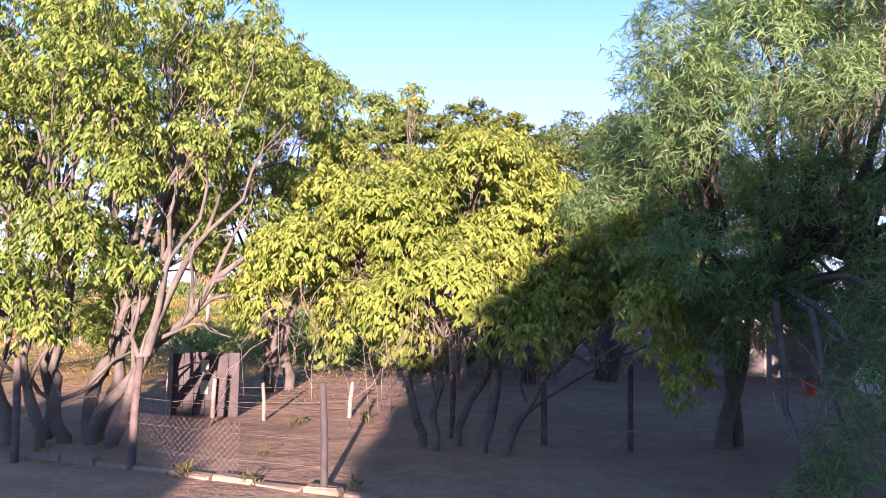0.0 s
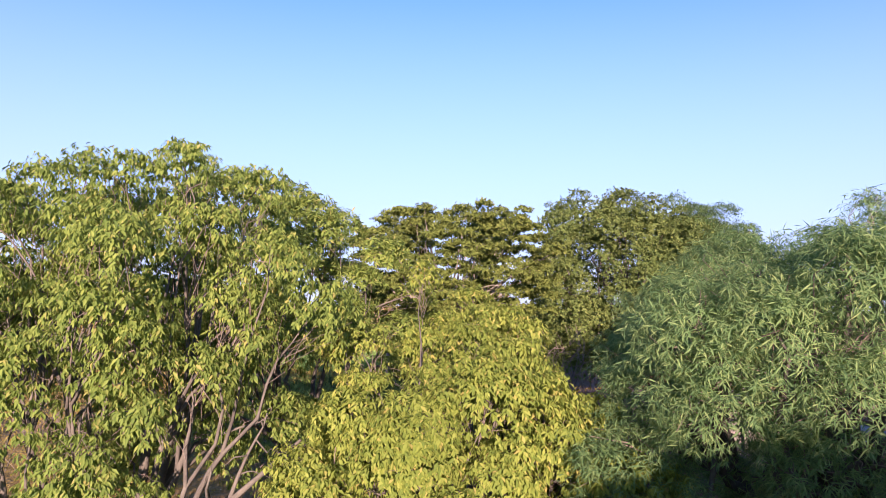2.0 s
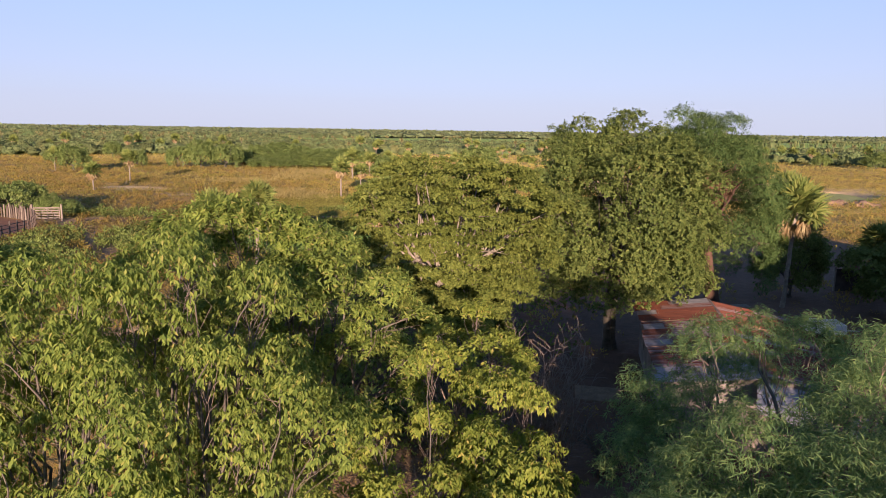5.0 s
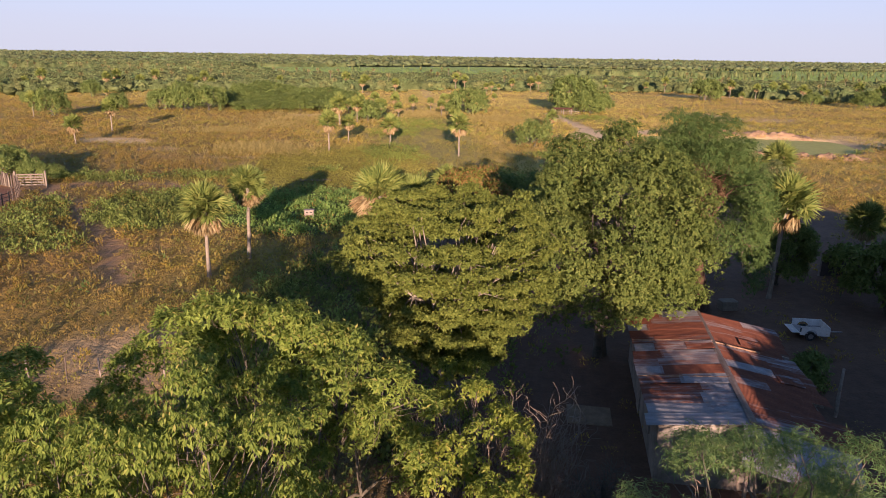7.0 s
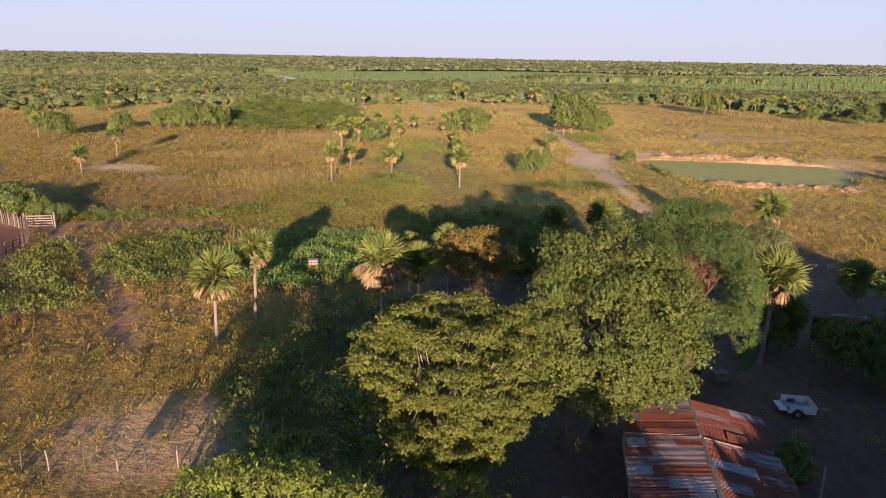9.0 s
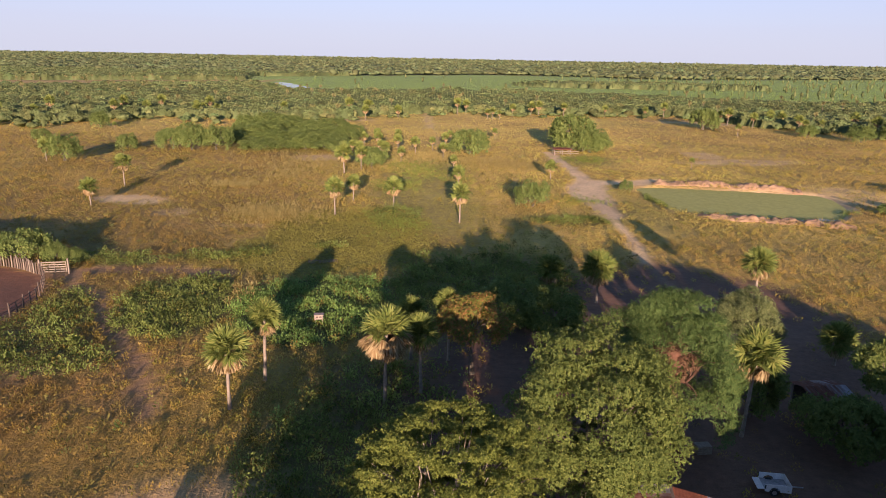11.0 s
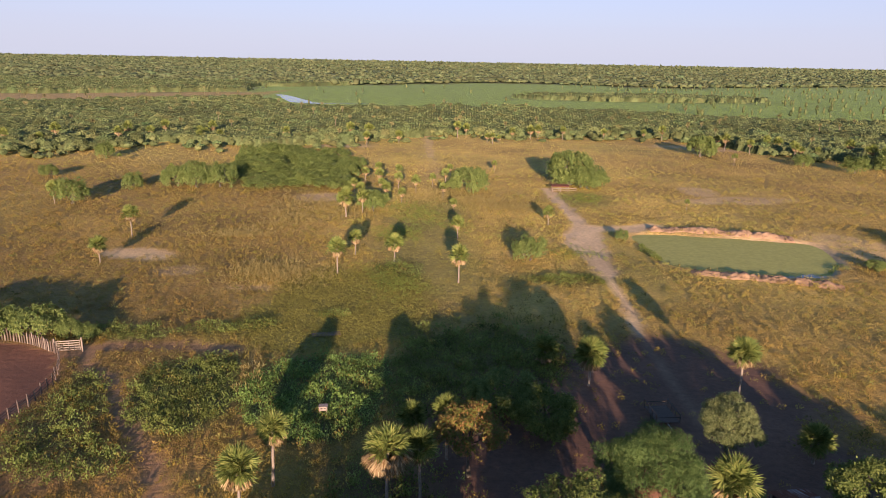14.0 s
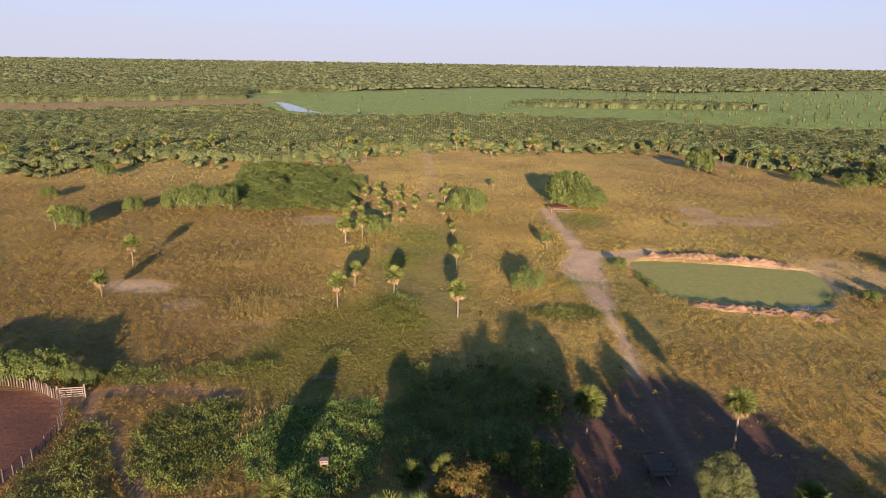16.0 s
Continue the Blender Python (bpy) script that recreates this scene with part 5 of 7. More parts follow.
# ---- woods to the horizon ----
PHI = (1 + 5 ** 0.5) / 2
ICO = unit(np.array([(-1, PHI, 0), (1, PHI, 0), (-1, -PHI, 0), (1, -PHI, 0), (0, -1, PHI), (0, 1, PHI), (0, -1, -PHI), (0, 1, -PHI), (PHI, 0, -1), (PHI, 0, 1), (-PHI, 0, -1), (-PHI, 0, 1)], float))
ICO_F = np.array([(0, 11, 5), (0, 5, 1), (0, 1, 7), (0, 7, 10), (0, 10, 11), (1, 5, 9), (5, 11, 4), (11, 10, 2), (10, 7, 6), (7, 1, 8), (3, 9, 4), (3, 4, 2), (3, 2, 6), (3, 6, 8), (3, 8, 9), (4, 9, 5), (2, 4, 11), (6, 2, 10), (8, 6, 7), (9, 8, 1)])


def finer(v, f):
    """Splits every triangle in four on the unit sphere."""
    v, seen, out = list(map(tuple, v)), {}, []

    def mid(a, b):
        key = (min(a, b), max(a, b))
        if key not in seen:
            seen[key] = len(v)
            v.append(tuple(unit((np.array(v[a]) + np.array(v[b])) / 2)))
        return seen[key]

    for a, b, c in f:
        x, y, z = mid(a, b), mid(b, c), mid(c, a)
        out += [(a, x, z), (b, y, x), (c, z, y), (x, y, z)]
    return np.array(v), np.array(out)


ICO2, ICO2_F = finer(ICO, ICO_F)


def woods(name, pts, r, h, tint, tuft, label, category, fine=True, tuft_size=0.34):
    """Many low crowns in one mesh: an uneven core and pointed leaf clumps over it."""
    S, F = (ICO2, ICO2_F) if fine else (ICO, ICO_F)
    n, m = len(pts), len(S)
    gg = np.random.default_rng(n)
    rough = 0.8 + 0.2 * gg.normal(size=(n, m, 1)).clip(-1.5, 1.5)
    V = S[None] * rough * np.stack([r, r, h * 0.5], 1)[:, None]
    V[..., 0] += pts[:, None, 0]
    V[..., 1] += pts[:, None, 1]
    V[..., 2] += h[:, None] * 0.5
    faces = [(F[None] + (np.arange(n) * m)[:, None, None]).reshape(-1, 3)]
    verts, tints = [V.reshape(-1, 3)], [np.repeat(tint, m, 0)]
    if tuft:
        k = np.repeat(np.arange(n), tuft)
        d = unit(gg.normal(size=(len(k), 3)))
        d[:, 2] = np.abs(d[:, 2]) * 1.1 - 0.3
        c = np.stack([pts[k, 0] + d[:, 0] * r[k], pts[k, 1] + d[:, 1] * r[k], h[k] * 0.5 + d[:, 2] * h[k] * 0.52], 1)
        w = unit(np.cross(d, gg.normal(size=d.shape)) + 0.75 * d)
        L = r[k] * tuft_size * (0.7 + 0.6 * gg.random(len(k)))
        v, f = leaves(c - w * L[:, None] * 0.4, w, d + [0, 0, 0.3] + gg.normal(size=d.shape) * 0.5, L, L * 0.75, 0.1)
        faces.append(f + n * m)
        verts.append(v)
        tints.append(np.repeat(tint[k] * (0.86 + 0.28 * gg.random((len(k), 1))), 4, 0))
    ob = new(name, mesh_of(name, np.concatenate(verts), np.concatenate(faces), M_WOOD, np.concatenate(tints), smooth=True))
    return tagged(ob, label, category, kind="stuff")


def strewn(lo, hi, step, wide, seed, jitter=0.45):
    g = np.random.default_rng(seed)
    out, y = [], lo
    while y < hi:
        s = step(y)
        x = np.arange(-wide(y), wide(y), s)
        out.append(np.stack([x + g.normal(0, jitter * s, len(x)), np.full(len(x), y) + g.normal(0, jitter * s, len(x))], 1))
        y += s
    return np.concatenate(out)


g = np.random.default_rng(12)


def canopy(name, cols, ys, p, r, h, tint, tuft, label, fill=0.82):
    """A wood's roof of leaves: overlapping domes, one for each tree, over a lower scrub, with loose clumps on top."""
    gg = np.random.default_rng(cols + len(ys))
    u = np.linspace(-1, 1, cols)
    half = 0.74 * ys + 45
    X, Y = u[None] * half[:, None], np.repeat(ys[:, None], cols, 1)
    inside = (Y > edge_of_wood(X) + 1) & (meadow_mask(X, Y) < 0.3) & (strip_mask(X, Y) < 0.3)
    Z = np.where(inside, fill * h.mean() * (1 + 0.25 * wave(X, Y, 3)), -0.5)
    T = wood_tint(np.stack([X.ravel(), Y.ravel()], 1), 21).reshape(*X.shape, 3)
    for (x, y), rr, hh, tt in zip(p, r, h, tint):
        j0, j1 = np.searchsorted(ys, (y - rr, y + rr))
        if j1 <= j0:
            continue
        i0, i1 = np.searchsorted(u, ((x - rr) / half[j0] - 0.02, (x + rr) / half[j0] + 0.02))
        d = ((X[j0:j1, i0:i1] - x) ** 2 + (Y[j0:j1, i0:i1] - y) ** 2) / (rr * rr)
        z = np.where(d < 1, hh * (0.55 + 0.45 * (1 - d)), -1)
        up = z > Z[j0:j1, i0:i1]
        Z[j0:j1, i0:i1][up] = z[up]
        T[j0:j1, i0:i1][up] = tt
    Z = Z + gg.normal(0, 0.07 * h.mean(), Z.shape) * (Z > 0)
    Z[0] = -0.5
    i, j = np.meshgrid(np.arange(len(ys) - 1), np.arange(cols - 1), indexing="ij")
    q = np.stack([i * cols + j, i * cols + j + 1, (i + 1) * cols + j + 1, (i + 1) * cols + j], -1).reshape(-1, 4)
    q = q[(Z.ravel()[q] > 0).any(1)]
    verts, faces, tints = [np.stack([X, Y, Z], -1).reshape(-1, 3)], [np.concatenate([q[:, [0, 1, 2]], q[:, [0, 2, 3]]])], [T.reshape(-1, 3)]
    if tuft:
        k = np.repeat(np.arange(len(p)), np.where(p[:, 1] < edge_of_wood(p[:, 0]) + 35, tuft * 3, tuft))
        d = unit(gg.normal(size=(len(k), 3)))
        d[:, 2] = np.abs(d[:, 2])
        c = np.stack([p[k, 0] + d[:, 0] * r[k] * 0.92, p[k, 1] + d[:, 1] * r[k] * 0.92, h[k] * (0.45 + 0.55 * d[:, 2])], 1)
        w = unit(np.cross(d, gg.normal(size=d.shape)) + 0.8 * d)
        L = 0.34 * r[k] * (0.6 + 0.7 * gg.random(len(k)))
        v, f = leaves(c - w * L[:, None] * 0.45, w, d + [0, -0.35, 0.1] + gg.normal(size=d.shape) * 0.3, L, L * 0.7, 0.1)
        faces.append(f + X.size)
        verts.append(v)
        tints.append(np.repeat(tint[k] * (0.86 + 0.2 * gg.random((len(k), 1))), 4, 0))
        top = np.flatnonzero(Z.ravel() > 0)
        k = gg.choice(top, min(len(top), 45000), replace=False)
        c = np.stack([X.ravel()[k], Y.ravel()[k], Z.ravel()[k]], 1)
        w = unit(gg.normal(size=(len(k), 3)) + np.array([0, -0.3, 0.5]))
        L = 0.30 * r.mean() * (0.6 + 0.8 * gg.random(len(k)))
        v, f2 = leaves(c - w * L[:, None] * 0.4, w, 0.5 * gg.normal(size=(len(k), 3)) + np.array([0, -0.8, 0.6]), L, L * 0.75, 0.1)
        faces.append(f2 + X.size + len(verts[1]))
        verts.append(v)
        tints.append(np.repeat(T.reshape(-1, 3)[k] * (0.86 + 0.2 * gg.random((len(k), 1))), 4, 0))
    ob = new(name, mesh_of(name, np.concatenate(verts), np.concatenate(faces), M_WOOD, np.concatenate(tints), smooth=True))
    return tagged(ob, label, "woodland", kind="stuff")


def wood_tint(p, seed):
    gg = np.random.default_rng(seed)
    n = len(p)
    base = np.array([0.135, 0.18, 0.072])
    t = base * (1 + 0.18 * gg.normal(size=(n, 1)).clip(-1.8, 2) + 0.16 * wave(p[:, 0], p[:, 1], 30)[:, None])
    t[:, 0] *= 1 + 0.08 * gg.normal(size=n)
    return t.clip(0.02, 0.4)


p = strewn(205, 500, lambda y: 3.9 + y * 0.004, lambda y: 0.74 * y + 45, 2)
p = p[(p[:, 1] > edge_of_wood(p[:, 0])) & (meadow_mask(p[:, 0], p[:, 1]) < 0.3) & (strip_mask(p[:, 0], p[:, 1]) < 0.3)]
p = p[g.random(len(p)) < 0.6 + 0.4 * (wave(p[:, 0], p[:, 1], 8, 4) > -0.1)]
n = len(p)
canopy("woodland", 470, np.arange(205, 502, 1.5), p, 2.2 + 1.8 * g.random(n) ** 1.5, 2.6 + 2.2 * g.random(n) ** 1.3, wood_tint(p, 3), 40, "dense green thorn woodland beyond the pasture")
p = strewn(500, 900, lambda y: 5.2 + y * 0.005, lambda y: 0.74 * y + 30, 4)
p = p[(meadow_mask(p[:, 0], p[:, 1]) < 0.3) & (strip_mask(p[:, 0], p[:, 1]) < 0.3)]
n = len(p)
canopy("woodland", 470, np.geomspace(500, 902, 150), p, 3.4 + 2.4 * g.random(n), 3 + 2.8 * g.random(n), wood_tint(p, 5), 20, "green woodland in the middle distance")
# scattered thorn bushes along the wood's edge
x = -330 + 640 * g.random(520)
p = np.stack([x, edge_of_wood(x) + 3 - 26 * g.random(520) ** 2.2], 1)
p = p[bare_mask(p[:, 0], p[:, 1]) < 0.3]
n = len(p)
woods("edge_bushes", p, 1.1 + 1.7 * g.random(n), 1.3 + 2.2 * g.random(n), wood_tint(p, 31), 60, "scattered thorn bushes along the wood's edge", "bushes", True, 0.3)
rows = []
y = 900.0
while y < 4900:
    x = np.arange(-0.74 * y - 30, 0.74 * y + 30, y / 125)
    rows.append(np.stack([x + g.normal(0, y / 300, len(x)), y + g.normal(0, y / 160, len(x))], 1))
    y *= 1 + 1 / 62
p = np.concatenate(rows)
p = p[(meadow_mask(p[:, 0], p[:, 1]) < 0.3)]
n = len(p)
# the far crowns' tint is darker and bluer: distance haze put into their colour
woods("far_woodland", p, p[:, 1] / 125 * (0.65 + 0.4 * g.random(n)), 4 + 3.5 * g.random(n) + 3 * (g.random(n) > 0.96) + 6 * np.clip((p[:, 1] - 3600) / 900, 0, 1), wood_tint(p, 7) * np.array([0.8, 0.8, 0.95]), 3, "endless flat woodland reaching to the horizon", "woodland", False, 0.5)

# scattered far palms and trees of the green meadow
p = strewn(470, 1150, lambda y: 15 + y * 0.018, lambda y: 0.74 * y, 8)
k = meadow_mask(p[:, 0], p[:, 1]) * np.where(p[:, 0] > 170, 1.0, 0.10)
p = p[g.random(len(p)) < k]
n = len(p)
woods("meadow_trees", p, 0.9 + 0.6 * g.random(n), 5 + 2 * g.random(n), wood_tint(p, 9) * 0.9, 8, "scattered small trees on the bright green meadow", "trees", False, 0.7)

# crowns of palms standing out of the woods
p = strewn(250, 640, lambda y: 19, lambda y: 0.72 * y + 20, 14)
p = p[(p[:, 1] > edge_of_wood(p[:, 0])) & (meadow_mask(p[:, 0], p[:, 1]) < 0.3) & (g.random(len(p)) < 0.26)]
n = len(p)
S = sphere_dirs(60)
hh = 4.5 + 2.5 * g.random(n)
base = np.concatenate([np.repeat(p, 60, 0), np.repeat(hh, 60)[:, None]], 1)
d = np.tile(S, (n, 1)) + g.normal(0, 0.2, (n * 60, 3))
v, f = leaves(base, d, np.roll(d, 1, 1), np.full(n * 60, 1.25), np.full(n * 60, 0.34), 0.1)
T = Tubes(4)
for (x, y), z in zip(p, hh):
    T.add([(x, y, 0), (x, y, z)], [0.12, 0.1])
tv, tf = np.concatenate(T.v), np.concatenate(T.f)
tf = np.concatenate([tf[:, [0, 1, 2]], tf[:, [0, 2, 3]]])
tint = np.concatenate([np.repeat(np.array([[0.19, 0.19, 0.085]]) * (0.7 + 0.6 * g.random((n, 1))), 240, 0), np.tile([[0.2, 0.17, 0.13]], (len(tv), 1))])
tagged(new("far_palms", mesh_of("far_palms", np.concatenate([v, tv]), np.concatenate([f, tf + len(v)]), M_WOOD, tint)), "pale palm heads standing above the woodland", "palm trees", kind="stuff")


# ---- weeds and grass ----
def weeds(name, p, height, width, tint, blades, label, category, leaf=0.45, lean=0.55, grain=0.42):
    n = len(p)
    gg = np.random.default_rng(n + blades)
    k = np.repeat(np.arange(n), blades)
    m = len(k)
    a = gg.random(m) * 2 * np.pi
    out = np.stack([np.cos(a), np.sin(a)], 1)
    rad = width[k] * np.sqrt(gg.random(m))
    lift = height[k] * 0.72 * gg.random(m)
    z = land(p[:, 0], p[:, 1])[k]
    base = np.stack([p[k, 0] + out[:, 0] * rad, p[k, 1] + out[:, 1] * rad, z + lift * (1 - 0.4 * rad / (width[k] + 1e-6))], 1)
    way = np.stack([out[:, 0] * lean, out[:, 1] * lean, 0.75 + 0 * a], 1) + gg.normal(0, 0.35, (m, 3))
    b2 = gg.random(m) * 2 * np.pi
    up = np.stack([0.6 * np.cos(b2), 0.6 * np.sin(b2) - 0.25, 0.7 + 0 * a], 1)
    L = height[k] * grain * (0.65 + 0.7 * gg.random(m))
    v, f = leaves(base, way, up, L, L * leaf, 0.12)
    t = np.repeat(tint[k] * (0.92 + 0.16 * gg.random((m, 1))), 4, 0)
    return tagged(new(name, mesh_of(name, v, f, M_WEED, t)), label, category, kind="stuff")


def weed_tint(x, y, seed):
    gg = np.random.default_rng(seed)
    n = len(x)
    kinds = np.array([(0.325, 0.235, 0.064), (0.305, 0.243, 0.06), (0.235, 0.222, 0.053), (0.345, 0.275, 0.085), (0.275, 0.19, 0.066)])
    w = wave(x, y, 13, 2) + 0.6 * wave(x, y, 4, 7) + 0.55 * gg.normal(size=n)
    idx = np.digitize(w, [-0.55, -0.05, 0.45, 0.95])
    t = kinds[np.array([4, 0, 1, 2, 3])[idx]]
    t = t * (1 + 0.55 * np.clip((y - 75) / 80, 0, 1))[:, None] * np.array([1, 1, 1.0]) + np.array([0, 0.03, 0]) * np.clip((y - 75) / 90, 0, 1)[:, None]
    gm = np.clip(green_mask(x, y) + 0.25 * gg.normal(size=n), 0, 1)[:, None]
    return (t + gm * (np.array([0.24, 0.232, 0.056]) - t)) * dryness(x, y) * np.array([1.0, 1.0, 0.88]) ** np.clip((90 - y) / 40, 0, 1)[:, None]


def pick(p, seed):
    """Thin out what would stand on bare soil, in the water, the corral or the lush weeds."""
    gg = np.random.default_rng(seed)
    x, y = p[:, 0], p[:, 1]
    keep = (1 - 0.97 * np.clip(bare_mask(x, y) * 1.25, 0, 1)) * (1 - 0.9 * np.clip(red_mask(x, y) * 1.15, 0, 1))
    keep *= (pond_mask(x, y) > 1.08) & (corral_mask(x, y) < 0.1)
    keep *= 1 - 0.9 * shrub_mask(x, y)
    return p[gg.random(len(p)) < keep]


for lo, hi, blades, leaf, grain, label in ((21, 50, 30, 0.42, 0.21, "knee-high dry ochre weeds behind the trees"), (50, 110, 26, 0.46, 0.24, "knee-high dry ochre weeds covering the pasture")):
    p = pick(strewn(lo, hi, lambda y: 0.68 + y * 0.0042, lambda y: 0.70 * y + 8, 20), 1)
    n = len(p)
    gm = green_mask(p[:, 0], p[:, 1])
    tall = (0.45 + 0.4 * g.random(n) + 0.25 * wave(p[:, 0], p[:, 1], 5)) * (1 - 0.5 * gm)
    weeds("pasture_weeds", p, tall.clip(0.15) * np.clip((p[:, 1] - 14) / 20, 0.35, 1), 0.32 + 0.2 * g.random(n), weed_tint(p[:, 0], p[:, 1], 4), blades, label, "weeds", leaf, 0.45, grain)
p = pick(strewn(110, 225, lambda y: 1.1 + (y - 110) * 0.006, lambda y: 0.70 * y + 8, 22), 2)
n = len(p)
gm = green_mask(p[:, 0], p[:, 1])
tall = (0.5 + 0.4 * g.random(n) + 0.25 * wave(p[:, 0], p[:, 1], 5)) * (1 - 0.35 * gm)
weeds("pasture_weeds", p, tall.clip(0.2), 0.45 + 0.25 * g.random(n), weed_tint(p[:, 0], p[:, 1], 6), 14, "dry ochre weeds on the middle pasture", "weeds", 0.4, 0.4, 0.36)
p = pick(strewn(225, 345, lambda y: 1.5 + (y - 225) * 0.006, lambda y: 0.70 * y + 8, 24), 3)
p = p[p[:, 1] < edge_of_wood(p[:, 0]) + 8]
n = len(p)
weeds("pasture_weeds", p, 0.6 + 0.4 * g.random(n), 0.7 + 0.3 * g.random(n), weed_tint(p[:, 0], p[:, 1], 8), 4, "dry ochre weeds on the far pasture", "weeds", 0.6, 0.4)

# coarse tussocks standing out of the shorter weeds
p = pick(strewn(36, 225, lambda y: 1.2 + max(0, y - 62) * 0.006, lambda y: 0.68 * y + 6, 26, 0.6), 5)
p = p[g.random(len(p)) < (0.55 + 0.35 * wave(p[:, 0], p[:, 1], 7, 3)) * (1 - 0.85 * green_mask(p[:, 0], p[:, 1]))]
n = len(p)
t = np.array([0.215, 0.185, 0.054]) * (1 + 0.25 * wave(p[:, 0], p[:, 1], 10, 6)[:, None] + 0.2 * g.normal(size=(n, 1))).clip(0.5, 1.6)
t[:, 0] *= 1 + 0.12 * g.normal(size=n)
weeds("tussocks", p, 0.7 + 0.4 * g.random(n), 0.3 + 0.22 * g.random(n), t, 12, "coarse olive-brown tussocks scattered over the pasture", "weeds", 0.45, 0.5, 0.3)

# lush weeds
x, y = -50 + 126 * g.random(90000), 22 + 115 * g.random(90000)
k = g.random(90000) < shrub_mask(x, y) * (corral_mask(x, y) < 0.1) * (pond_mask(x, y) > 0.75)
p = np.stack([x[k], y[k]], 1)
n = len(p)
broad = within(p[:, 0], p[:, 1], LUSH_BROAD, 1.5)[:, None]
t = (np.array([0.165, 0.215, 0.056]) * (1 - broad) + np.array([0.165, 0.275, 0.072]) * broad) * (1 + 0.35 * wave(p[:, 0], p[:, 1], 2.2)[:, None] + 0.25 * g.normal(size=(n, 1))).clip(0.4, 1.9)
tip = g.random(n) < 0.06
t[tip] = np.array([0.24, 0.22, 0.06]) * (0.8 + 0.4 * g.random((tip.sum(), 1)))
weeds("lush_weeds", p, (0.75 + 0.6 * g.random(n) + 0.45 * wave(p[:, 0], p[:, 1], 1.6)).clip(0.3), 0.3 + 0.2 * g.random(n), t, 14, "waist-high lush green weeds beside the corral and palms", "weeds", 0.55, 0.5, 0.19)

# short grass of the green hollow
x, y = -36 + 38 * g.random(26000), 78 + 42 * g.random(26000)
k = g.random(26000) < within(x, y, HOLLOW, 4, 1.5)
p = np.stack([x[k], y[k]], 1)
n = len(p)
t = np.array([0.235, 0.228, 0.056]) * (1 + 0.2 * wave(p[:, 0], p[:, 1], 3)[:, None] + 0.2 * g.normal(size=(n, 1))).clip(0.5, 1.6)
weeds("hollow_grass", p, 0.16 + 0.16 * g.random(n), 0.12 + 0.1 * g.random(n), t, 5, "short olive-green grass of the damp hollow", "grass", 0.45, 0.5, 0.6)

# straw-coloured tall grass in clumps
spots = [(-31, 112.5, 5, 4.5, 600), (-43, 136, 6, 2, 160), (-5, 184, 10, 10, 700), (6, 176, 14, 4, 350), (-36, 152, 6, 10, 300), (16, 168, 8, 4, 260), (-22.5, 73, 1.2, 3, 60), (-8, 240, 14, 20, 700), (-40, 170, 10, 14, 260), (-24, 167, 16, 11, 800), (15, 170, 12, 12, 650), (-29, 111, 8, 6, 420), (-42, 138, 7, 5, 160)]
pp = [np.stack([cx + rx * g.normal(size=m) * 0.55, cy + ry * g.normal(size=m) * 0.55], 1) for cx, cy, rx, ry, m in spots]
p = np.concatenate(pp)
n = len(p)
weeds("straw_grass", p, 0.9 + 0.5 * g.random(n), 0.28 + 0.1 * g.random(n), np.array([0.36, 0.30, 0.115]) * (0.8 + 0.4 * g.random((n, 1))), 6, "tall straw-coloured grass clumps", "grass", 0.16, 0.25)

# fresh green weeds along the damp line of palms
spots = [(-10.5, 141, 5, 7, 260), (-8, 107, 5, 8, 240), (-6.5, 158, 7, 14, 420), (-12, 168, 6, 5, 120), (2, 150, 4, 8, 130), (36, 182, 6, 9, 220), (24, 128, 6, 5, 120)]
p = np.concatenate([np.stack([cx + rx * g.normal(size=m) * 0.5, cy + ry * g.normal(size=m) * 0.5], 1) for cx, cy, rx, ry, m in spots])
n = len(p)
weeds("damp_weeds", p, 0.5 + 0.5 * g.random(n), 0.35 + 0.25 * g.random(n), np.array([0.20, 0.255, 0.06]) * (0.75 + 0.5 * g.random((n, 1))), 10, "fresh green weeds along the damp line of palms", "weeds", 0.5, 0.5, 0.3)

# low plants at the yard's edge and along the kerb
p = np.array([(-2.95, 10.7), (-2.0, 10.5), (-2.9, 10.75), (-5.3, 11.6), (-0.7, 10.3), (-2.25, 11.9), (-2.4, 14.2), (-2.3, 14.3), (-1.2, 14.8)])
n = len(p)
weeds("kerb_weeds", p, 0.2 + 0.14 * g.random(n), 0.08 + 0.06 * g.random(n), np.tile([[0.13, 0.135, 0.04]], (n, 1)), 34, "small yellowing weeds along the kerb", "weeds", 0.3, 0.6, 0.26)
x, y = -14 + 13 * g.random(520), 16.5 + 8 * g.random(520)
p = np.stack([x, y], 1)
n = len(p)
weeds("dry_grass", p, 0.10 + 0.12 * g.random(n), 0.1 + 0.08 * g.random(n), np.tile([[0.25, 0.19, 0.09]], (n, 1)) * (0.7 + 0.5 * g.random((n, 1))), 7, "short dry grass under the trees", "grass", 0.12)

# reeds of the far meadow
p = strewn(455, 1250, lambda y: y / 170, lambda y: 0.74 * y, 30)
p = p[meadow_mask(p[:, 0], p[:, 1]) > 0.3]
n = len(p)
weeds("meadow_grass", p, 0.5 + 0.2 * g.random(n), p[:, 1] / 180, np.array([[0.185, 0.295, 0.07]]) * (0.9 + 0.2 * g.random((n, 1))), 3, "bright green marsh grass of the far meadow", "grass", 2.2, 0.3)

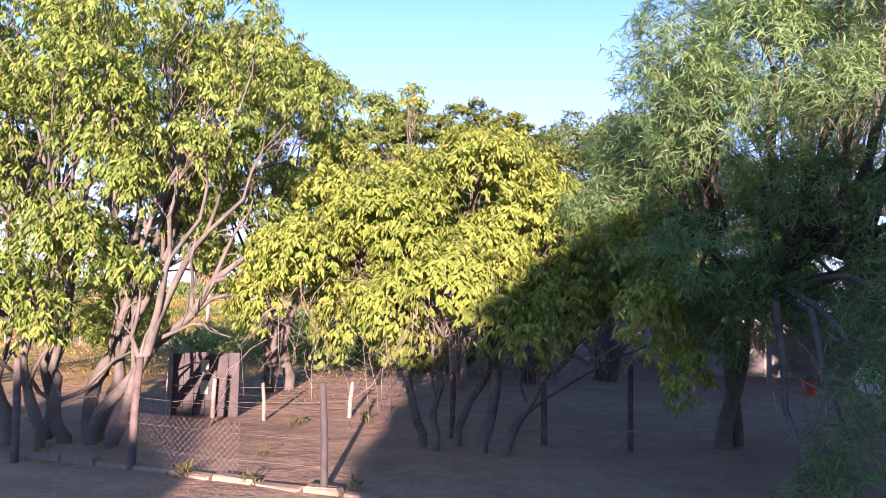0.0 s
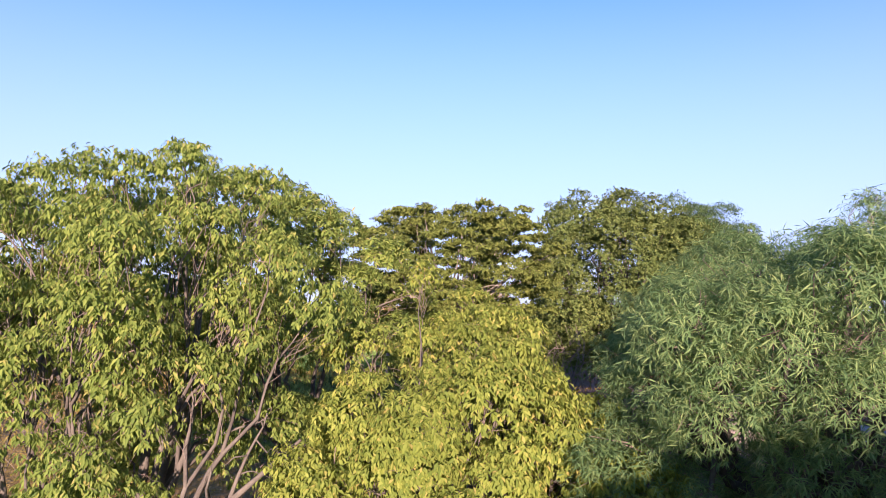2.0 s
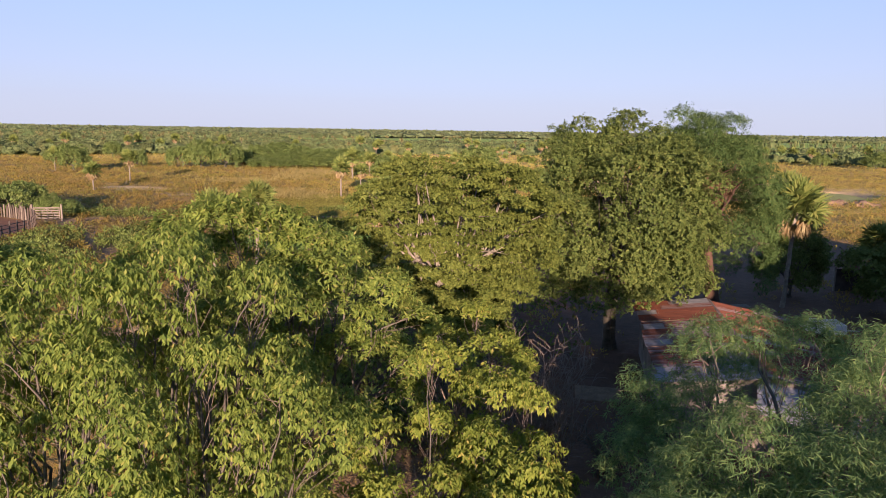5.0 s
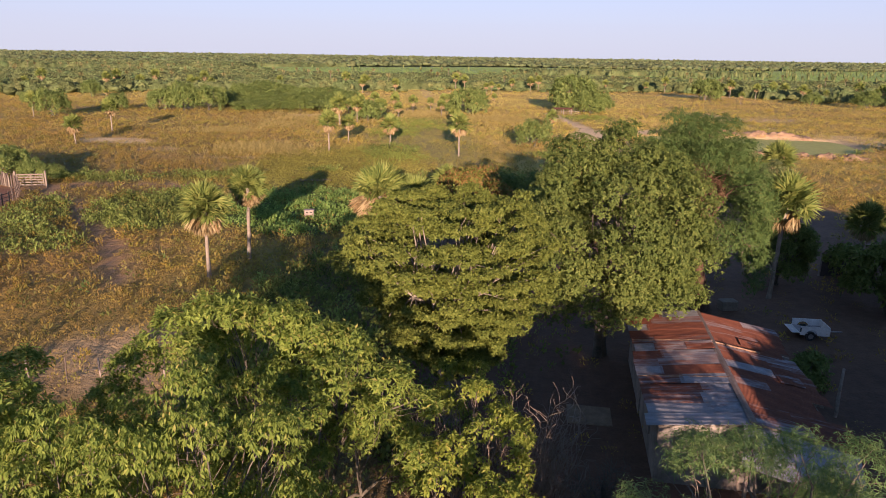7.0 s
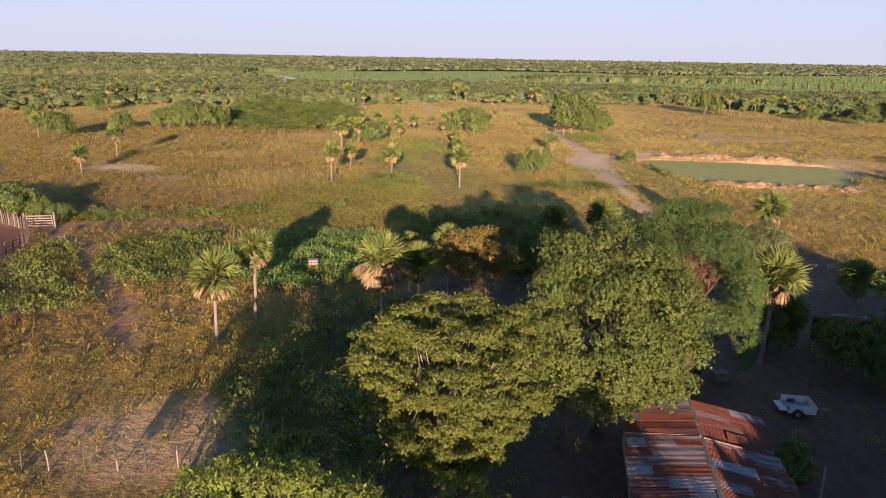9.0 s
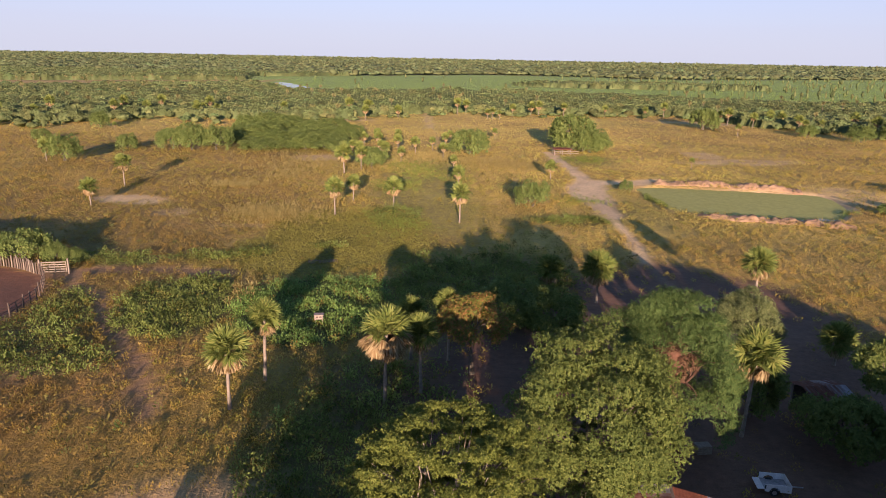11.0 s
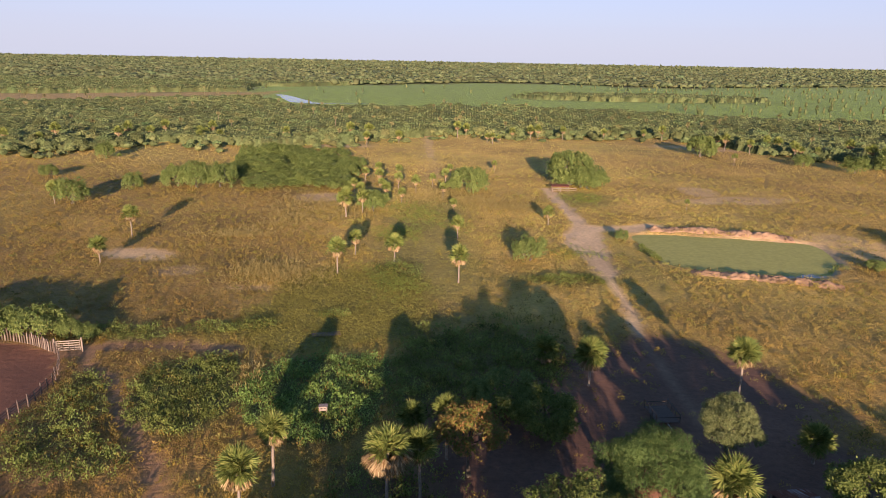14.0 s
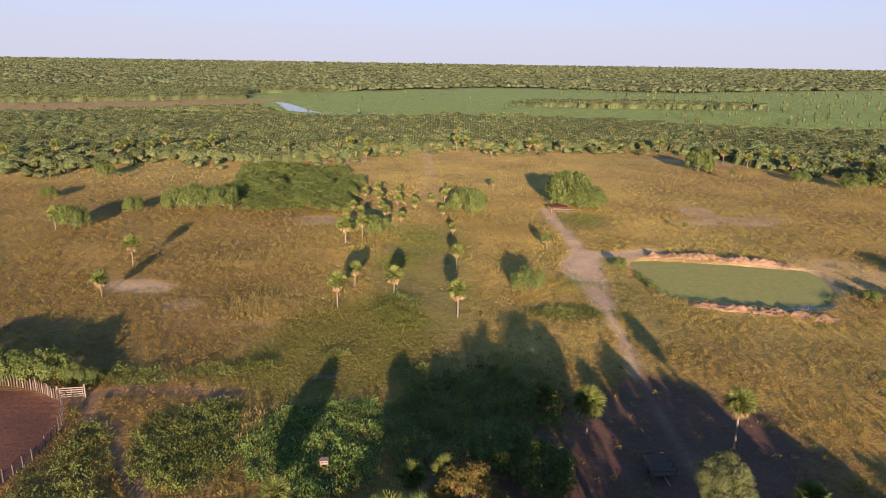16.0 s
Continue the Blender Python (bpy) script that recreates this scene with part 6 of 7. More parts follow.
# ---- the house ----
HOUSE = pose(7.15, 24.7, 0, 0, 0, -9.7)
house = thing("house", HOUSE, "low plastered farm house under a patched rusty corrugated roof", "house")
LONG, RIDGE_U, WIDE = 10.9, 3.3, 6.7
for u0, u1, v0, v1 in ((0.2, 0.36, 0.2, LONG - 0.2), (6.34, 6.5, 0.9, LONG - 0.2), (0.36, 6.34, 0.2, 0.36), (0.36, 6.34, LONG - 0.36, LONG - 0.2)):
    bm = bmesh.new()
    box(bm, u0, u1, v0, v1, -0.1, 2.05, 0.01)
    part("wall", bm, M_PLASTER, house)
for u in (0.14,):
    for v in (2.0, 5.2, 8.4):
        bm = bmesh.new()
        box(bm, u, u + 0.08, v, v + 0.9, 0.9 if v != 5.2 else 0.02, 1.9, 0.008)
        part("shutter" if v != 5.2 else "door", bm, M_POST, house)
for v in (0.21, LONG - 0.35):
    bm = bmesh.new()
    a = [bm.verts.new((u, v, z)) for u, z in ((0.2, 2.05), (6.5, 2.05), (6.5, 2.22), (RIDGE_U, 2.78), (0.2, 2.36))]
    c = [bm.verts.new((q.co.x, v + 0.14, q.co.z)) for q in a]
    bm.faces.new(a)
    bm.faces.new(c[::-1])
    for i in range(5):
        bm.faces.new((a[i], c[i], c[(i + 1) % 5], a[(i + 1) % 5]))
    bmesh.ops.recalc_face_normals(bm, faces=bm.faces)
    part("gable", bm, M_PLASTER, house)
bm = bmesh.new()
box(bm, RIDGE_U - 0.06, RIDGE_U + 0.06, -0.05, LONG + 0.05, 2.72, 2.84, 0.01)
part("ridge_beam", bm, M_POST, house)
for v in np.linspace(0.3, LONG - 0.3, 8):
    bm = bmesh.new()
    box(bm, 0, 3.35, -0.04, 0.04, -0.05, 0.05, m=pose(0.0, v, 2.31, 0, -math.degrees(math.atan2(0.42, 3.3)), 0))
    part("rafter", bm, M_POST, house)
    bm = bmesh.new()
    box(bm, 0, 3.5, -0.04, 0.04, -0.05, 0.05, m=pose(RIDGE_U, v, 2.75, 0, math.degrees(math.atan2(0.62, 3.4)), 0))
    part("rafter", bm, M_POST, house)


def corrugated(length, width, waves, amp=0.014, mat=M_ROOF):
    """A sheet whose waves run along x: closed, with its own thickness."""
    n = waves * 6 + 1
    yy = np.linspace(0, width, n)
    zz = amp * np.sin(np.linspace(0, 2 * np.pi * waves, n))
    top = np.stack([np.stack([np.full(n, x), yy, zz + 0.004], 1) for x in (0, length * 0.5, length)])
    bot = top - [0, 0, 0.006]
    V = np.concatenate([top.reshape(-1, 3), bot.reshape(-1, 3)])
    F = []
    for r in range(2):
        for c in range(n - 1):
            a = r * n + c
            F.append((a, a + n, a + n + 1, a + 1))
            F.append((a + 3 * n, a + 3 * n + 1, a + 4 * n + 1, a + 4 * n))
    return mesh_of("roof_sheet", V, F, mat)


SHEETS = {m.name: corrugated(1.0, 0.86, 9, mat=m) for m in (M_ROOF, M_ROOF_RED, M_ZINC)}


def lay_sheet(parent, m, length, mat, name="roof_sheet"):
    ob = part_of(name, SHEETS[mat.name], parent)
    ob.matrix_basis = m @ Matrix.Diagonal((length, 1, 1, 1))
    return ob


g = np.random.default_rng(8)
tilt_l = -math.degrees(math.atan2(0.42, 3.3))
tilt_r = math.degrees(math.atan2(0.62, 3.5))
Z, O, R = M_ZINC, M_ROOF, M_ROOF_RED
plan_l = [[(0, 1, Z)], [(0, 0.72, Z), (0.68, 1, Z)], [(0, 0.66, R), (0.62, 1, Z)], [(0, 0.7, R), (0.66, 1, O)], [(0, 0.5, O), (0.45, 1, Z)], [(0, 0.3, O), (0.27, 1, R)], [(0, 0.3, R), (0.27, 1, Z)],
          [(0, 0.36, R), (0.33, 1, Z)], [(0, 0.3, Z), (0.27, 0.7, O), (0.66, 1, R)], [(0, 0.34, O), (0.3, 1, R)], [(0, 1, R)], [(0, 0.28, Z), (0.25, 1, R)], [(0, 0.36, R), (0.33, 1, O)], [(0, 0.5, O), (0.46, 1, Z)]]
slope_l, slope_r = 0.42 / 3.3, 0.62 / 3.5
for k, v in enumerate(np.linspace(0, LONG - 0.8, 14)):
    step = 0.05 * (k >= 4) + 0.05 * (k >= 8)
    for q, (a, b, mat) in enumerate(plan_l[k]):
        end = 0.06 * g.normal() if a == 0 else 0
        lay_sheet(house, pose(-0.15 + end + 3.4 * a, v + g.normal(0, 0.015), 2.40 + 0.004 * (k % 3) + 0.014 * q + step + 3.4 * a * slope_l, 0, tilt_l, g.normal(0, 0.6)), 3.42 * (b - a) - end, mat)
    cut = 0.35 + 0.3 * g.random()
    far = 3.62 - 0.45 * (k in (2, 3, 9)) + 0.1 * g.normal()
    lay_sheet(house, pose(RIDGE_U + 0.02, v, 2.86 + 0.004 * (k % 2), 0, tilt_r, g.normal(0, 0.6)), far * cut + 0.1, (R, R, R, R, R, R, O)[k % 7])
    lay_sheet(house, pose(RIDGE_U + 0.02 + far * cut * 0.985, v, 2.848 + 0.004 * (k % 2) - far * cut * 0.985 * slope_r, 0, tilt_r, g.normal(0, 0.6)), far * (1 - cut), (R, R, R, R, R, O, R, R)[k % 8])
for x, y, turn in ((4.6, 7.4, -3), (5.4, 4.2, 2)):
    z = 2.40 + x * slope_l + 0.13 if x < RIDGE_U else 2.92 - (x - RIDGE_U) * slope_r
    lay_sheet(house, pose(x, y, z, 0, tilt_l if x < RIDGE_U else tilt_r, turn), 1.0, O, "patch_sheet")
for k in range(4):
    bm = bmesh.new()
    for s, t in ((-1, tilt_l), (1, tilt_r)):
        box(bm, 0 if s > 0 else -0.13, 0.13 if s > 0 else 0, k * 2.75 - 0.03, k * 2.75 + 2.78, 0, 0.012, m=pose(RIDGE_U, 0, 2.905 + 0.004 * (k % 2), 0, t, 0))
    part("ridge_cap", bm, M_WIRE, house)
for v in (3.85, 7.45):
    for k in range(5):
        bm = bmesh.new()
        box(bm, 0, 0.7, -0.03, 0.03, -0.07, 0.03, 0.01, m=pose(-0.12 + 0.68 * k, v - 0.06 * k + 0.02 * g.normal(), 2.46 + 0.05 * (v > 5) + 0.68 * k * slope_l + 0.006 * (k % 2), 0, tilt_l, -5 + 0.8 * g.normal()))
        part("step_flashing", bm, M_FLASHING, house)
for k in range(3):
    bm = bmesh.new()
    box(bm, 0, 0.66, -0.03, 0.03, -0.05, 0.02, 0.01, m=pose(RIDGE_U + 0.1 + 0.64 * k, 7.15 + 0.05 * g.normal(), 2.9 - 0.64 * k * slope_r, 0, tilt_r, g.normal()))
    part("step_flashing", bm, M_FLASHING, house)

lean = thing("lean_to", pose(9.3, 22.2, 0, 0, 0, -20), "open lean-to with a slanting grey corrugated roof on wooden posts", "lean-to")
PLANE = pose(0, 0, 2.42, 7, 9.3, 0)
for x, y in ((0.15, 0.15), (3.55, 0.15), (0.15, 2.4), (3.55, 2.4)):
    bm = bmesh.new()
    z1 = (PLANE @ Vector((x, y, 0))).z - 0.1
    bmesh.ops.create_cone(bm, cap_ends=True, segments=8, radius1=0.075, radius2=0.06, depth=z1 + 0.2)
    for vv in bm.verts:
        vv.co += Vector((x, y, (z1 - 0.2) / 2))
    part("post", bm, M_POST, lean)
for x in (0.15, 3.55):
    bm = bmesh.new()
    box(bm, x - 0.04, x + 0.04, -0.05, 2.55, -0.11, -0.03, 0.01, m=PLANE)
    part("beam", bm, M_POST, lean)
for k in range(3):
    lay_sheet(lean, PLANE @ pose(-0.05 + 0.05 * k, 0.82 * k, 0.004 * (k % 2), 0, 0, 1.2 * (k - 1)), 3.75, M_ZINC)

# things under and beside the lean-to
bucket = thing("bucket", pose(9.6, 20.2, 0), "faded red plastic bucket on bare ground", "bucket")
bm = bmesh.new()
bmesh.ops.create_cone(bm, cap_ends=False, segments=20, radius1=0.14, radius2=0.19, depth=0.36)
bmesh.ops.create_circle(bm, cap_ends=True, segments=20, radius=0.14, matrix=Matrix.Translation((0, 0, -0.18)))
for v in bm.verts:
    v.co.z += 0.18
part("body", bm, M_RED, bucket)
bm = bmesh.new()
for k in range(12):
    a0, a1 = math.pi * k / 12, math.pi * (k + 1) / 12
    p0, p1 = Vector((0.19 * math.cos(a0), 0, 0.36 + 0.17 * math.sin(a0))), Vector((0.19 * math.cos(a1), 0, 0.36 + 0.17 * math.sin(a1)))
    r = bmesh.ops.create_cone(bm, segments=5, radius1=0.006, radius2=0.006, depth=(p1 - p0).length)
    bmesh.ops.transform(bm, matrix=Matrix.Translation((p0 + p1) / 2) @ (p1 - p0).to_track_quat("Z", "Y").to_matrix().to_4x4(), verts=r["verts"])
part("handle", bm, M_STEEL, bucket)
for k, (x, y) in enumerate(((11.3, 20.4), (11.9, 20.7))):
    sack = bmesh.new()
    bmesh.ops.create_icosphere(sack, subdivisions=3, radius=0.42)
    for v in sack.verts:
        v.co = Vector((v.co.x * 0.9, v.co.y * 0.7, max(v.co.z, -0.3) * 1.25)) * (1 + 0.12 * noise.noise(v.co * 3 + Vector((k, 0, 0))))
    me = bpy.data.meshes.new("sack")
    sack.to_mesh(me)
    sack.free()
    me.materials.append(M_WHITE)
    ob = new("sack", me)
    ob.location = (x, y, 0.36)
    tagged(ob, "full white woven sack standing on the ground", "sack", "sacks by the house")

slab = bmesh.new()
box(slab, -0.95, 0.95, -0.8, 0.8, -0.05, 0.05, 0.02)
me = bpy.data.meshes.new("concrete_slab")
slab.to_mesh(me)
slab.free()
me.materials.append(M_KERB)
ob = new("concrete_slab", me)
ob.matrix_basis = pose(6.0, 29.6, 0, 0, 0, -9)
tagged(ob, "low worn concrete slab beside the house wall", "slab")


# ---- trailer ----
def prism(bm, pts, y0, y1):
    """A side outline (x, z) drawn out between two y."""
    a = [bm.verts.new((x, y0, z)) for x, z in pts]
    b = [bm.verts.new((x, y1, z)) for x, z in pts]
    bm.faces.new(a[::-1])
    bm.faces.new(b)
    for i in range(len(pts)):
        j = (i + 1) % len(pts)
        bm.faces.new((a[i], a[j], b[j], b[i]))
    bmesh.ops.recalc_face_normals(bm, faces=bm.faces)


truck = thing("trailer", pose(19.5, 38.9, 0, 0, 0, -7) @ Matrix.Scale(0.8, 4), "old white pickup-bed trailer with its tailgate down", "trailer")
arch = [(0.62 + 0.42 * math.cos(a), 0.42 + 0.42 * math.sin(a)) for a in np.linspace(math.pi, 0, 9)]
for y0, y1 in ((-0.85, -0.79), (0.79, 0.85)):
    bm = bmesh.new()
    prism(bm, [(0, 1.05), (0, 0.45), *[(x + 0.12, z) for x, z in arch], (1.95, 0.42), (1.95, 1.05)], y0, y1)
    part("bed_side", bm, M_WHITE, truck)
bm = bmesh.new()
box(bm, 0.0, 1.95, -0.79, 0.79, 0.52, 0.57)
part("bed_floor", bm, M_STEEL, truck)
bm = bmesh.new()
box(bm, -0.52, 0.0, -0.76, 0.76, 0.55, 0.60, 0.01)
part("tailgate", bm, M_WHITE, truck)
bm = bmesh.new()
box(bm, 1.89, 1.95, -0.79, 0.79, 0.57, 1.05, 0.01)
part("front_board", bm, M_WHITE, truck)
for y in (-0.84, 0.84):
    bm = bmesh.new()
    box(bm, -0.02, 0.05, y - 0.045, y + 0.045, 0.68, 0.98, 0.008)
    part("tail_light", bm, M_BLACK, truck)
bm = bmesh.new()
box(bm, 1.95, 3.1, -0.05, 0.05, 0.45, 0.53, 0.01)
part("drawbar", bm, M_STEEL, truck)
for y in (-0.72, 0.72):
    bm = bmesh.new()
    bmesh.ops.create_cone(bm, cap_ends=True, segments=22, radius1=0.34, radius2=0.34, depth=0.2)
    bmesh.ops.bevel(bm, geom=[e for e in bm.edges if abs(e.verts[0].co.z - e.verts[1].co.z) < 0.01], offset=0.04, segments=2, affect="EDGES")
    bmesh.ops.transform(bm, matrix=pose(0.74, y, 0.34, 90), verts=bm.verts)
    w = part("wheel", bm, M_BLACK, truck)
    bm = bmesh.new()
    bmesh.ops.create_cone(bm, cap_ends=True, segments=18, radius1=0.2, radius2=0.18, depth=0.215)
    bmesh.ops.transform(bm, matrix=pose(0.74, y, 0.34, 90), verts=bm.verts)
    part("rim", bm, M_STEEL, w)

# crate, pole, shed, cart, hive box
crate = thing("crate", pose(17.3, 43.0, 0, 0, 0, 8) @ Matrix.Scale(0.85, 4), "weathered white wooden crate on bare ground", "crate")
for k in range(4):
    z0 = 0.03 + 0.17 * k
    for (x0, x1, y0, y1) in ((-0.6, 0.6, -0.4, -0.37), (-0.6, 0.6, 0.37, 0.4), (-0.6, -0.57, -0.37, 0.37), (0.57, 0.6, -0.37, 0.37)):
        bm = bmesh.new()
        box(bm, x0, x1, y0, y1, z0, z0 + 0.14, 0.004)
        part("slat", bm, M_POST_PALE, crate)
bm = bmesh.new()
box(bm, -0.6, 0.6, -0.4, 0.4, 0.70, 0.725, 0.004)
part("lid", bm, M_POST_PALE, crate)


def post(name, x, y, h, r, mat, label, category, lean_by=(0, 0), group=""):
    T = Tubes(8)
    n = 6
    z = np.linspace(-0.25, h, n)
    gg = np.random.default_rng(int(abs(x * 97 + y * 31)))
    pts = np.stack([lean_by[0] * z + gg.normal(0, r * 0.12, n), lean_by[1] * z + gg.normal(0, r * 0.12, n), z], 1)
    T.add(np.concatenate([pts, pts[-1:] + [0, 0, 0.004]]), np.r_[r * np.linspace(1.1, 0.85, n) * (1 + gg.normal(0, 0.05, n)), 0.002])
    ob = new(name, T.mesh(name, mat))
    ob.location = (x, y, float(land(np.array(x), np.array(y))))
    return tagged(ob, label, category, group)


post("pole", 16.8, 29.8, 2.3, 0.07, M_POST, "short dark wooden pole in the bare yard", "pole")

shed = thing("shed", pose(28.6, 49.2, 0, 0, 0, 8), "small open shed with a pale metal gable roof", "shed")
for x in (-1.6, 1.6):
    for y in (-1.3, 1.3):
        bm = bmesh.new()
        box(bm, x - 0.06, x + 0.06, y - 0.06, y + 0.06, -0.2, 1.75, 0.01)
        part("post", bm, M_POST, shed)
bm = bmesh.new()
box(bm, -1.55, 1.55, 1.24, 1.3, 0.0, 1.6, 0.01)
part("back_wall", bm, M_DARKWOOD, shed)
for s in (-1, 1):
    for k in range(4):
        ob = lay_sheet(shed, pose(-1.85 + k * 0.9 + (0.86 if s > 0 else 0.86), 0, 2.13 + 0.004 * (k % 2), 0, 0, 90 if s > 0 else 90) @ (pose(0, 0, 0, 0, 14, 0) if s > 0 else pose(0, 0, 0, 0, 166, 0)), 1.7, M_ROOF)

cart = thing("cart", pose(22.2, 64.9, 0, 0, 0, 5), "wooden farm cart with upright stakes in the yard's shade", "cart")
bm = bmesh.new()
box(bm, -1.2, 1.2, -1.7, 1.7, 0.72, 0.80, 0.01)
part("deck", bm, M_POST_DARK, cart)
for x in (-1.15, 1.15):
    for y in (-1.65, -0.5, 0.6, 1.65):
        bm = bmesh.new()
        box(bm, x - 0.04, x + 0.04, y - 0.04, y + 0.04, 0.7, 1.75, 0.008, m=pose(0, 0, 0, 0, 4 * x, 0))
        part("stake", bm, M_POST_DARK, cart)
    bm = bmesh.new()
    box(bm, x - 0.03 + 0.06 * x, x + 0.03 + 0.06 * x, -1.7, 1.7, 1.5, 1.6, 0.008)
    part("rail", bm, M_POST_DARK, cart)
for y in (-1.68, 1.68):
    bm = bmesh.new()
    box(bm, -1.2, 1.2, y - 0.03, y + 0.03, 1.25, 1.35, 0.008)
    part("end_rail", bm, M_POST_DARK, cart)
for x in (-1.0, 1.0):
    bm = bmesh.new()
    bmesh.ops.create_cone(bm, cap_ends=True, segments=20, radius1=0.4, radius2=0.4, depth=0.14)
    bmesh.ops.transform(bm, matrix=pose(x, 0, 0.4, 0, 90), verts=bm.verts)
    part("wheel", bm, M_BLACK, cart)
bm = bmesh.new()
box(bm, -0.05, 0.05, -3.2, -1.7, 0.55, 0.65, 0.01)
part("drawbar", bm, M_STEEL, cart)

hive = thing("box", pose(-12.9, 64.6, 0, 0, 0, 6) @ Matrix.Scale(0.85, 4), "white wooden box with a dark lid on legs among weeds", "box")
bm = bmesh.new()
box(bm, -0.5, 0.5, -0.35, 0.35, 0.75, 1.25, 0.015)
part("body", bm, M_POST, hive)
bm = bmesh.new()
box(bm, -0.56, 0.56, -0.41, 0.41, 1.25, 1.32, 0.01)
part("lid", bm, M_POST, hive)
# no holes are cut: dark plates carry the shade inside as their colour
for x in (-0.2, 0.2):
    bm = bmesh.new()
    box(bm, x - 0.13, x + 0.13, -0.358, -0.34, 0.98, 1.14)
    part("opening_plate", bm, M_DARKWOOD, hive)
for x in (-0.42, 0.42):
    for y in (-0.28, 0.28):
        bm = bmesh.new()
        box(bm, x - 0.035, x + 0.035, y - 0.035, y + 0.035, -0.2, 0.75, 0.005)
        part("leg", bm, M_POST, hive)

# hut under the far tree
hut = thing("hut", pose(31.5, 192.6, 0, 0, 0, 5), "small open wooden shelter beside a far tree", "hut")
for x in (-2.2, 0, 2.2):
    for y in (-1, 1):
        bm = bmesh.new()
        box(bm, x - 0.08, x + 0.08, y - 0.08, y + 0.08, -0.2, 1.7, 0.01)
        part("post", bm, M_POST, hut)
bm = bmesh.new()
box(bm, -2.5, 2.5, -1.3, 1.3, 1.7, 1.8, 0.02, m=pose(0, 0, 0, 4))
part("roof", bm, M_ROOF_RED, hut)
for z in (0.5, 1.0):
    bm = bmesh.new()
    box(bm, -2.2, 4.6, -1.06, -1.0, z, z + 0.14, 0.01)
    part("rail", bm, M_POST_PALE, hut)


# ---- corral ----
def rail(bm, a, b, r=0.05):
    a, b = Vector(a), Vector(b)
    q = bmesh.ops.create_cone(bm, cap_ends=True, segments=6, radius1=r, radius2=r * 0.9, depth=(b - a).length)
    bmesh.ops.transform(bm, matrix=Matrix.Translation((a + b) / 2) @ (b - a).to_track_quat("Z", "Y").to_matrix().to_4x4(), verts=q["verts"])


corral = thing("corral_fence", pose(0, 0, 0), "weathered corral fence of posts and rails round red soil", "fence")
side = np.array(CORRAL_SIDE)
step = np.r_[0, np.cumsum(np.linalg.norm(np.diff(side, axis=0), axis=1))]
ring = [(float(np.interp(q, step, side[:, 0])), float(np.interp(q, step, side[:, 1]))) for q in np.linspace(0, step[-1], 24)]
gate_a, gate_b = (-48.4, 78.4), (-45.5, 79.0)
upper = [gate_a, (-49.6, 78.9), (-51, 79.8), (-53, 80.8), (-55.5, 81.5), (-58, 81.9), (-61, 82.1), (-65, 82)]
for k, (x, y) in enumerate(ring):
    T = Tubes(7)
    h = 1.35 + 0.15 * math.sin(k * 2.3)
    T.add([(x, y, -0.2), (x, y, 0.6), (x + 0.03 * math.sin(k), y, h), (x, y, h + 0.005)], [0.085, 0.08, 0.07, 0.003])
    part_of("post", T.mesh("post", M_POST_DARK), corral)
for a, b in zip(ring[:-1], ring[1:]):
    for z in (0.4, 0.75, 1.1):
        bm = bmesh.new()
        rail(bm, (*a, z), (*b, z + 0.04 * math.sin(a[0] * 5)), 0.035)
        part("rail", bm, M_POST_DARK, corral)
pal = 0
for a, b in zip(upper[:-1], upper[1:]):
    d = math.dist(a, b)
    for s in np.arange(0, d, 0.42):
        x, y = a[0] + (b[0] - a[0]) * s / d, a[1] + (b[1] - a[1]) * s / d
        T = Tubes(6)
        h = 1.5 + 0.3 * math.sin(pal * 1.7) * math.sin(pal * 0.6)
        T.add([(x, y, -0.2), (x + 0.02, y, 0.8), (x + 0.05 * math.sin(pal), y, h), (x, y, h + 0.01)], [0.10, 0.095, 0.08, 0.003])
        part_of("stake", T.mesh("stake", M_POST_DARK if pal % 3 else M_POST_PALE), corral)
        pal += 1
gate = thing("gate", pose(gate_a[0], gate_a[1], 0, 0, 0, math.degrees(math.atan2(gate_b[1] - gate_a[1], gate_b[0] - gate_a[0]))), "weathered grey-brown wooden five-bar gate with diagonal braces", "gate")
W = math.dist(gate_a, gate_b)
for k in range(5):
    bm = bmesh.new()
    box(bm, 0.1, W - 0.1, -0.025, 0.025, 0.25 + 0.29 * k, 0.39 + 0.29 * k, 0.006)
    part("bar", bm, M_POST_PALE, gate)
for x in (0.1, W / 2, W - 0.2):
    bm = bmesh.new()
    box(bm, x, x + 0.1, -0.055, -0.027, 0.2, 1.6, 0.006)
    part("upright", bm, M_POST_PALE, gate)
for x0, x1 in ((0.2, W / 2), (W - 0.2, W / 2)):
    bm = bmesh.new()
    rail(bm, (x0, -0.07, 0.3), (x1, -0.07, 1.5), 0.04)
    part("brace", bm, M_POST_PALE, gate)
for x in (-0.08, W + 0.08):
    bm = bmesh.new()
    box(bm, x - 0.09, x + 0.09, -0.09, 0.09, -0.3, 1.9, 0.02)
    part("gate_post", bm, M_POST_PALE, gate)


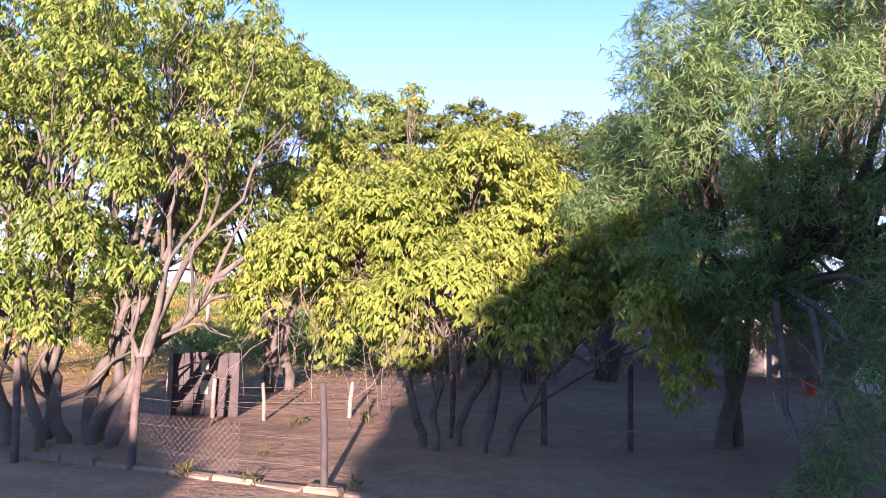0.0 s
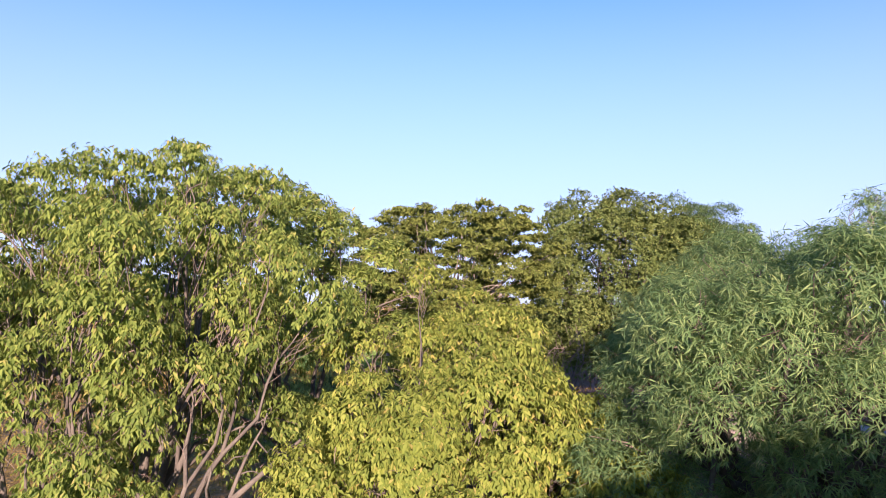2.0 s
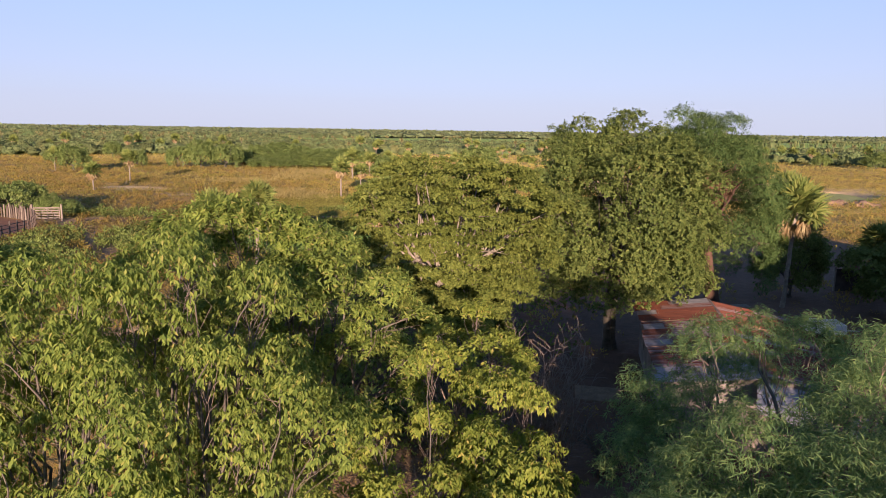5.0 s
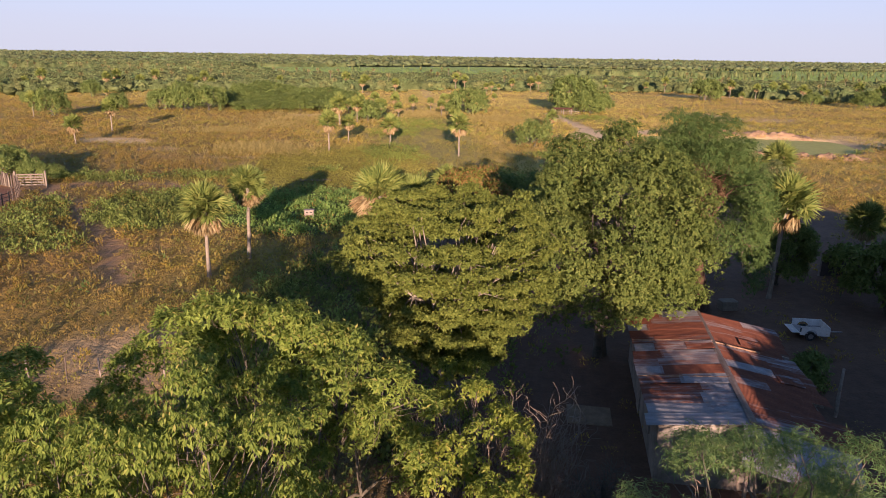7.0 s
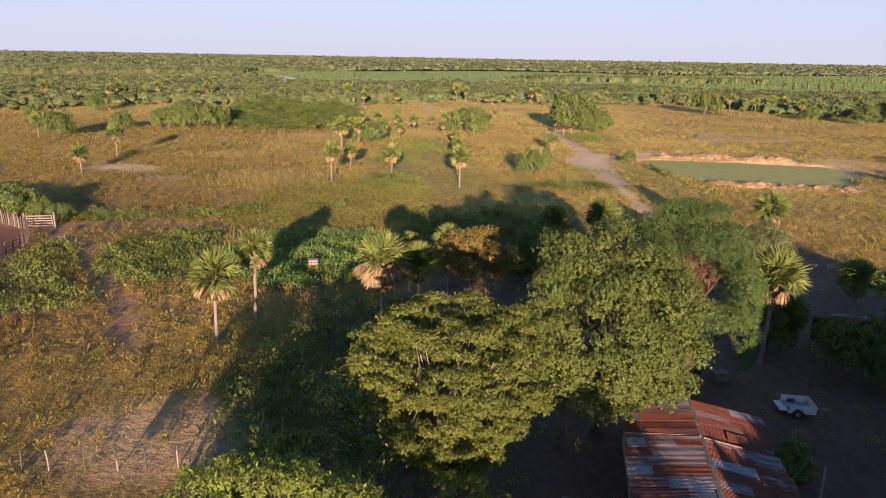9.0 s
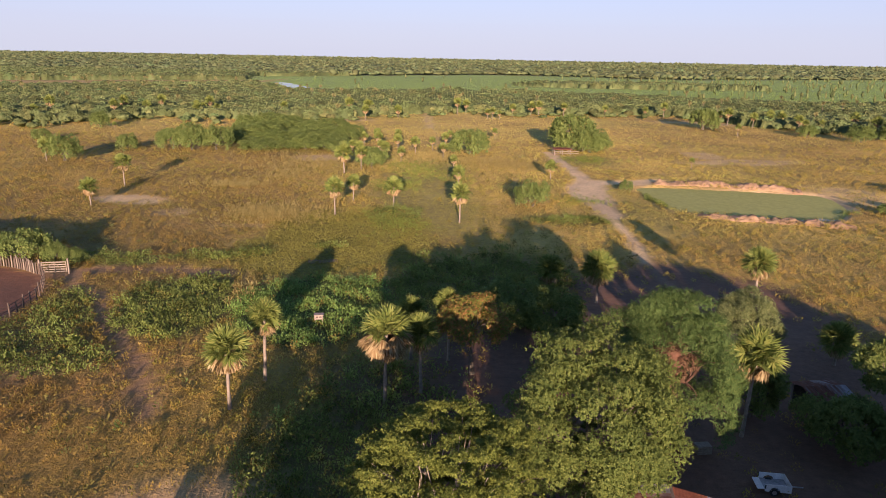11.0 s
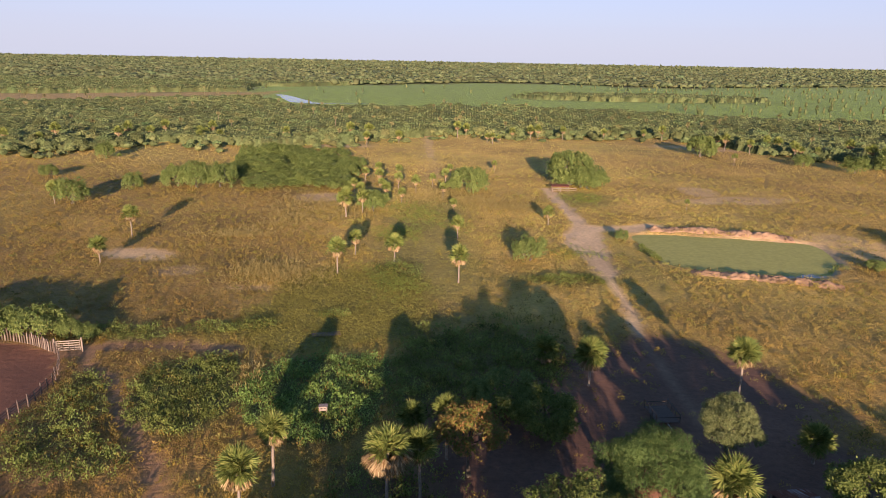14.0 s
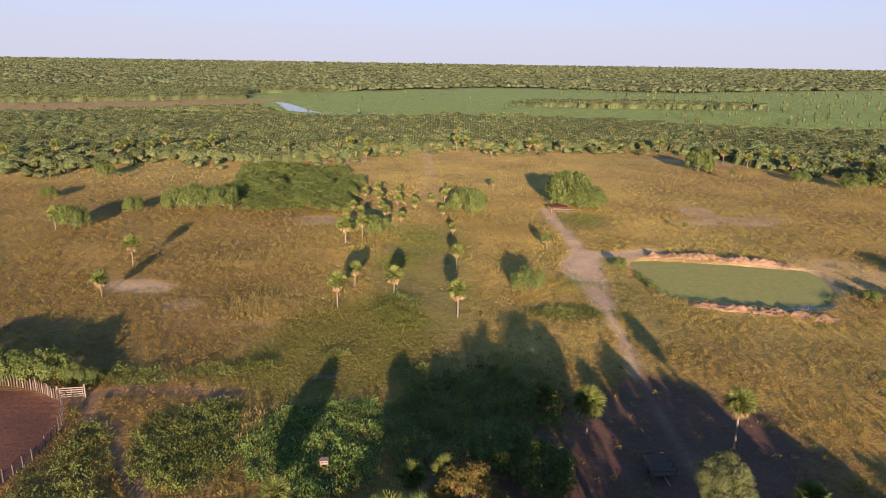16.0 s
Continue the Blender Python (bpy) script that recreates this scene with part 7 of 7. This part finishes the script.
# ---- fences ----
def wire_fence(name, way, wires, label, heights, radius, mats, thin=0.004):
    ob = thing(name, pose(0, 0, 0), label, "fence")
    for k, (x, y) in enumerate(way):
        T = Tubes(8)
        h = heights[k % len(heights)]
        r = radius[k % len(radius)]
        lx = 0.06 * math.sin(k * 2.7)
        T.add([(x, y, -0.3), (x + lx * 0.3, y, h * 0.5), (x + lx, y, h), (x + lx, y, h + 0.004)], [r, r * 0.95, r * 0.85, 0.003])
        part_of("post", T.mesh("post", mats[k % len(mats)]), ob)
    for a, b in zip(way[:-1], way[1:]):
        for z in wires:
            T = Tubes(3)
            p = bend((*a, z), (*b, z), -0.02, 0, 5)
            T.add(p, np.full(5, thin))
            part_of("wire", T.mesh("wire", M_WIRE), ob)
    return ob


wire_fence("wire_fence", [(-24.5, 31.2), (-23, 31.3), (-21.8, 31.4), (-20.8, 31.6), (-19.6, 31.8), (-17.9, 31.9), (-16.3, 31.9), (-15, 32.1), (-13.5, 32.3)], (0.4, 0.7, 1.0), "sagging wire fence on thin pale posts", [1.25, 1.15, 1.3], [0.045, 0.035], [M_POST, M_POST_DARK])
front = wire_fence("yard_fence", [(-9.6, 12.5), (-7.6, 11.9), (-5.5, 11.3), (-3.8, 11.1), (-1.05, 10.25), (0.4, 13.6), (1.9, 13.2), (3.2, 12.9)], (0.3, 0.62, 0.95), "yard fence of dark posts, wires and wire netting", [1.3, 1.35, 1.42, 1.48, 1.3, 1.2], [0.055, 0.048, 0.052], [M_POST_DARK, M_DARKWOOD, M_POST_DARK], 0.003)
wire_fence("inner_fence", [(-4.95, 14.9), (-4.15, 15.0), (-3.1, 14.8), (-1.6, 15.3), (0.4, 14.2)], (0.2, 0.34, 0.48, 0.62), "inner wire fence on pale wooden posts", [1.05, 0.74, 0.7, 0.7, 0.7], [0.045, 0.045, 0.038], [M_POST, M_POST_PALE, M_POST_PALE, M_POST, M_POST])


def netting(parent, a, b, z0, z1, cell=0.085):
    """Diamond wire netting hung between two points, woven of bent wires."""
    a, b = np.array(a, float), np.array(b, float)
    L = np.linalg.norm(b - a)
    d = (b - a) / L
    T = Tubes(3)
    h = z1 - z0
    for s in np.arange(-h, L, cell):
        for sg in (1, -1):
            s0, s1 = (s, s + h) if sg > 0 else (s + h, s)
            u0, u1 = np.clip((s0, s1), 0, L)
            if abs(u1 - u0) < 0.02:
                continue
            t0, t1 = (u0 - s0) / (s1 - s0), (u1 - s0) / (s1 - s0)
            p0, p1 = a + d * u0, a + d * u1
            T.add([(*p0, z0 + h * t0), (*((p0 + p1) / 2), z0 + h * (t0 + t1) / 2), (*p1, z0 + h * t1)], np.full(3, 0.0022))
    return part_of("netting", T.mesh("netting", M_WIRE), parent, "rusty diamond wire netting", kind="stuff")


netting(front, (-9.6, 12.5), (-7.6, 11.9), 0.05, 1.05)
netting(front, (-7.6, 11.9), (-5.5, 11.3), 0.05, 1.05)
netting(front, (-5.5, 11.3), (-3.8, 11.1), 0.05, 1.0)
netting(front, (-3.8, 11.1), (-2.2, 10.6), 0.1, 0.75)

# kerb: short worn blocks
kerb = thing("kerb", pose(0, 0, 0), "low worn concrete kerb of uneven blocks", "kerb")
way = [(-9.5, 12.55), (-6.0, 11.75), (-3.8, 11.15), (-1.3, 10.3), (0.2, 9.9)]
g = np.random.default_rng(4)
for a, b in zip(way[:-1], way[1:]):
    L = math.dist(a, b)
    n = max(2, round(L / 0.6))
    for k in range(n):
        bm = bmesh.new()
        box(bm, 0.01, L / n - 0.015 - 0.03 * g.random(), -0.08, 0.08, -0.1, 0.075 + 0.025 * g.normal(), 0.02)
        for v in bm.verts:
            v.co += Vector(g.normal(0, 0.008, 3))
        ob = part("kerb_block", bm, M_KERB, kerb)
        ob.matrix_basis = pose(a[0] + (b[0] - a[0]) * k / n, a[1] + (b[1] - a[1]) * k / n, 0, 0, 0, math.degrees(math.atan2(b[1] - a[1], b[0] - a[0])) + g.normal(0, 1.2))

# dark panel with two light gaps, behind the inner fence
panel = thing("board_screen", pose(-5.02, 15.2, 0, 0, 0, -2), "dark board screen with two pale patches", "screen")
for k in range(6):
    bm = bmesh.new()
    box(bm, 0.22 * k, 0.22 * k + 0.21, -0.02 - 0.004 * (k % 2), 0.02, -0.1, 1.18 + 0.02 * (k % 3), 0.004)
    part("board", bm, M_DARKWOOD, panel)
for z in (0.42, 0.82):
    bm = bmesh.new()
    box(bm, 0.56, 0.72, -0.05, -0.026, z, z + 0.26, 0.01)
    part("patch", bm, M_CONCRETE, panel)
bm = bmesh.new()
box(bm, -0.1, 0.0, -0.06, 0.06, -0.2, 1.3, 0.01)
part("post", bm, M_POST, panel)

# far cover stones beside the green hollow
slab = bmesh.new()
box(slab, -1.9, 1.9, -0.6, 0.6, -0.1, 0.14, 0.04)
me = bpy.data.meshes.new("trough")
slab.to_mesh(me)
slab.free()
me.materials.append(M_KERB)
ob = new("cattle_trough", me)
ob.matrix_basis = pose(-16.3, 85.8, 0, 0, 0, 14)
tagged(ob, "pale concrete slab in the green hollow", "slab")
